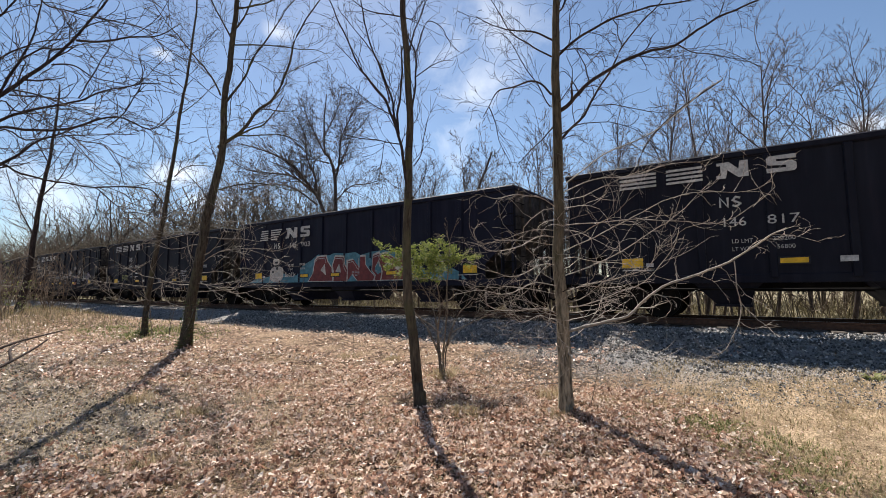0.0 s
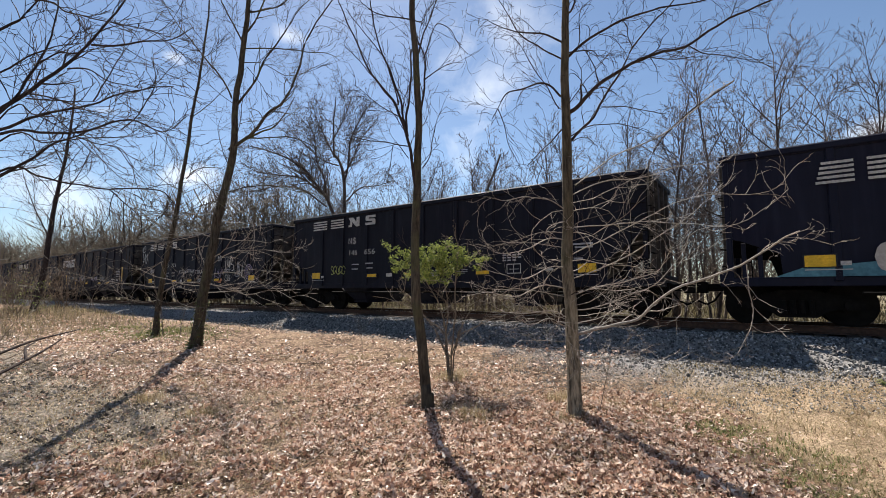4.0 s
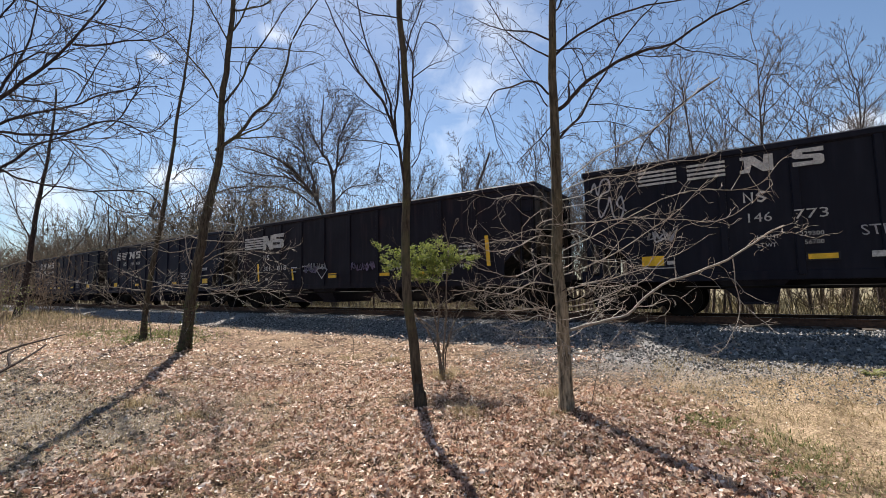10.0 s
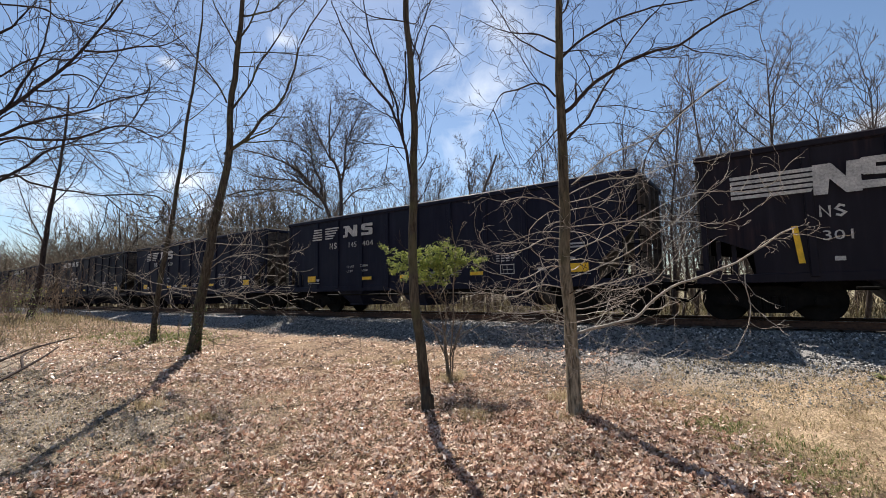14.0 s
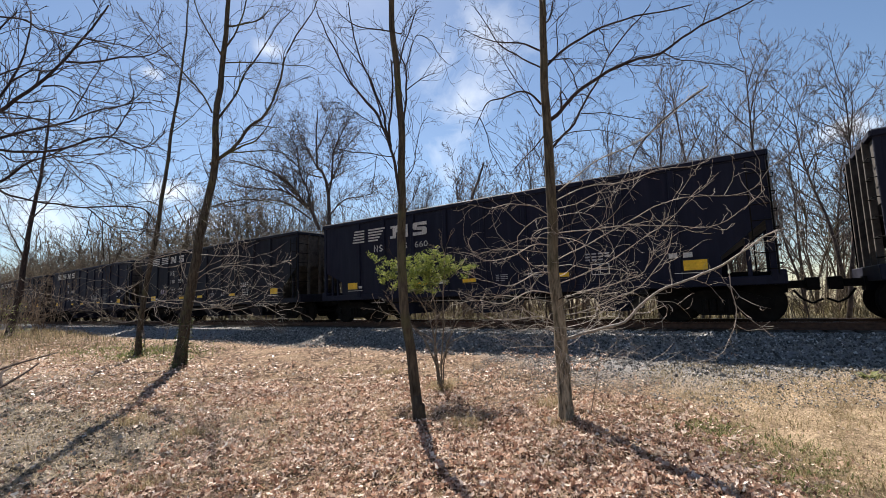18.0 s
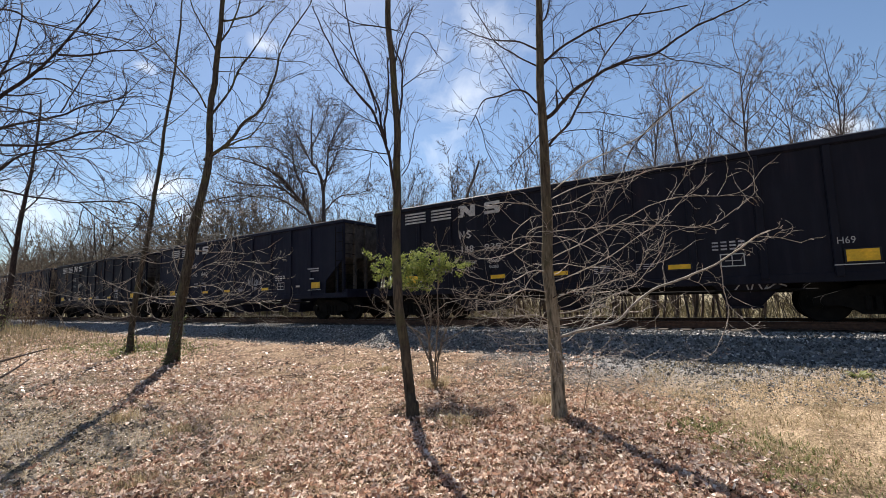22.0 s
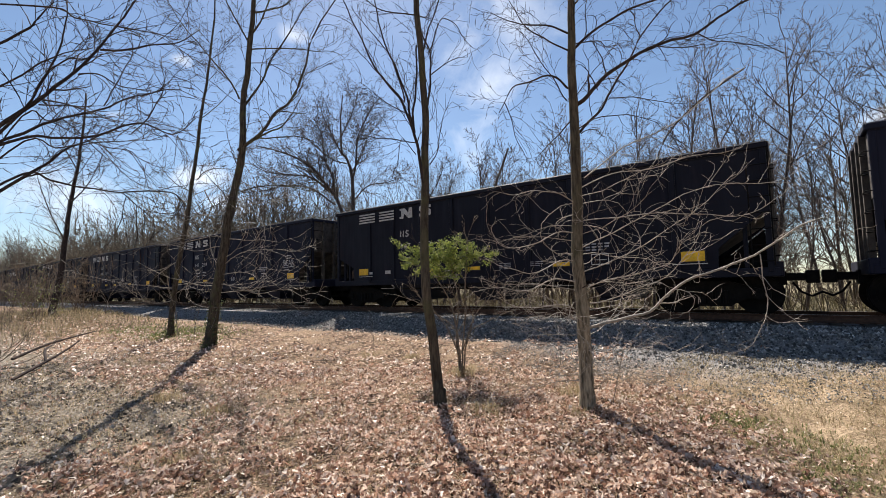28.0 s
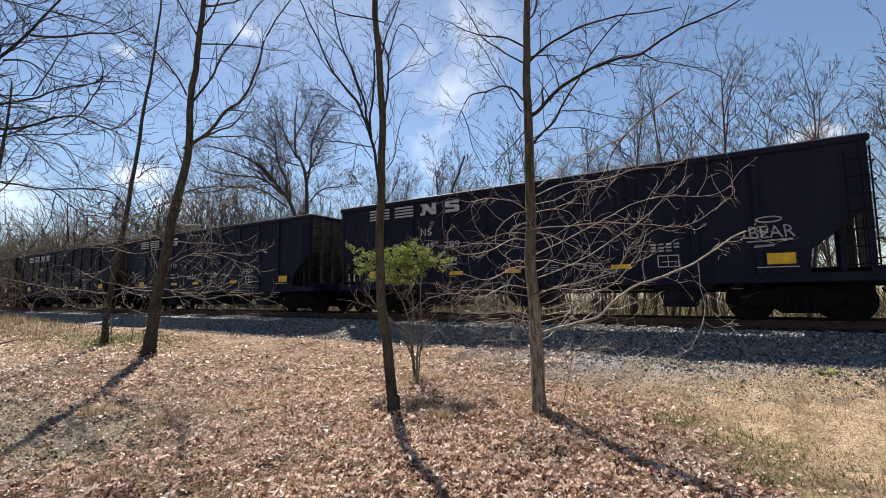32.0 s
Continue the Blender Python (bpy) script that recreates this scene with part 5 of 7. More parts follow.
TWIN_LIMBS = [
    ('trunk', [(-3.81, 4.9, -0.04), (-3.85, 4.87, 0.47), (-3.9, 4.84, 0.99), (-3.95, 4.8, 1.68), (-3.96, 4.8, 2.31), (-3.95, 4.8, 2.86), (-3.94, 4.81, 3.43), (-3.92, 4.82, 4.08), (-3.98, 4.78, 5), (-4.01, 4.76, 5.78), (-4.02, 4.75, 6.65)], 0.1, 0.05),
    ('limb', [(-3.91, 4.83, 2.82), (-3.97, 4.76, 3.17), (-3.99, 4.72, 3.52), (-4.04, 4.66, 3.79), (-4.13, 4.57, 4.18), (-4.31, 4.42, 4.48), (-4.44, 4.3, 4.75), (-4.55, 4.19, 5.09), (-4.67, 4.08, 5.43), (-4.75, 4, 5.74)], 0.042, 0.012),
    ('limb', [(-4.07, 4.72, 3.78), (-4.12, 4.72, 4.04), (-4.21, 4.7, 4.43), (-4.37, 4.63, 4.88), (-4.52, 4.57, 5.29), (-4.62, 4.54, 5.76), (-4.68, 4.53, 6.14)], 0.03, 0.012),
    ('limb', [(-4.08, 4.71, 3.83), (-4.08, 4.75, 4.16), (-4.07, 4.8, 4.6), (-4.09, 4.83, 5.13)], 0.03, 0.018),
    ('limb', [(-4.14, 4.67, 4.08), (-4.18, 4.55, 4.29), (-4.36, 4.33, 4.59), (-4.47, 4.17, 4.8), (-4.57, 4, 4.93)], 0.016, 0.005),
    ('limb', [(-4.17, 4.65, 4.23), (-4.18, 4.55, 4.54), (-4.29, 4.38, 4.96), (-4.43, 4.19, 5.21), (-4.57, 4, 5.5)], 0.018, 0.006),
    ('limb', [(-3.9, 4.84, 4.15), (-3.88, 4.89, 4.62), (-3.92, 4.91, 4.98), (-4.03, 4.87, 5.31)], 0.026, 0.016),
    ('limb', [(-3.86, 4.87, 4.61), (-3.76, 5.06, 4.82), (-3.65, 5.26, 4.96), (-3.58, 5.43, 5.02)], 0.015, 0.005),
    ('limb', [(-3.88, 4.85, 4.95), (-3.82, 4.97, 5.31), (-3.79, 5.06, 5.53), (-3.68, 5.21, 5.48), (-3.61, 5.33, 5.3), (-3.51, 5.48, 5.14)], 0.017, 0.005),
    ('limb', [(-3.96, 4.8, 4.95), (-3.92, 4.87, 5.27), (-3.85, 4.95, 5.56), (-3.77, 5.05, 5.92)], 0.022, 0.01),
    ('limb', [(-4.01, 4.76, 5.52), (-4.15, 4.57, 5.51), (-4.33, 4.36, 5.53), (-4.4, 4.21, 5.59), (-4.5, 4.05, 5.71)], 0.018, 0.006),
    ('limb', [(-4.01, 4.76, 5.52), (-3.95, 4.88, 5.53), (-3.91, 5, 5.76), (-3.79, 5.16, 6.03)], 0.016, 0.006),
    ('limb', [(-4.1, 4.7, 4.03), (-4.26, 4.46, 4.15), (-4.39, 4.25, 4.28), (-4.47, 4.07, 4.4)], 0.013, 0.004),
    ('limb', [(-4.06, 4.73, 3.64), (-4.26, 4.46, 3.66), (-4.48, 4.19, 3.68), (-4.56, 4.01, 3.73)], 0.012, 0.004),
    ('limb', [(-3.89, 4.85, 3.32), (-3.82, 4.98, 3.55), (-3.85, 5.05, 3.82), (-3.84, 5.15, 4.13), (-3.77, 5.3, 4.34)], 0.014, 0.005),
    ('limb', [(-4.05, 4.74, 3.45), (-4.13, 4.55, 3.66), (-4.12, 4.44, 3.27), (-4.07, 4.35, 3.02)], 0.009, 0.004),
]
MAPLE_LIMBS = [
    ('trunk', [(-2.12, 5.78, -0.05), (-2.12, 5.78, 0.36), (-2.12, 5.78, 0.93), (-2.15, 5.76, 1.52), (-2.15, 5.76, 2.42), (-2.13, 5.77, 3.19), (-2.13, 5.77, 4.05), (-2.13, 5.77, 4.86), (-2.1, 5.79, 5.6), (-2.08, 5.81, 6.61)], 0.13, 0.055),
    ('limb', [(-2.14, 5.77, 3.97), (-1.96, 5.84, 4.1), (-1.72, 5.95, 4.36), (-1.45, 6.09, 4.55), (-1.22, 6.2, 4.68), (-0.74, 6.48, 4.82), (-0.26, 6.76, 5.16), (0.11, 6.97, 5.33), (0.46, 7.16, 5.53)], 0.05, 0.015),
    ('limb', [(-2.16, 5.75, 3.3), (-2.07, 5.85, 3.62), (-1.84, 6.04, 3.96), (-1.7, 6.18, 4.31), (-1.51, 6.34, 4.68), (-1.4, 6.46, 5), (-1.1, 6.7, 5.45), (-0.88, 6.89, 5.78)], 0.034, 0.012),
    ('limb', [(-2.14, 5.77, 4.75), (-1.97, 5.84, 4.91), (-1.73, 5.97, 5.08), (-1.43, 6.14, 5.26), (-1.1, 6.33, 5.38), (-0.72, 6.56, 5.43), (-0.34, 6.78, 5.5)], 0.034, 0.012),
    ('limb', [(-2.18, 5.74, 4.23), (-2.29, 5.63, 4.36), (-2.42, 5.51, 4.4), (-2.59, 5.36, 4.3), (-2.75, 5.22, 4.23), (-2.83, 5.13, 4.01), (-2.87, 5.07, 3.87)], 0.026, 0.008),
    ('limb', [(-2.89, 5.24, 4.06), (-2.79, 5.27, 3.81), (-2.73, 5.27, 3.52), (-2.61, 5.31, 3.2)], 0.01, 0.004),
    ('limb', [(-2.17, 5.74, 5.01), (-2.37, 5.65, 5.15), (-2.63, 5.51, 5.2), (-2.86, 5.4, 5.29), (-3.08, 5.29, 5.44)], 0.024, 0.007),
    ('limb', [(-2.17, 5.74, 4.77), (-2.44, 5.59, 4.97), (-2.65, 5.47, 5.18), (-2.8, 5.39, 5.5), (-2.94, 5.33, 5.77)], 0.02, 0.007),
    ('limb', [(-2.2, 5.72, 4.05), (-2.32, 5.56, 4.34), (-2.47, 5.37, 4.67), (-2.59, 5.21, 4.96)], 0.015, 0.005),
    ('limb', [(-2.17, 5.74, 3.79), (-2.3, 5.57, 3.55), (-2.38, 5.43, 3.4), (-2.48, 5.28, 3.2)], 0.018, 0.006),
    ('limb', [(-2.15, 5.76, 4.85), (-1.96, 5.83, 4.86), (-1.79, 5.89, 4.82), (-1.7, 5.89, 4.71), (-1.61, 5.89, 4.73)], 0.017, 0.005),
    ('limb', [(-1.73, 6.06, 4.08), (-1.48, 6.27, 4.09), (-1.21, 6.5, 4.03), (-0.83, 6.8, 4.01)], 0.013, 0.005),
    ('limb', [(-2.09, 5.8, 3.65), (-1.81, 5.92, 3.8), (-1.42, 6.11, 3.77), (-1.11, 6.24, 3.6)], 0.015, 0.005),
    ('limb', [(-2.05, 5.83, 2.99), (-1.59, 5.98, 3.34), (-1.1, 6.15, 3.53), (-0.73, 6.24, 3.79), (-0.51, 6.23, 3.95), (-0.23, 6.25, 4.1)], 0.015, 0.009),
    ('limb', [(-1.25, 6.39, 4.78), (-0.94, 6.61, 4.75), (-0.75, 6.74, 4.78)], 0.011, 0.004),
    ('limb', [(-0.76, 6.73, 4.94), (-0.59, 6.85, 4.84), (-0.3, 7.05, 4.78), (0.07, 7.31, 4.71)], 0.016, 0.005),
    ('limb', [(-1.37, 6.31, 4.92), (-1.42, 6.27, 5.16), (-1.42, 6.27, 5.54)], 0.01, 0.004),
    ('limb', [(-0.27, 7.07, 5.33), (-0.2, 7.12, 5.51), (-0.15, 7.16, 5.67)], 0.012, 0.006),
    ('limb', [(-2.12, 5.78, 5.39), (-2.04, 5.89, 5.54), (-2, 5.99, 5.87)], 0.026, 0.012),
    ('limb', [(-2.11, 5.79, 1.02), (-1.9, 5.82, 1.09), (-1.66, 5.87, 1.15), (-1.37, 5.96, 1.24), (-1.05, 6.07, 1.55), (-0.69, 6.21, 1.72), (-0.28, 6.38, 1.89), (0.06, 6.51, 2.15), (0.31, 6.57, 2.29)], 0.036, 0.015),
    ('limb', [(-0.23, 6.43, 1.9), (-0.22, 6.41, 1.58), (-0.2, 6.4, 1.25), (-0.32, 6.3, 0.93), (-0.49, 6.15, 0.79), (-0.63, 6.03, 0.77)], 0.008, 0.004),
    ('limb', [(-2.1, 5.79, 0.75), (-1.81, 5.85, 0.73), (-1.57, 5.88, 0.8), (-1.31, 5.92, 0.87)], 0.013, 0.004),
    ('limb', [(-2.13, 5.77, 2.84), (-1.71, 5.91, 3.01), (-1.26, 6.07, 3.04), (-0.81, 6.22, 3.15), (-0.45, 6.31, 3.15), (-0.1, 6.4, 3.32)], 0.014, 0.004),
    ('limb', [(-2.14, 5.77, 2.42), (-1.67, 5.94, 2.44), (-1.22, 6.11, 2.47), (-0.79, 6.25, 2.42), (-0.38, 6.39, 2.38), (-0.03, 6.48, 2.53), (0.21, 6.49, 2.77)], 0.014, 0.004),
    ('limb', [(-2.15, 5.76, 2.04), (-1.74, 5.91, 2.25), (-1.28, 6.1, 2.5), (-0.84, 6.28, 2.73), (-0.42, 6.44, 2.78), (0.04, 6.63, 2.78), (0.31, 6.69, 3.07)], 0.014, 0.004),
    ('limb', [(-2.14, 5.76, 1.74), (-1.76, 5.92, 1.89), (-1.37, 6.09, 2.1), (-1.1, 6.16, 2.3), (-0.79, 6.27, 2.51), (-0.41, 6.43, 2.91)], 0.012, 0.004),
    ('limb', [(-2.15, 5.76, 1.52), (-1.82, 5.85, 1.63), (-1.43, 5.99, 1.73), (-1.1, 6.08, 1.87), (-0.99, 6.02, 2.14)], 0.012, 0.004),
    ('limb', [(-2.14, 5.77, 1.34), (-1.82, 5.85, 1.38), (-1.49, 5.95, 1.52), (-1.17, 6.04, 1.66), (-0.85, 6.13, 2.07), (-0.77, 6.05, 2.27)], 0.012, 0.004),
    ('limb', [(-2.15, 5.76, 2.65), (-2.28, 5.56, 2.77), (-2.49, 5.31, 2.81), (-2.69, 5.06, 2.75), (-2.88, 4.82, 2.77)], 0.012, 0.004),
    ('limb', [(-2.15, 5.76, 2.27), (-2.35, 5.51, 2.26), (-2.56, 5.26, 2.11), (-2.75, 5.01, 2.06), (-2.88, 4.82, 2.16)], 0.012, 0.004),
    ('limb', [(-2.15, 5.76, 1.89), (-2.33, 5.53, 1.89), (-2.53, 5.28, 1.74), (-2.76, 5.01, 1.81), (-2.94, 4.77, 1.92)], 0.012, 0.004),
    ('limb', [(-2.14, 5.76, 1.6), (-2.35, 5.48, 1.67), (-2.6, 5.17, 1.53), (-2.84, 4.86, 1.57), (-3.06, 4.57, 1.53)], 0.012, 0.004),
    ('limb', [(-2.14, 5.76, 1.23), (-2.31, 5.54, 1.34), (-2.54, 5.27, 1.31), (-2.76, 5.01, 1.35), (-2.86, 4.83, 1.53)], 0.012, 0.004),
    ('limb', [(-2.13, 5.77, 1.08), (-2.3, 5.51, 1.24), (-2.46, 5.26, 1.17), (-2.58, 5.03, 1.29)], 0.01, 0.004),
]
BOXELDER_LIMBS = [
    ('trunk', [(-9.75, 0.62, -0.1), (-9.65, 0.66, 1.2), (-9.5, 0.72, 2.4), (-9.4, 0.8, 3.8), (-9.4, 0.78, 5.4), (-9.3, 0.85, 7.2)], 0.17, 0.07),
    ('limb', [(-9.44, 0.71, 3.46), (-8.68, 1.38, 4.26), (-8.59, 1.59, 4.52), (-8.49, 1.8, 4.82), (-8.37, 2.02, 5.14), (-8.32, 2.2, 5.52), (-8.19, 2.43, 6.01), (-8.12, 2.61, 6.46)], 0.05, 0.02),
    ('limb', [(-9.44, 0.71, 3.46), (-8.62, 1.39, 3.92), (-8.42, 1.64, 4.11), (-8.2, 1.89, 4.22), (-7.98, 2.16, 4.34), (-7.75, 2.42, 4.54), (-7.5, 2.7, 4.66), (-7.28, 2.96, 4.74)], 0.036, 0.01),
    ('limb', [(-9.44, 0.71, 3.46), (-8.57, 1.39, 3.83), (-8.26, 1.68, 3.84), (-7.93, 1.97, 3.85), (-7.74, 2.18, 3.95), (-7.61, 2.33, 4.05), (-7.41, 2.54, 4.09), (-7.26, 2.71, 3.99), (-7.17, 2.85, 3.97), (-6.98, 3.05, 4.23)], 0.034, 0.009),
    ('limb', [(-9.37, 0.76, 2.6), (-8.63, 1.43, 3.28), (-8.54, 1.64, 3.51), (-8.45, 1.85, 3.75), (-8.3, 2.1, 3.92), (-8, 2.45, 4.2)], 0.04, 0.012),
    ('limb', [(-9.41, 0.73, 3.15), (-8.66, 1.38, 4.25), (-8.63, 1.53, 4.67), (-8.65, 1.64, 4.98), (-8.69, 1.73, 5.3), (-8.73, 1.82, 5.72), (-8.85, 1.86, 6.25)], 0.036, 0.014),
    ('limb', [(-8.33, 1.49, 4.29), (-8, 1.84, 4.29), (-7.77, 2.13, 4.32)], 0.018, 0.006),
    ('limb', [(-7.62, 1.99, 5.06), (-7.38, 2.28, 5.12), (-7.17, 2.55, 5.24), (-7.01, 2.78, 5.31), (-6.85, 3.02, 5.57)], 0.026, 0.008),
    ('limb', [(-9.3, 0.81, 5.86), (-8.29, 1.58, 5.78), (-8.08, 1.79, 5.64), (-7.8, 2.05, 5.56), (-7.52, 2.3, 5.49), (-7.23, 2.57, 5.43), (-7.04, 2.76, 5.34)], 0.022, 0.007),
    ('limb', [(-7.87, 1.82, 4.71), (-7.73, 2, 4.76), (-7.62, 2.17, 4.63), (-7.44, 2.39, 4.57), (-7.36, 2.54, 4.56)], 0.02, 0.006),
    ('limb', [(-9.55, 0.64, 4.85), (-8.69, 1.32, 5.42), (-8.6, 1.47, 5.67), (-8.49, 1.62, 5.97)], 0.034, 0.012),
    ('limb', [(-8.23, 1.56, 4.78), (-8.1, 1.73, 4.99), (-7.99, 1.89, 5.01), (-7.84, 2.08, 5.13)], 0.02, 0.006),
    ('limb', [(-7.79, 1.87, 3.83), (-8.22, 1.65, 4.19), (-8.4, 1.61, 4.39), (-8.52, 1.61, 4.84)], 0.014, 0.005),
    ('limb', [(-9.38, 0.75, 2.75), (-8.63, 1.43, 3.33), (-8.45, 1.69, 3.24), (-8.2, 2.01, 3.15), (-7.86, 2.39, 3.1), (-7.37, 2.87, 3.1), (-7.28, 3.08, 2.89)], 0.03, 0.01),
    ('limb', [(-9.4, 0.75, 2.91), (-8.61, 1.4, 3.79), (-8.31, 1.7, 3.71), (-7.96, 2.05, 3.79), (-7.58, 2.4, 3.83), (-7.27, 2.72, 3.87)], 0.022, 0.007),
    ('limb', [(-7.72, 1.92, 3.75), (-7.58, 2.14, 3.66), (-7.43, 2.36, 3.63), (-7.37, 2.53, 3.38)], 0.014, 0.005),
    ('limb', [(-9.21, 0.88, 2.98), (-8.59, 1.37, 4.15), (-8.39, 1.57, 4.12), (-8.05, 1.87, 3.89), (-7.77, 2.13, 3.82)], 0.02, 0.006),
    ('limb', [(-9.5, 0.67, 4.19), (-8.7, 1.36, 4.8), (-8.45, 1.65, 5.1), (-8.11, 2.01, 5.28)], 0.026, 0.008),
    ('limb', [(-7.55, 2.04, 4.23), (-7.5, 2.2, 4.69), (-7.47, 2.34, 5.12), (-7.62, 2.35, 5.48)], 0.016, 0.005),
    ('limb', [(-7.2, 2.28, 3.82), (-7.08, 2.49, 4.18), (-7.06, 2.62, 4.64), (-7.24, 2.62, 5.04)], 0.015, 0.005),
    ('limb', [(-7.29, 2.22, 2.99), (-7.24, 2.44, 2.78), (-7.24, 2.62, 2.64)], 0.014, 0.005),
]
LEANER_LIMBS = [
    ('trunk', [(-29.48, 6.21, 0.55), (-29.23, 6.39, 2.27), (-29.07, 6.5, 4.21), (-28.92, 6.61, 6.18), (-28.69, 6.76, 7.89), (-28.53, 6.88, 9.92), (-28.46, 6.93, 11.98)], 0.2, 0.05),
    ('limb', [(-29.07, 6.5, 4.21), (-29.86, 5.95, 5.9), (-30.43, 5.55, 7.62)], 0.06, 0.02),
    ('limb', [(-28.92, 6.61, 6.18), (-28.11, 7.17, 7.32), (-27.51, 7.59, 9.04)], 0.06, 0.02),
    ('limb', [(-28.69, 6.76, 7.89), (-29.38, 6.28, 9.34), (-29.64, 6.1, 10.51)], 0.05, 0.02),
]
SAPLING_LIMBS = [
    ('stem', [(-4.67, 6.62, -0.08), (-4.7, 6.6, 0.51), (-4.76, 6.55, 1.1), (-4.89, 6.47, 1.51), (-5.05, 6.35, 1.81), (-5.18, 6.26, 2.12)], 0.022, 0.008),
    ('stem', [(-4.66, 6.62, -0.08), (-4.63, 6.62, 0.51), (-4.57, 6.64, 1.11), (-4.54, 6.63, 1.7), (-4.5, 6.64, 2.31), (-4.53, 6.59, 2.59)], 0.022, 0.008),
    ('stem', [(-4.68, 6.61, -0.06), (-4.75, 6.6, 0.7), (-4.72, 6.64, 1.3), (-4.82, 6.6, 1.91), (-4.86, 6.61, 2.33)], 0.02, 0.008),
    ('stem', [(-4.64, 6.64, -0.06), (-4.56, 6.64, 0.61), (-4.38, 6.7, 1.11), (-4.15, 6.8, 1.4), (-4, 6.85, 1.7)], 0.018, 0.006),
    ('stem', [(-4.68, 6.61, 0.31), (-4.83, 6.48, 0.81), (-5.02, 6.31, 1.16), (-5.21, 6.15, 1.41), (-5.36, 6.01, 1.71)], 0.016, 0.005),
    ('stem', [(-4.65, 6.63, 0.41), (-4.5, 6.7, 0.81), (-4.15, 6.9, 1.01), (-3.81, 7.1, 1.18)], 0.014, 0.005),
    ('stem', [(-4.71, 6.59, 0.81), (-4.95, 6.3, 1.11), (-5.21, 6, 1.36), (-5.46, 5.7, 1.47)], 0.012, 0.004),
]

near_tree(ASH_LIMBS, 1, "bare slender tree with mossy grey-brown bark in leaf litter", BARK, BARK_DARK, 10, 2.0, 7, thin=0.0044, sunlit_below=4.2, boughs=12, bough_reach=2.6)
near_tree(THIN_LIMBS, 2, "thin bare tree leaning beside the gravel", BARK, BARK_DARK, 20, 2.0, 7, thin=0.005, sunlit_below=4.0, boughs=10, bough_reach=3.0)
near_tree(LEANER_LIMBS, 3, "leaning bare tree in dry grass", BARK_DARK, BARK_DARK, 22, 3.2, 8, thin=0.0055, boughs=4, bough_reach=3.0)
near_tree(TWIN_LIMBS, 4, "bare young tree with a twin stem in leaf litter", BARK, BARK_DARK, 7, 1.0, 8, thin=0.0025, limb_mat=BARK_DARK)
near_tree(MAPLE_LIMBS, 5, "bare tree with pale dead low branches in leaf litter", BARK_PALE, BARK_DARK, 8, 0.9, 11, thin=0.0024, lift=0.15, sunlit_below=3.25, limb_mat=BARK_DARK, boughs=32, bough_reach=1.45, low_mat=TWIG)
near_tree(BOXELDER_LIMBS, 6, "dark bare tree with long arching limbs", BARK_DARK, BARK_DARK, 10, 1.5, 6.5, thin=0.0044, slim=0.62, lift=0.1, fine=0.6)


def creeping_ivy(limbs, height, count, seed):
    """Small dark leaves clinging round the foot of a trunk."""
    rng = random.Random(seed)
    p0, p1 = Vector(limbs[0][1][0]), Vector(limbs[0][1][1])
    root = tagged(new("ivy"), "small dark ivy leaves clinging to the tree's foot", "ivy")
    root.location = p0
    verts, faces = [], []
    for _ in range(count):
        f = height * rng.random() ** 1.6
        a = rng.uniform(0, 6.28)
        q = (p1 - p0) * (f / (p1.z - p0.z)) + Vector((math.cos(a), math.sin(a), 0)) * (0.15 + abs(rng.gauss(0, 0.04)) + 0.12 * max(0, 0.3 - f))
        s = rng.uniform(0.018, 0.04)
        m = Euler((rng.uniform(-1.2, 1.2), rng.uniform(-1.2, 1.2), rng.uniform(0, 6.28))).to_matrix()
        i = len(verts)
        verts += [q + m @ Vector(v) * s for v in ((-1, 0, 0), (-0.2, 0.8, 0.1), (1, 0.1, 0), (-0.1, -0.8, 0.1))]
        faces += [(i, i + 1, i + 2), (i, i + 2, i + 3)]
    part_data("foliage", mesh_of("foliage", verts, faces, IVY), root)


creeping_ivy(ASH_LIMBS, 1.3, 420, 14)
creeping_ivy(THIN_LIMBS, 0.5, 120, 15)


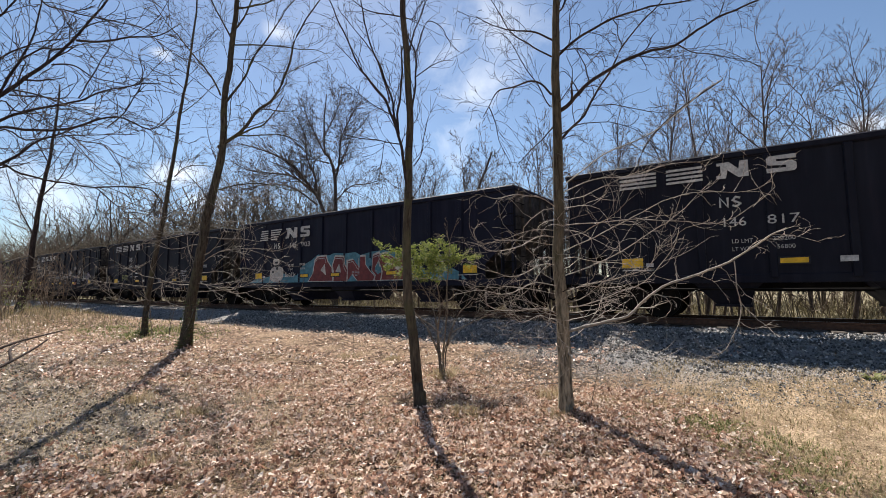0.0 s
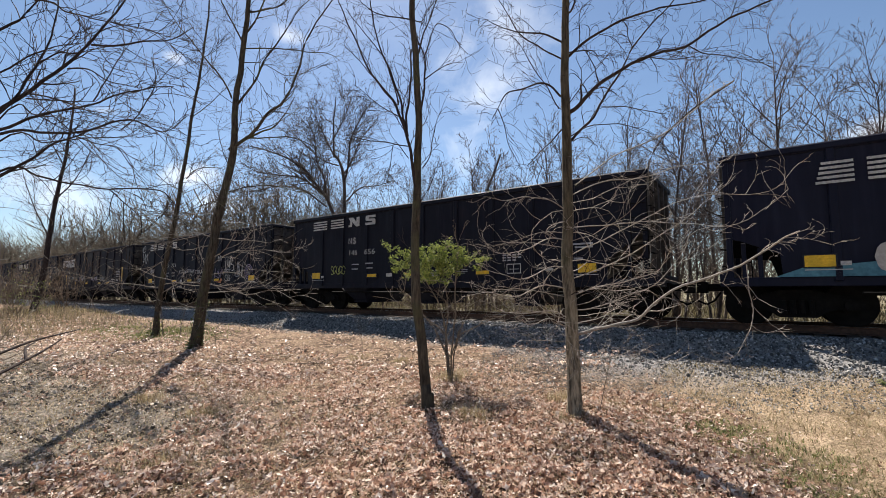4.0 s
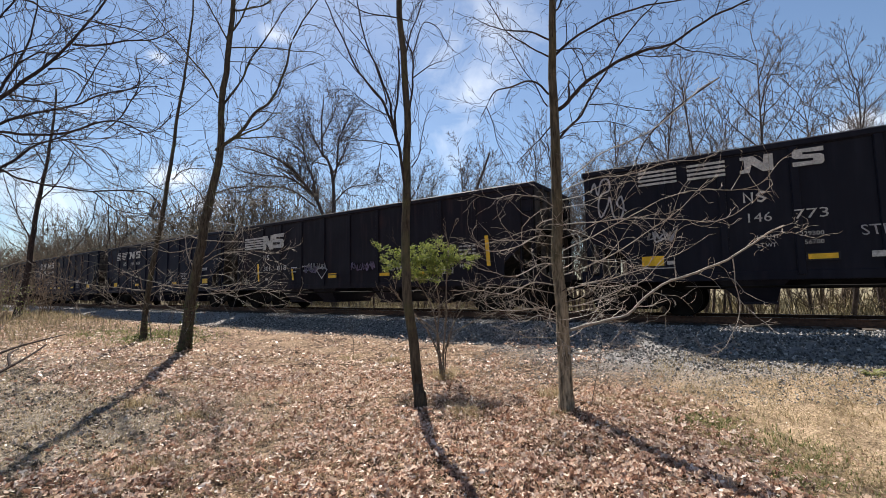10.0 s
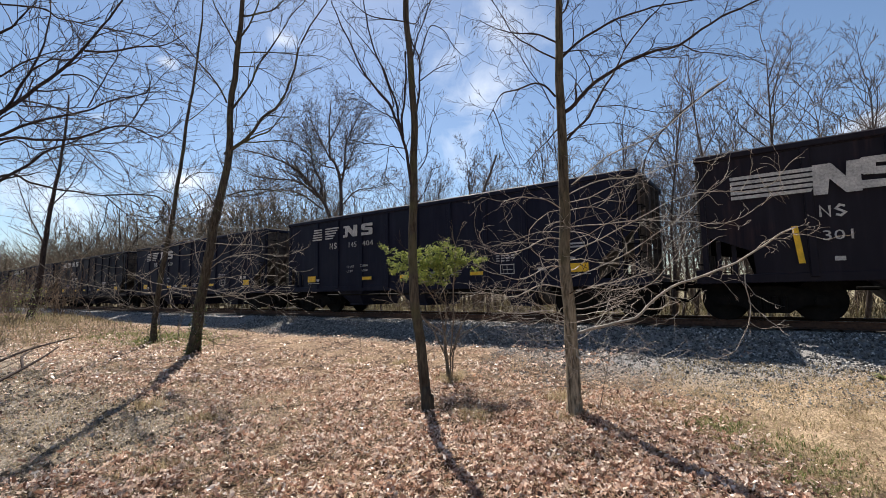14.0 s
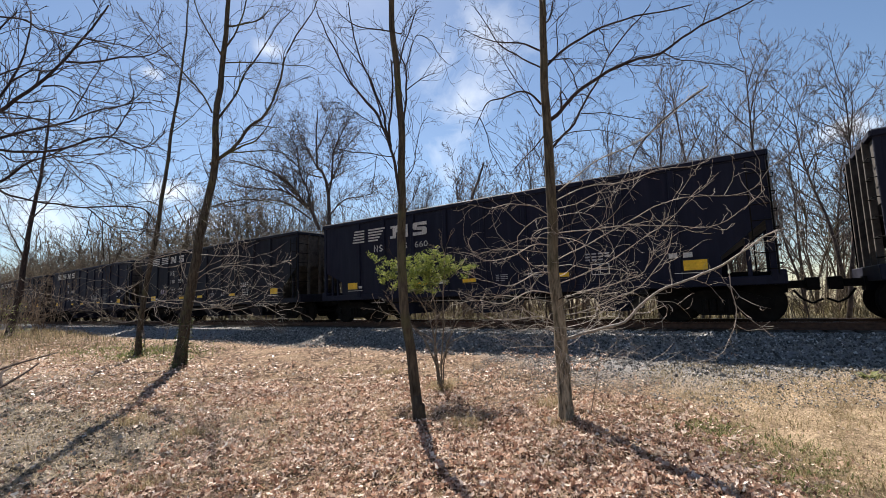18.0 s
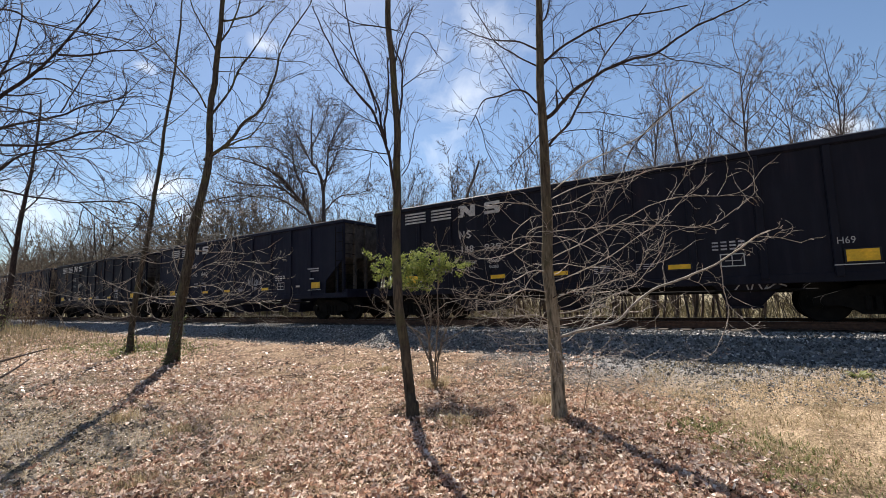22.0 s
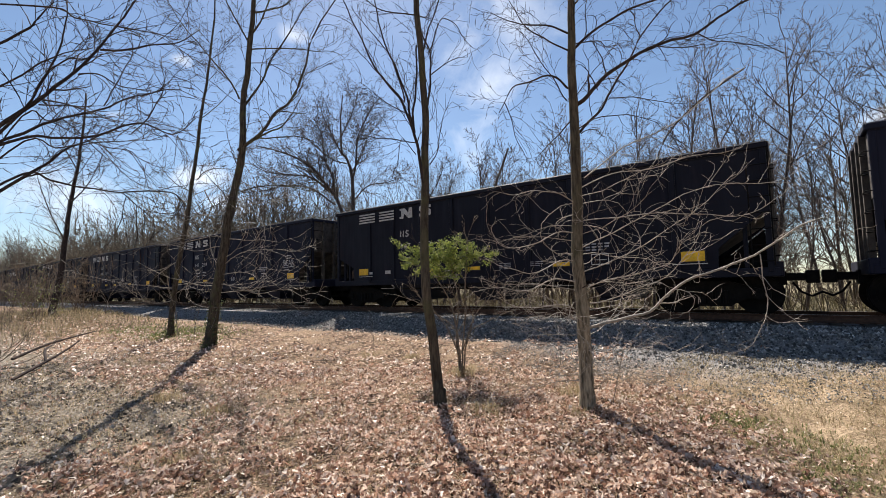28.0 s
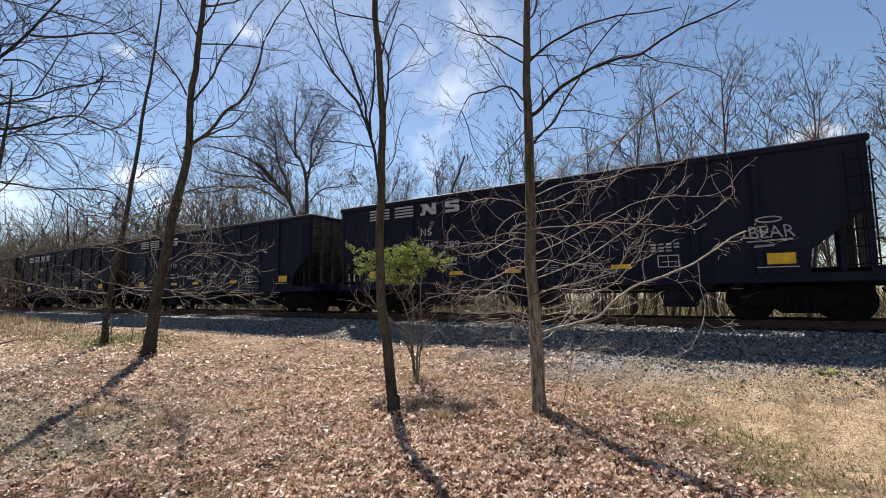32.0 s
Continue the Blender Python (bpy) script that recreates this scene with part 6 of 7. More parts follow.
def leaf_bush():
    bush = near_tree(SAPLING_LIMBS, 7, "small shrub with fresh yellow-green leaves and bare lower twigs", TWIG_TAN, TWIG_TAN, 0, 0.9, 9, "shrub", 2, "shrub", slim=0.8, thin=0.003)
    rng = random.Random(8)
    verts, faces = [], []
    foot = Vector(SAPLING_LIMBS[0][1][0])
    mid = Vector((-4.88, 6.44, 2.04)) - foot
    side = Vector((0.82, 0.57, 0))
    deep = Vector((-0.57, 0.82, 0))
    # lobes of foliage: across, up, their half sizes, and how many sprays of leaves each holds
    lobes = [(0.08, -0.1, 0.36, 0.28, 78), (-0.12, 0.14, 0.26, 0.17, 32), (-0.56, 0.1, 0.2, 0.17, 17), (-0.7, -0.02, 0.12, 0.1, 5), (0.42, 0.14, 0.22, 0.16, 18), (0.68, 0.04, 0.2, 0.14, 14), (0.26, 0.4, 0.15, 0.07, 5), (0.12, 0.3, 0.14, 0.1, 7), (-0.86, 0.34, 0.05, 0.12, 3), (0.9, 0.12, 0.1, 0.07, 4), (-0.3, -0.2, 0.2, 0.1, 6)]
    for la, lc, ra, rc, sprays in lobes:
        for _ in range(sprays):
            turn, out = rng.uniform(0, 6.28), math.sqrt(rng.random())
            a, c, b = la + math.cos(turn) * out * ra, lc + math.sin(turn) * out * rc, rng.gauss(0, 0.3 * (0.4 + ra))
            run = (side * rng.uniform(-1, 1) + deep * rng.uniform(-1, 1) + Vector((0, 0, rng.uniform(0.0, 0.6)))).normalized() * rng.uniform(0.08, 0.2)
            for _ in range(rng.randrange(24, 52)):
                f = rng.random()
                q = mid + side * a + deep * b + Vector((0, 0, c)) + run * f + Vector((rng.gauss(0, 0.026), rng.gauss(0, 0.026), rng.gauss(0, 0.022)))
                ln, wd = rng.uniform(0.02, 0.046), rng.uniform(0.009, 0.018)
                m = Euler((rng.uniform(-1.0, 1.0), rng.uniform(-1.0, 1.0), rng.uniform(0, 6.28))).to_matrix()
                i = len(verts)
                verts += [q + m @ Vector(v) for v in ((0, 0, 0), (ln * 0.5, wd, 0.006), (ln, 0, 0), (ln * 0.5, -wd, 0.006))]
                faces += [(i, i + 1, i + 2), (i, i + 2, i + 3)]
    part_data("foliage", mesh_of("foliage", verts, faces, LEAF), bush, "fresh yellow-green leaves")


leaf_bush()


# ---- woods beyond the track ----
def wood_tree(seed, height, spread, forks, low=0.16, upright=0.5, mat=None, kids=(3, 3, 4), thin=0.009):
    """A bare woodland tree, seen from afar."""
    rng = random.Random(seed)
    mat = mat or BARK_FAR
    root = tagged(new("tree"), "bare grey-brown woodland tree beyond the track or behind the camera", "bare tree", "bare trees beyond the track")
    w, c = Wood(), Wood()
    r0 = height * 0.0065 + 0.02
    p, d = Vector((0, 0, -0.3)), Vector((rng.uniform(-0.1, 0.1), rng.uniform(-0.1, 0.1), 1)).normalized()
    pts = [p]
    for i in range(9):
        d = (turned(rng, d, rng.uniform(0, 0.17)) + Vector((0, 0, 0.12))).normalized()
        p = p + d * (height * 0.85 / 9)
        pts.append(p)
    w.tube(pts, r0, 0.012, 7)
    for k in range(4):
        shoot(c, rng, pts[-1 - k], turned(rng, Vector((0, 0, 1)), rng.uniform(0.1, 0.5)), height * 0.17, 0.02 + 0.006 * k, 3, 0.6, 0.3, kids, 0.25, thin, True)
    for k in range(forks):
        f = low + (0.98 - low) * (k + rng.random()) / forks
        i = min(int(f * 9), 8)
        q = pts[i].lerp(pts[i + 1], f * 9 - i)
        dd = turned(rng, Vector((0, 0, 1)), rng.uniform(0.4, 1.05))
        shoot(c, rng, q, dd, height * spread * rng.uniform(0.6, 1.1) * (1.15 - 0.7 * f), r0 * 0.42 * (1.1 - 0.7 * f), 3, upright, 0.3, kids, 0.25, thin, True)
    part_data("trunk", w.mesh("trunk", mat), root)
    part_data("crown", c.mesh("crown", mat), root, "bare twiggy crown")
    return root


def thicket(seed, height, mat):
    """A many-stemmed bare shrub."""
    rng = random.Random(seed)
    root = tagged(new("shrub"), "bare many-stemmed brush at the edge of the woods", "shrub", "brush beyond the track")
    for k in range(7):
        w = Wood()
        a = rng.uniform(0, 6.28)
        shoot(w, rng, Vector((math.cos(a) * 0.3, math.sin(a) * 0.3, -0.1)), Vector((math.cos(a) * rng.uniform(0.1, 0.7), math.sin(a) * rng.uniform(0.1, 0.7), 1)).normalized(), height * rng.uniform(0.6, 1.1), 0.022, 3, 0.3, 0.3, (3, 3, 3), 0.3, 0.0085, True)
        part_data("stem", w.mesh("stem", mat), root)
    return root


def plant(kinds, spots, rng):
    used = set()
    for x, y, k, s in spots:
        m = pose(x, y, ground_z(x, y) - 0.1, 0, 0, rng.uniform(0, 360)) @ Matrix.Scale(s, 4)
        if k in used:
            copy_thing(kinds[k], m)
        else:
            used.add(k)
            kinds[k].matrix_basis = m


def spot(px_az, y):
    """x at the depth y for an azimuth in degrees from +y."""
    return y * math.tan(radians(px_az))


def plant_woods():
    rng = random.Random(21)
    fine, rough = dict(kids=(4, 4, 5), thin=0.006), dict(kids=(3, 3, 3), thin=0.011)
    kinds = [wood_tree(30, 17, 0.44, 17, 0.3, 0.3, **fine)]
    kinds += [wood_tree(31 + k, h, sp, n, lo, up, **fine) for k, (h, sp, n, lo, up) in enumerate(((12, 0.32, 16, 0.28, 0.5), (13, 0.24, 18, 0.3, 0.9), (11, 0.36, 16, 0.25, 0.5), (14, 0.36, 17, 0.3, 0.35), (12, 0.22, 18, 0.3, 1.0)))]
    kinds += [wood_tree(41 + k, h, sp, n, lo, up, **rough) for k, (h, sp, n, lo, up) in enumerate(((12, 0.32, 13, 0.28, 0.5), (13, 0.24, 13, 0.3, 0.9), (11, 0.36, 13, 0.25, 0.5), (14, 0.36, 13, 0.3, 0.35), (12, 0.22, 13, 0.3, 1.0)))]
    # those that stand out: azimuth, depth, kind, size
    spots = [(spot(-52, 29), 29, 0, 0.9), (spot(-0.5, 20.5), 20.5, 4, 0.9), (spot(7, 22), 22, 1, 0.9), (spot(-5, 21), 21, 1, 0.85), (spot(-9, 20), 20, 2, 0.8), (spot(-13, 22), 22, 5, 0.88), (spot(-17, 21), 21, 2, 0.78), (spot(-21, 23), 23, 5, 0.78), (spot(-32, 24), 24, 2, 0.9), (spot(-37, 25), 25, 1, 1.02), (spot(-40, 26), 26, 5, 1.0), (spot(-27, 25), 25, 5, 0.78), (spot(-35, 23), 23, 3, 0.9), (spot(-30, 26), 26, 3, 0.85)]
    for k in range(22):
        y = rng.uniform(20, 26)
        spots.append((spot(-62 + 76 * (k + rng.random()) / 22, y), y, rng.choice((1, 2, 3, 5)), y / 22 * rng.uniform(0.62, 0.85)))
    for k in range(11):          # rounded crowns that fill the wood's edge
        y = rng.uniform(19.5, 24)
        spots.append((spot(-31 + 31 * (k + rng.random()) / 11, y), y, rng.choice((1, 3, 4)), y / 22 * rng.uniform(0.6, 0.78)))
    for k in range(12):          # low bushy growth along the far ditch
        y = rng.uniform(19.5, 23)
        spots.append((spot(-25 + 25 * (k + rng.random()) / 12, y), y, rng.choice((1, 3)), rng.uniform(0.5, 0.66)))
    for k in range(46):
        y = rng.uniform(27, 42)
        spots.append((spot(-69 + 88 * (k + rng.random()) / 44, y), y, rng.choice((6, 7, 8, 9, 10)), rng.uniform(0.95, 1.2)))
    for k in range(38):
        y = rng.uniform(17, 44)
        spots.append((-42 - 130 * (k + rng.random()) / 38, y, rng.choice((6, 7, 8, 9, 10)), rng.uniform(0.9, 1.35)))
    for k in range(3):         # on the camera's side, unseen behind it, added to cut sky light
        spots.append((-22 + 44 * (k + rng.random()) / 3, rng.uniform(-22, -7), rng.choice((6, 8, 9)), rng.uniform(0.8, 1.1)))
    plant(kinds, spots, rng)
    brush = [thicket(50, 3.2, BARK_FAR), thicket(51, 2.4, RUST_BROWN), thicket(52, 4.2, RUST_BROWN)]
    spots = []
    for k in range(32):
        y = rng.uniform(17.6, 24)
        spots.append((spot(-74 + 90 * (k + rng.random()) / 32, y), y, rng.randrange(3), rng.uniform(0.6, 1.2)))
    for k in range(22):
        spots.append((-38 - 40 * rng.random() ** 1.3, rng.uniform(7.2, 10.6), rng.randrange(3), rng.uniform(0.8, 1.25)))
    for x, y, k, s in ((-26, 4.6, 1, 0.6), (-24, 3.6, 0, 0.5), (-29, 6.8, 1, 0.7), (-34, 7.5, 2, 0.6), (-21.5, 2.8, 1, 0.45), (-38, 8, 2, 0.7), (-45, 8.4, 1, 0.9), (-33, 5, 0, 0.6)):
        spots.append((x, y, k, s))
    plant(brush, spots, rng)


plant_woods()
SPREADING_LIMBS = [
    ('trunk', [(-29.22, 25.93, 0.25), (-29.22, 25.93, 7.3), (-29.28, 25.89, 8.26), (-29.37, 25.82, 11.14), (-29.77, 25.55, 12.85), (-30.1, 25.31, 13.59), (-30.16, 25.27, 16.54), (-30.06, 25.34, 18.53)], 0.2, 0.03),
    ('limb', [(-29.37, 25.82, 10.66), (-28.89, 25.86, 12.27), (-28.59, 25.76, 14.36), (-27.91, 25.93, 15.7), (-27.24, 26.1, 16.78)], 0.1, 0.03),
    ('limb', [(-29.37, 25.82, 11.62), (-29.03, 26.47, 12.91), (-28.68, 27.12, 14.97), (-28.11, 27.93, 16.31)], 0.07, 0.02),
    ('limb', [(-29.96, 25.41, 7.8), (-30.35, 24.83, 9.44), (-30.93, 24.12, 10.6), (-31.3, 23.55, 11.51), (-32.45, 22.45, 12.68), (-33.88, 21.14, 13.38), (-34.91, 20.12, 13.7)], 0.16, 0.03),
    ('limb', [(-30.55, 25, 9.25), (-30.75, 24.86, 11.19), (-31.35, 24.44, 12.91), (-31.55, 24.3, 14.87), (-32.15, 23.88, 16.63)], 0.1, 0.03),
    ('limb', [(-30.75, 24.86, 9.74), (-32.12, 23.6, 11.18), (-33.47, 22.34, 11.41), (-34.81, 21.1, 11.64), (-35.75, 20.13, 12.33)], 0.09, 0.025),
    ('limb', [(-30.55, 25, 8.77), (-32.11, 23.6, 10.22), (-33.66, 22.21, 10.46), (-34.98, 20.98, 9.97), (-36.3, 19.75, 9.85)], 0.08, 0.025),
    ('limb', [(-30.06, 25.34, 13.1), (-31.02, 25.07, 14.96), (-31.9, 24.86, 16.61), (-32.59, 24.79, 18.28)], 0.07, 0.02),
    ('limb', [(-30.12, 25.3, 14.82), (-29.82, 25.91, 16.4), (-29.68, 26.42, 17.77), (-29.73, 26.8, 19.18)], 0.06, 0.02),
    ('limb', [(-29.77, 25.55, 12.36), (-31.22, 24.94, 12.99), (-32.91, 24.16, 14.64), (-34.23, 23.65, 16.06)], 0.06, 0.02),
    ('limb', [(-29.18, 25.96, 9.21), (-27.95, 26.41, 10.3), (-26.55, 26.98, 10.42), (-25.18, 27.54, 10.77)], 0.06, 0.02),
]
SNAG_LIMBS = [
    ('trunk', [(-15.45, 25.8, 0.2), (-15.45, 25.8, 5), (-15.23, 25.96, 8.08), (-14.84, 26.23, 9.44), (-14.45, 26.51, 10.81)], 0.14, 0.07),
]
near_tree(SPREADING_LIMBS, 11, "large bare spreading tree beyond the track", BARK_FAR, BARK_FAR, 24, 4.2, 12.5, stout=1.1, slim=1.05, thin=0.0095, level=3, lift=0.35)
BROKEN_LIMBS = [
    ('trunk', [(-4.3, 20.4, 0.2), (-4.25, 20.3, 3.0), (-4.1, 20.2, 5.6), (-3.7, 20.1, 7.4), (-2.36, 20.0, 8.69), (-0.74, 20.0, 9.6)], 0.06, 0.038),
]
near_tree(BROKEN_LIMBS, 13, "leaning bare tree with its top snapped off", BARK_FAR, BARK_FAR, 5, 0.9, 1, stout=0.8, category="dead tree", thin=0.006)
near_tree(SNAG_LIMBS, 12, "broken bare snag among the woods", BARK_FAR, BARK_FAR, 0, 1.0, 1, stout=0.9, category="dead tree")


def far_woods():
    """The wood's far edge: countless slender stems."""
    rng = random.Random(60)
    w = Wood()
    for k in range(680):
        x, y = -38 - 190 * rng.random() ** 1.4, 20 + 45 * rng.random() ** 1.3
        p = Vector((x, y, ground_z(x, y) - 0.2))
        h = rng.uniform(6, 13) * (1 + 0.003 * (y - 19))
        shoot(w, rng, p, Vector((rng.gauss(0, 0.08), rng.gauss(0, 0.08), 1)).normalized(), h, 0.07, 2, 0.2, 0.16, (3, 5), 0.2, 0.02, True, (0.3, 0.8))
    for k in range(430):            # dense brushy wood that closes the far end of the line
        x, y = -36 - 120 * rng.random() ** 1.3, 18.5 + 22 * rng.random()
        p = Vector((x, y, ground_z(x, y) - 0.2))
        shoot(w, rng, p, Vector((rng.gauss(0, 0.2), rng.gauss(0, 0.2), 1)).normalized(), rng.uniform(4.5, 9.5), 0.08, 2, 0.2, 0.3, (5, 6), 0.3, 0.034, True, (0.4, 0.95))
    for k in range(130):            # slender growth that closes the view between the cars
        x, y = rng.uniform(-34, 27), rng.uniform(29, 48)
        shoot(w, rng, Vector((x, y, ground_z(x, y) - 0.2)), Vector((rng.gauss(0, 0.12), rng.gauss(0, 0.12), 1)).normalized(), rng.uniform(4, 8), 0.06, 2, 0.2, 0.2, (4, 6), 0.25, 0.02, True, (0.3, 0.9))
    for k in range(420):            # low brush that closes the view beneath the cars
        x, y = rng.uniform(-48, 26), rng.uniform(24, 46)
        shoot(w, rng, Vector((x, y, ground_z(x, y) - 0.2)), Vector((rng.gauss(0, 0.3), rng.gauss(0, 0.3), 1)).normalized(), rng.uniform(1.4, 3.4), 0.026, 2, 0.1, 0.34, (4, 5), 0.3, 0.012, True, (0.4, 1.0))
    tagged(new("far_woods", w.mesh("far_woods", WOODS_TAN)), "dense bare woods along the far side of the track", "woods", kind="stuff")


far_woods()


# ---- litter, stones, grass ----
def in_view(rng, near, far, lean=1.1):
    """A random place on the ground ahead of the camera, denser close by."""
    y = near + (far - near) * rng.random() ** lean
    return rng.uniform(-4.6 * y - 2.5, 0.3 * y + 1.2), y


def leaf_cover(x, y):
    """How thickly the leaves lie at a place, 0 to 1."""
    beyond = x + 0.5 * (y - 4.6) + 0.9 * noise.noise((x, y, 3))
    c = 0.5 + 0.5 * math.exp(-((x + 1.7) / 2.2) ** 2 - ((y - 5.1) / 1.9) ** 2)
    c += 0.5 * noise.noise((x * 0.9, y * 0.9, 17)) + 0.5 * noise.noise((x * 2.7, y * 2.7, 23)) + 0.6 * noise.noise((x * 6.5, y * 6.5, 29))
    c *= 1 - 0.62 * smooth01(6.2, 7.4, y) * smooth01(-3.8, -5.6, x)
    c *= 1 - 0.78 * smooth01(3.4, 2.4, y) * smooth01(-4.4, -6.0, x)
    if beyond > -0.1:
        c *= max(0.06, 0.7 - 0.6 * (beyond + 0.1))
    for gx, gy, r in ((-0.65, 6.1, 0.42), (0.05, 5.7, 0.36), (0.2, 4.8, 0.36)):      # grass keeps them thin
        c *= 1 - 0.75 * math.exp(-((x - gx) ** 2 + (y - gy) ** 2) / (r * r))
    if y > 7.0 + 0.5 * noise.noise((x, y, 8)) + 2.2 * smooth01(-3.0, -5.5, x):
        c *= 0.25
    return c


def scatter_leaves():
    """Curled, lobed leaves close by, simpler folded ones farther off and behind the camera."""
    rng = random.Random(40)
    verts, faces = [], []
    along = (-1.0, -0.5, 0.0, 0.5, 1.0)

    def settle(x, y, s):
        m = Euler((rng.gauss(0, 0.55), rng.gauss(0, 0.55), rng.uniform(0, 6.28))).to_matrix()
        heap = 0.07 * max(0.0, noise.noise((x * 2.7, y * 2.7, 23))) + 0.075 * max(0.0, noise.noise((x * 6.5, y * 6.5, 29)))
        return m, Vector((x, y, ground_z(x, y) + rng.uniform(0.004, 0.035) + s * 0.42 + heap))

    def curled(x, y, s):
        m, c = settle(x, y, s)
        i = len(verts)
        curl, fold, slim = rng.gauss(0.45, 0.65), rng.gauss(0.55, 0.55), rng.uniform(0.45, 0.85)
        twist = rng.gauss(0, 0.4)
        for u, w in zip(along, (0.08, 0.62, 0.42, 0.8, 0.06)):
            w *= slim * rng.uniform(0.75, 1.25)
            lift = curl * u * u * 0.6 + rng.gauss(0, 0.06)
            for v in (-1, 0, 1):
                verts.append(c + m @ Vector((u * s + rng.gauss(0, 0.08) * s * abs(v), v * w * s, (lift + fold * abs(v) * w + twist * u * v * w) * s)))
        for a in range(4):
            for b in range(2):
                k = i + a * 3 + b
                faces.append((k, k + 1, k + 4, k + 3))

    def folded(x, y, s):
        m, c = settle(x, y, s)
        i = len(verts)
        fold, curl = rng.uniform(0.0, 0.9), rng.uniform(-0.2, 0.6)
        for a, b in ((-1, 0), (-0.2, 0.6), (1, 0.05), (0.1, -0.55)):
            verts.append(c + m @ Vector(((a + rng.uniform(-0.2, 0.2)) * s, (b + rng.uniform(-0.15, 0.15)) * s, (fold * abs(b) + curl * a * a * 0.5) * s)))
        faces.append((i, i + 1, i + 2))
        faces.append((i, i + 2, i + 3))

    fx, fy = -0.574, 0.819
    placed = 0
    while placed < 60000:
        d = 2.9 + 6.3 * rng.random() ** 1.15
        side = rng.uniform(-1.08, 1.08) * d
        x, y = fx * d + fy * side, fy * d - fx * side
        if leaf_cover(x, y) < rng.uniform(0.12, 0.9):
            placed += 0.2
            continue
        curled(x, y, rng.uniform(0.011, 0.027) if rng.random() < 0.86 else rng.uniform(0.027, 0.042))
        placed += 1
    for _ in range(52000):          # farther along the bank
        d = 8.4 + 12 * rng.random() ** 1.3
        side = rng.uniform(-1.05, 0.75) * d
        x, y = fx * d + fy * side, fy * d - fx * side
        if y < 10.2 and leaf_cover(x, y) + 0.5 * noise.noise((x * 1.6, y * 1.6, 33)) > rng.uniform(0.1, 0.9):
            folded(x, y, rng.uniform(0.022, 0.05))
    for _ in range(30000):          # round and behind the camera
        x, y = rng.gauss(-3.0, 4.5), rng.gauss(-0.5, 3.0)
        if fx * x + fy * y < 3.2 and leaf_cover(x, y) > rng.uniform(0.0, 0.9):
            folded(x, y, rng.uniform(0.016, 0.036))
    for _ in range(24000):          # crumbled bits between the leaves
        d = 3.0 + 8.0 * rng.random() ** 1.3
        side = rng.uniform(-1.05, 1.0) * d
        x, y = fx * d + fy * side, fy * d - fx * side
        if x + 0.5 * (y - 4.6) > 0.3 and rng.random() < 0.7 or y > 9:
            continue
        s = rng.uniform(0.006, 0.018)
        c = Vector((x, y, ground_z(x, y) + rng.uniform(0.002, 0.03)))
        m = Euler((rng.gauss(0, 0.7), rng.gauss(0, 0.7), rng.uniform(0, 6.28))).to_matrix()
        i = len(verts)
        verts += [c + m @ Vector((a * s, b * s, 0)) for a, b in ((-1, 0), (0, 0.7), (1, 0.1), (0.2, -0.6))]
        faces.append((i, i + 1, i + 2, i + 3))
    tagged(new("leaf_litter", mesh_of("leaf_litter", verts, faces, LITTER)), "curled dry brown leaves covering the ground", "leaves", kind="stuff")


scatter_leaves()


def scatter_clods():
    """Grey trodden soil in crumbs and clods."""
    rng = random.Random(48)
    verts, faces = [], []
    for _ in range(9000):
        x, y = rng.uniform(-14, -4.4), 0.9 + 2.6 * rng.random()
        if rng.random() > smooth01(-4.2, -6.0, x) * smooth01(3.6, 2.6, y) * (0.65 + noise.noise((x * 1.4, y * 1.4, 51))):
            continue
        s = rng.uniform(0.01, 0.028) if rng.random() < 0.8 else rng.uniform(0.028, 0.05)
        c = Vector((x, y, ground_z(x, y) + s * 0.2))
        i = len(verts)
        turn = rng.uniform(0, 6.28)
        for k in range(6):
            a, r = turn + k * 1.047, s * rng.uniform(0.7, 1.4)
            verts.append(c + Vector((math.cos(a) * r, math.sin(a) * r, -s * 0.4)))
        for k in range(3):
            a, r = turn + 0.5 + k * 2.094, s * rng.uniform(0.25, 0.6)
            verts.append(c + Vector((math.cos(a) * r, math.sin(a) * r, s * rng.uniform(0.2, 0.7))))
        faces.append((i + 6, i + 7, i + 8))
        for k in range(3):
            a, b, e, t, u = i + 2 * k, i + (2 * k + 1) % 6, i + (2 * k + 2) % 6, i + 6 + k, i + 6 + (k + 1) % 3
            faces.extend(((a, b, t), (b, e, u), (b, u, t)))
    tagged(new("soil_clods", mesh_of("soil_clods", verts, faces, CLOD)), "grey crumbled soil trodden between dead leaves", "soil", kind="stuff")


scatter_clods()


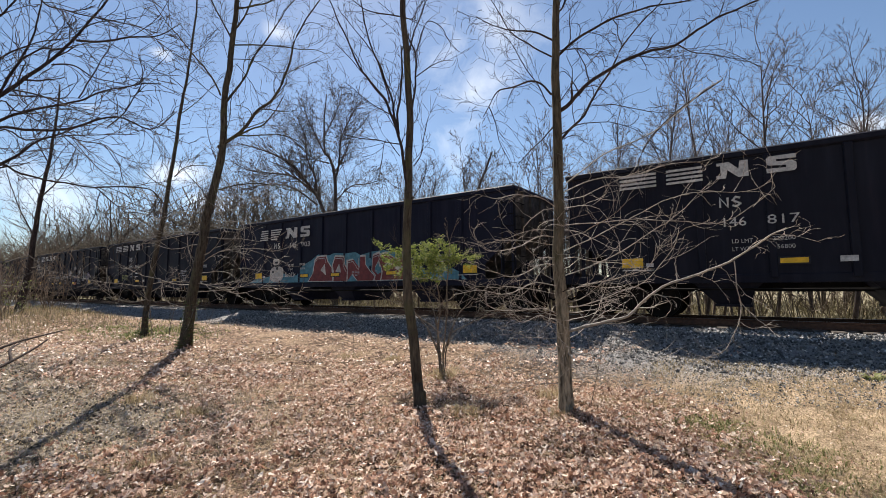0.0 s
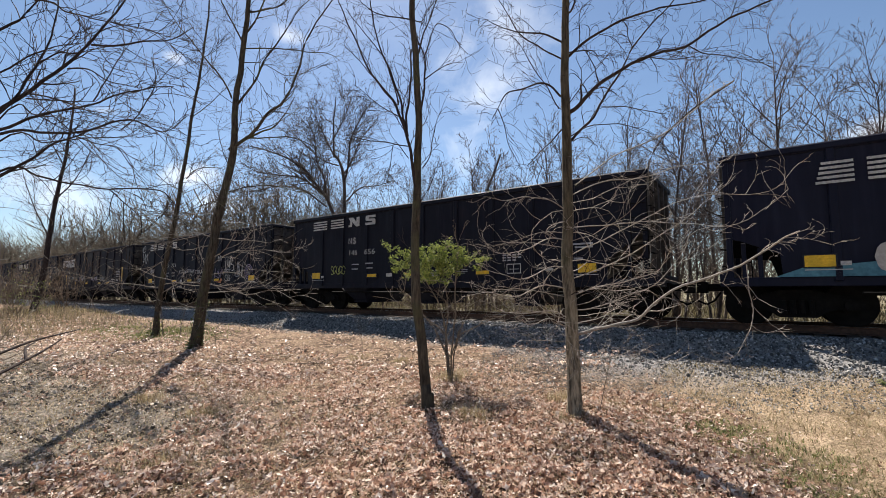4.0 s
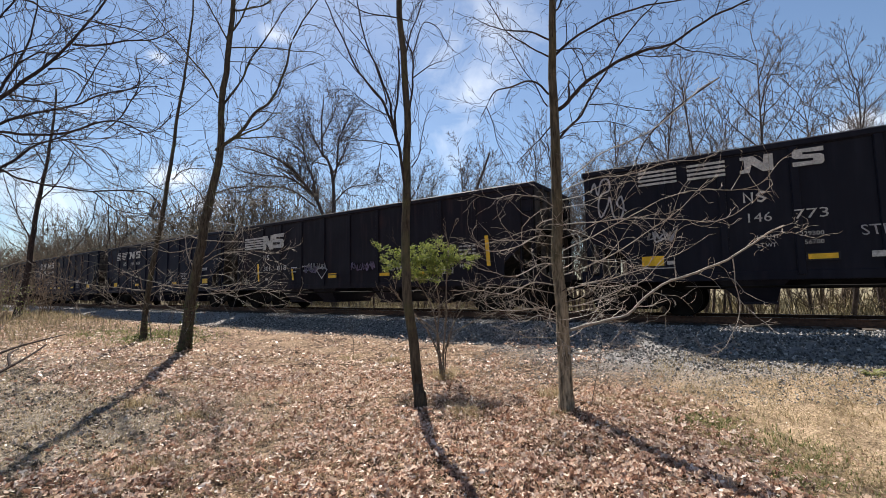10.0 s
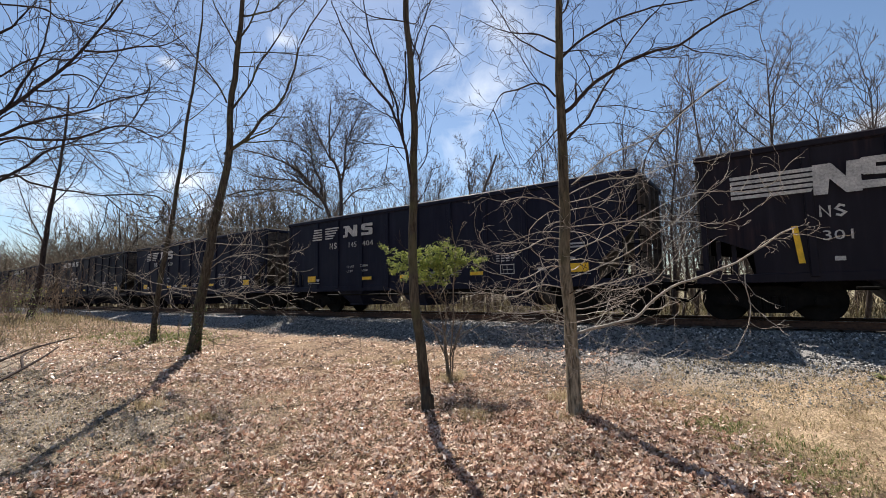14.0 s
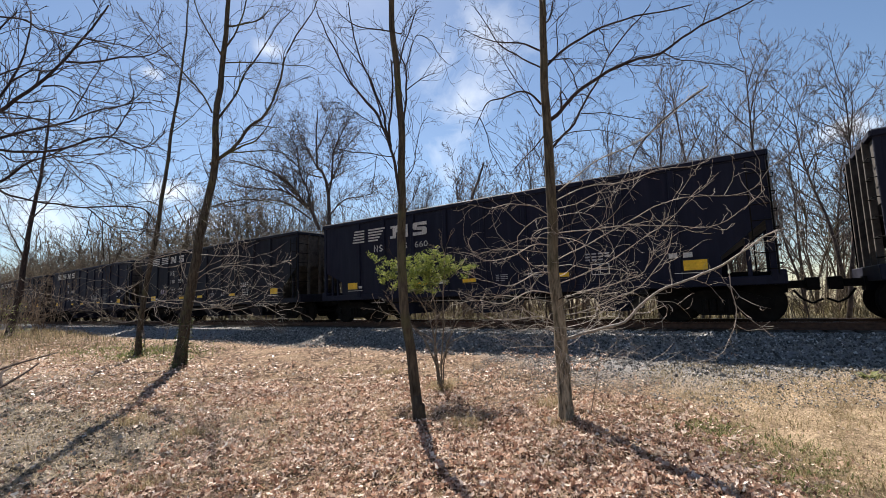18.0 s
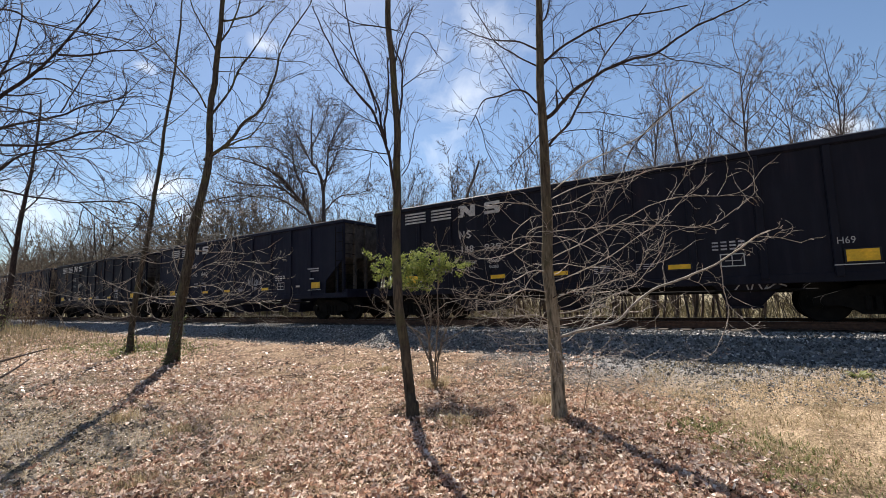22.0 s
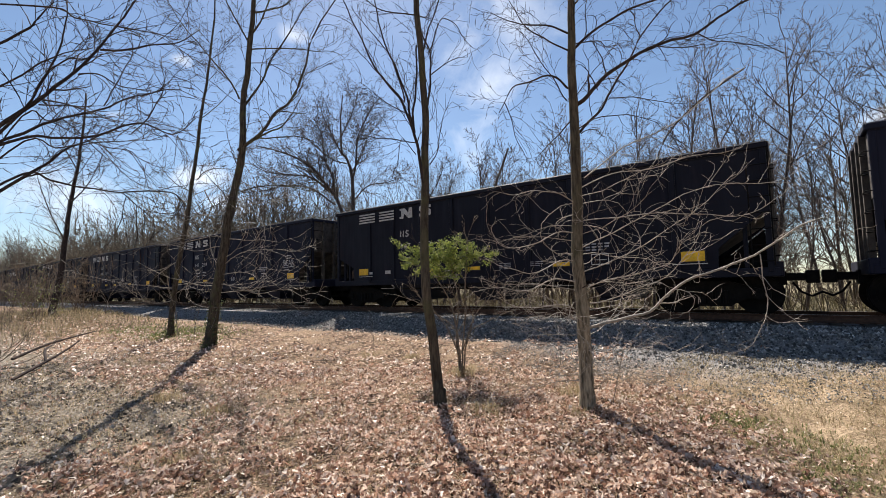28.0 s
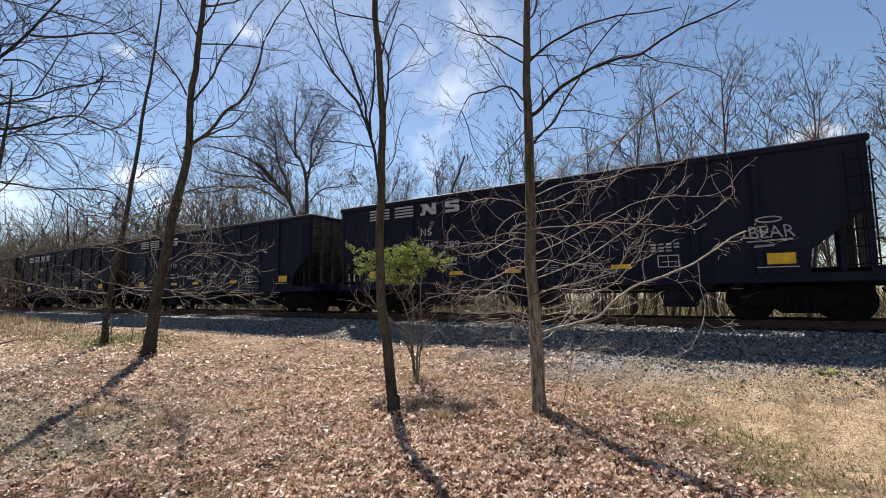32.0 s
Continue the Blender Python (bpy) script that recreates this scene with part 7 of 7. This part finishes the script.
def scatter_stones():
    rng = random.Random(41)
    verts, faces = [], []
    for _ in range(44000):
        y = 8.0 + 4.5 * rng.random() ** 0.8
        x = rng.uniform(-18, 5) if rng.random() < 0.84 else rng.uniform(-48, -16)
        if y < 10.0 and rng.random() > 0.12 + (y - 8.0) * 0.35 + 0.5 * noise.noise((x * 0.6, y, 2)):
            continue
        if y < 9.2 and x < -4 + 0.8 * noise.noise((x, y, 6)):
            continue
        s = rng.uniform(0.013, 0.03) if rng.random() < 0.88 else rng.uniform(0.03, 0.045)
        c = Vector((x, y, ground_z(x, y) + s * 0.45))
        i = len(verts)
        rot = Euler((rng.uniform(0, 6), rng.uniform(0, 6), rng.uniform(0, 6))).to_matrix()
        for v in ((1, 0, 0), (-1, 0, 0), (0, 1, 0), (0, -1, 0), (0, 0, 0.8), (0, 0, -0.8)):
            verts.append(c + rot @ (Vector(v) * s * rng.uniform(0.7, 1.2)))
        faces += [(i + a, i + b, i + d) for a, b, d in ((0, 2, 4), (2, 1, 4), (1, 3, 4), (3, 0, 4), (2, 0, 5), (1, 2, 5), (3, 1, 5), (0, 3, 5))]
    for _ in range(15000):           # small gravel strewn below the ballast
        x, y = rng.uniform(-5, 2.0), 9.8 - 2.9 * rng.random() ** 1.6
        if y - 0.5 * max(0, x + 0.4) < 6.9 + 0.8 * noise.noise((x * 0.7, y * 0.7, 12)):
            continue
        s = rng.uniform(0.006, 0.02)
        c = Vector((x, y, ground_z(x, y) + s * 0.3))
        i = len(verts)
        a = rng.uniform(0, 6.28)
        for k in range(4):
            verts.append(c + Vector((math.cos(a + k * 1.57), math.sin(a + k * 1.57), 0)) * s * rng.uniform(0.7, 1.3) - Vector((0, 0, s * 0.4)))
        verts.append(c + Vector((rng.uniform(-0.3, 0.3) * s, rng.uniform(-0.3, 0.3) * s, s * 0.6)))
        faces += [(i, i + 1, i + 4), (i + 1, i + 2, i + 4), (i + 2, i + 3, i + 4), (i + 3, i, i + 4)]
    tagged(new("ballast", mesh_of("ballast", verts, faces, STONE)), "crushed grey ballast stones beside the track", "gravel", kind="stuff")


scatter_stones()


def blades(rng, verts, faces, x, y, length, lean, wide=0.004):
    """One bent blade of grass."""
    a = rng.uniform(0, 6.28)
    d = Vector((math.cos(a), math.sin(a), 0))
    s = Vector((-d.y, d.x, 0)) * wide
    p = Vector((x, y, ground_z(x, y) - 0.01))
    i = len(verts)
    m = p + d * lean * length * 0.35 + Vector((0, 0, length * 0.6))
    t = p + d * lean * length + Vector((0, 0, length * (1 - 0.45 * lean)))
    verts += [p - s, p + s, m + s * 0.7, m - s * 0.7, t]
    faces += [(i, i + 1, i + 2, i + 3), (i + 3, i + 2, i + 4)]


def grow_grass():
    rng = random.Random(42)
    dry, green, under = ([], []), ([], []), ([], [])
    # short dry grass on the open ground and thinly everywhere
    for _ in range(18000):
        x, y = rng.uniform(-2.2, 4.5), rng.uniform(2.8, 9.6)
        if x + 0.5 * (y - 4.6) < 0.9 * noise.noise((x * 0.8, y * 0.8, 5)) + 0.1:
            continue
        blades(rng, *dry, x, y, rng.uniform(0.02, 0.07) * (1 + 1.5 * max(0, noise.noise((x * 2.3, y * 2.3, 61)))), rng.uniform(0.8, 1.15), 0.0035)
    for _ in range(14000):
        x, y = rng.uniform(-1.6, 4.2), rng.uniform(3.4, 9.8)
        if x + 0.5 * (y - 4.6) < 0.3 or noise.noise((x * 1.7, y * 1.7, 63)) < rng.uniform(-0.2, 0.3):
            continue
        blades(rng, *dry, x, y, rng.uniform(0.04, 0.13), rng.uniform(0.7, 1.2), 0.004)
    for _ in range(9000):
        x, y = in_view(rng, 0.8, 8.5)
        if noise.noise((x * 0.8, y * 0.8, 31)) < 0.05:
            continue
        blades(rng, *dry, x, y, rng.uniform(0.04, 0.13), rng.uniform(0.5, 1.0), 0.003)
    # dry stands by the left edge of the clearing
    for _ in range(9000):
        x, y = rng.gauss(-27, 5), rng.uniform(2.8, 8.3)
        if x > -19.5 - 0.6 * (y - 5):
            continue
        blades(rng, *(under if rng.random() < 0.7 else dry), x, y, rng.uniform(0.1, 0.4) * (1 + 0.6 * noise.noise((x * 0.6, y * 0.6, 71))), rng.uniform(0.3, 0.95), 0.006)
    for _ in range(7000):
        x, y = rng.uniform(-13, -3.6), rng.uniform(1.2, 4.4)
        blades(rng, *dry, x, y, rng.uniform(0.03, 0.12), rng.uniform(0.75, 1.0), 0.003)
    # broken straws lying among the leaves
    for _ in range(30000):
        d = 3.0 + 9.0 * rng.random() ** 1.2
        side = rng.uniform(-1.05, 0.95) * d
        x, y = -0.574 * d + 0.819 * side, 0.819 * d + 0.574 * side
        if y > 8.6:
            continue
        a, n, w = rng.uniform(0, 6.28), rng.uniform(0.03, 0.11), rng.uniform(0.0012, 0.0022) * (1 + 0.08 * d)
        p = Vector((x, y, ground_z(x, y) + rng.uniform(0.01, 0.05)))
        q = p + Vector((math.cos(a) * n, math.sin(a) * n, rng.gauss(0.01, 0.02)))
        k = Vector((-math.sin(a) * w, math.cos(a) * w, 0))
        i = len(dry[0])
        dry[0].extend((p - k, p + k, q + k * 0.6, q - k * 0.6))
        dry[1].append((i, i + 1, i + 2, i + 3))
    # tufts
    for cx, cy, n, h in ((-2.5, 6.35, 380, 0.24), (-3.1, 4.9, 300, 0.26), (-1.75, 6.3, 200, 0.18), (-4.55, 6.5, 240, 0.26), (-4.7, 6.75, 200, 0.24), (-2.2, 5.55, 200, 0.16), (-6.0, 3.0, 260, 0.18), (-4.6, 2.0, 260, 0.16), (-7.4, 2.9, 200, 0.2), (-1.2, 6.6, 220, 0.18), (-6.5, 7.4, 260, 0.14), (-7.6, 7.2, 260, 0.14)):
        for _ in range(n):
            blades(rng, *dry, cx + rng.gauss(0, 0.12), cy + rng.gauss(0, 0.12), h * rng.uniform(0.4, 1.1), rng.uniform(0.3, 1.0), 0.003)
    # fresh green patches
    for cx, cy, n, r, h in ((-0.8, 6.05, 900, 0.26, 0.1), (-0.45, 6.2, 700, 0.24, 0.09), (0.05, 5.7, 1000, 0.3, 0.1), (0.2, 4.75, 900, 0.3, 0.09), (-0.2, 5.3, 300, 0.25, 0.06), (-17.6, 7.2, 2800, 0.7, 0.17), (-20.4, 6.9, 1300, 0.8, 0.16), (-15.2, 7.4, 900, 0.6, 0.13), (1.3, 9.0, 160, 0.1, 0.1), (0.65, 5.2, 300, 0.3, 0.06)):
        for _ in range(n):
            x, y = cx + rng.gauss(0, r), cy + rng.gauss(0, r)
            if noise.noise((x * 4, y * 4, 77)) > rng.uniform(-0.5, 0.35):
                blades(rng, *green, x, y, h * rng.uniform(0.3, 1.0), rng.uniform(0.5, 1.0), 0.012 if cx < -10 else 0.006)
    # tawny growth under the woods beyond the track
    for _ in range(15000):
        y = 16.6 + 9 * rng.random() ** 1.5
        x = rng.uniform(-1.6 * y, 0.4 * y)
        blades(rng, *under, x, y, rng.uniform(0.12, 0.5), rng.uniform(0.4, 1.0), 0.009)
    for _ in range(16000):
        y = 24 + 24 * rng.random()
        x = rng.uniform(-1.5 * y, 0.45 * y)
        blades(rng, *under, x, y, rng.uniform(0.25, 1.0), rng.uniform(0.4, 1.1), 0.02)
    tagged(new("dry_grass", mesh_of("dry_grass", *dry, STRAW)), "bleached dry grass in tufts and thin stands", "grass", kind="stuff")
    tagged(new("undergrowth", mesh_of("undergrowth", *under, UNDERGROWTH)), "dull tawny undergrowth along the edges of the woods", "undergrowth", kind="stuff")
    tagged(new("green_grass", mesh_of("green_grass", *green, GRASS)), "fresh green grass patches among dead leaves", "grass", kind="stuff")


grow_grass()


def broad_plant(x, y):
    """A low rosette of broad green leaves."""
    rng = random.Random(44)
    root = tagged(new("weed"), "low green broad-leaved weed on the gravel edge", "weed")
    root.location = (x, y, ground_z(x, y))
    for k in range(11):
        a = k * 2.4 + rng.uniform(-0.3, 0.3)
        d, s = Vector((math.cos(a), math.sin(a), 0)), Vector((-math.sin(a), math.cos(a), 0))
        n = rng.uniform(0.12, 0.24)
        up = rng.uniform(0.3, 0.7)
        v = [d * 0.01, d * n * 0.5 + s * 0.04 + Vector((0, 0, up * n * 0.5)), d * n + Vector((0, 0, up * n * 0.55)), d * n * 0.5 - s * 0.04 + Vector((0, 0, up * n * 0.5)), d * n * 0.5 + Vector((0, 0, up * n * 0.42))]
        part_data("leaf", mesh_of("leaf", v, [(0, 1, 4), (1, 2, 4), (2, 3, 4), (3, 0, 4)], GRASS), root)


broad_plant(1.28, 9.05)


def fallen_sticks():
    rng = random.Random(43)
    long = [((-4.9, 4.35), 20, 1.6), ((-3.6, 3.5), 55, 1.5), ((-3.9, 2.7), 60, 1.1), ((-2.9, 3.1), 10, 0.9), ((-1.2, 4.6), -30, 1.2), ((-8, 5.2), 15, 1.4), ((-13, 4.2), 70, 1.8), ((-5.85, 3.69), 54, 2.2), ((-3.47, 2.2), 96, 0.85), ((-3.55, 3.03), 104, 1.6), ((-3.57, 3.66), -34, 1.35), ((-8.65, 5.95), 2, 2.1), ((-1.81, 3.63), 147, 0.92), ((-1.77, 5.14), -63, 1.4), ((-3.36, 6.4), -45, 1.7)]
    for k in range(150):
        if k < len(long):
            (x, y), turn, n = long[k]
        else:
            x, y = in_view(rng, 1.2, 8.3)
            turn, n = rng.uniform(0, 180), rng.uniform(0.25, 0.8)
            if x > -0.6:
                continue
        r = min(n, 1.2) * 0.006 + 0.002
        w = Wood()
        p, d = Vector((0, 0, 0)), Vector((math.cos(radians(turn)), math.sin(radians(turn)), 0))
        pts = [p]
        for i in range(6):
            d = (d + Vector((rng.gauss(0, 0.16), rng.gauss(0, 0.16), 0))).normalized()
            p = p + d * n / 6
            pts.append(Vector((p.x, p.y, ground_z(x + p.x, y + p.y) - ground_z(x, y) + rng.uniform(0, 0.02))))
        w.tube(pts, r, r * 0.4, 5)
        if n > 0.7:
            w.tube([pts[3], pts[3] + Vector((d.x * 0.2 - d.y * 0.1, d.y * 0.2 + d.x * 0.1, 0.02)), pts[3] + Vector((d.x * 0.3 - d.y * 0.22, d.y * 0.3 + d.x * 0.22, 0.05))], r * 0.6, r * 0.3, 4)
        ob = tagged(new("stick", w.mesh("stick", STICK)), "grey fallen stick lying on dead leaves", "stick", "fallen sticks on the leaf floor")
        ob.location = (x, y, ground_z(x, y) + 0.02)


fallen_sticks()


def dead_bough(x, y):
    """Dark fallen boughs reaching in beside the dry grass."""
    rng = random.Random(45)
    root = tagged(new("fallen_bough"), "grey fallen bough with arching bare stems", "branch")
    root.location = (x, y, ground_z(x, y))
    for k in range(5):
        w = Wood()
        a = radians(rng.uniform(15, 80))
        shoot(w, rng, Vector((rng.uniform(-0.5, 0.5), rng.uniform(-0.5, 0.5), 0)), Vector((math.cos(a), math.sin(a), rng.uniform(0.1, 0.7))).normalized(), rng.uniform(0.9, 1.7), 0.014, 2, -0.15, 0.4, (2, 3, 3), 0.35, 0.004)
        part_data("stem", w.mesh("stem", STICK), root)


def forked_bough():
    """Two dark broken branches propped on the ground by the dry grass."""
    rng = random.Random(49)
    base = Vector((-11.9, 2.1, ground_z(-11.9, 2.1)))
    root = tagged(new("fallen_bough"), "dark broken branches lying propped on dead leaves", "branch")
    root.location = base
    for line in ([(-11.5, 1.9, 0.02), (-12.1, 2.5, 0.22), (-12.6, 2.95, 0.38), (-12.95, 3.25, 0.52)], [(-13.4, 2.2, 0.2), (-14.0, 2.9, 0.4), (-14.6, 3.6, 0.5), (-15.1, 4.15, 0.56)], [(-12.1, 2.5, 0.22), (-12.7, 2.6, 0.4), (-13.4, 2.9, 0.45)]):
        w = Wood()
        pts = spline([Vector(p) - base for p in line], 4)
        w.tube(pts, 0.03, 0.013, 6)
        twiggy(w, rng, pts, 0.02, 0.008, 4, 0.4, 1, 0.3)
        part_data("stem", w.mesh("stem", BARK_DARK), root)


forked_bough()
dead_bough(-13.8, 1.9)
dead_bough(-17.0, 2.6)


def leafing_shrub(x, y):
    """A shrub coming into leaf in the dry grass."""
    rng = random.Random(46)
    root = tagged(new("shrub"), "shrub coming into small yellow-green leaf in dry grass", "shrub")
    root.location = (x, y, ground_z(x, y))
    verts, faces = [], []
    for k in range(8):
        w = Wood()
        a = rng.uniform(0, 6.28)
        shoot(w, rng, Vector((math.cos(a) * 0.2, math.sin(a) * 0.2, -0.1)), Vector((math.cos(a) * 0.5, math.sin(a) * 0.5, 1)).normalized(), rng.uniform(1.2, 2.2), 0.02, 2, 0.2, 0.3, (4, 4), 0.3, 0.005)
        part_data("stem", w.mesh("stem", TWIG_TAN), root)
        for v in w.verts[::13]:
            for _ in range(2):
                q = v + Vector((rng.gauss(0, 0.08), rng.gauss(0, 0.08), rng.gauss(0, 0.06)))
                m = Euler((rng.uniform(-1, 1), rng.uniform(-1, 1), rng.uniform(0, 6.28))).to_matrix()
                i = len(verts)
                verts += [q + m @ Vector(p) for p in ((0, 0, 0), (0.03, 0.02, 0), (0.065, 0, 0), (0.03, -0.02, 0))]
                faces.append((i, i + 1, i + 2, i + 3))
    part_data("foliage", mesh_of("foliage", verts, faces, LEAF), root, "small yellow-green leaves")


leafing_shrub(-27.2, 5.4)


def young_stems():
    """Thin saplings beside the larger trunks."""
    rng = random.Random(47)
    for x, y, h in ((-16.9, 6.95, 2.2), (-15.5, 6.9, 1.7), (-26.5, 7.6, 2.4), (-24.8, 7.4, 2.0), (-1.88, 5.98, 0.9), (-3.3, 7.7, 0.7), (-12.2, 6.4, 1.2), (-7.9, 7.6, 0.8)):
        root = tagged(new("sapling"), "thin bare sapling rising from dead leaves", "sapling", "thin saplings in the clearing")
        root.location = (x, y, ground_z(x, y))
        w = Wood()
        shoot(w, rng, Vector((0, 0, -0.05)), Vector((rng.gauss(0, 0.12), rng.gauss(0, 0.12), 1)).normalized(), h, 0.006 * h + 0.003, 2, 0.2, 0.22, (2, 4), 0.3, 0.0025 if h < 1.5 else 0.005)
        part_data("stem", w.mesh("stem", TWIG_TAN), root)


young_stems()


# ---- what moves ----
def motions():
    for n, car in CARS.items():
        walk(car, [(t, pose(berth(n) + SPEED * t + s, TRACK_Y, RAIL_Z)) for t, s in SLACK])
        # the wheels roll: a quarter turn at most from row to row
        steps = 250
        for truck in car.children:
            if truck.name.startswith("truck"):
                for wheel in truck.children:
                    if wheel.name.startswith("wheelset"):
                        x, z = wheel.location.x, wheel.location.z
                        walk(wheel, [(32.0 * k / steps, pose(x, 0, z, 0, math.degrees(SPEED * 32.0 * k / steps / 0.457), 0)) for k in range(steps + 1)])


motions()
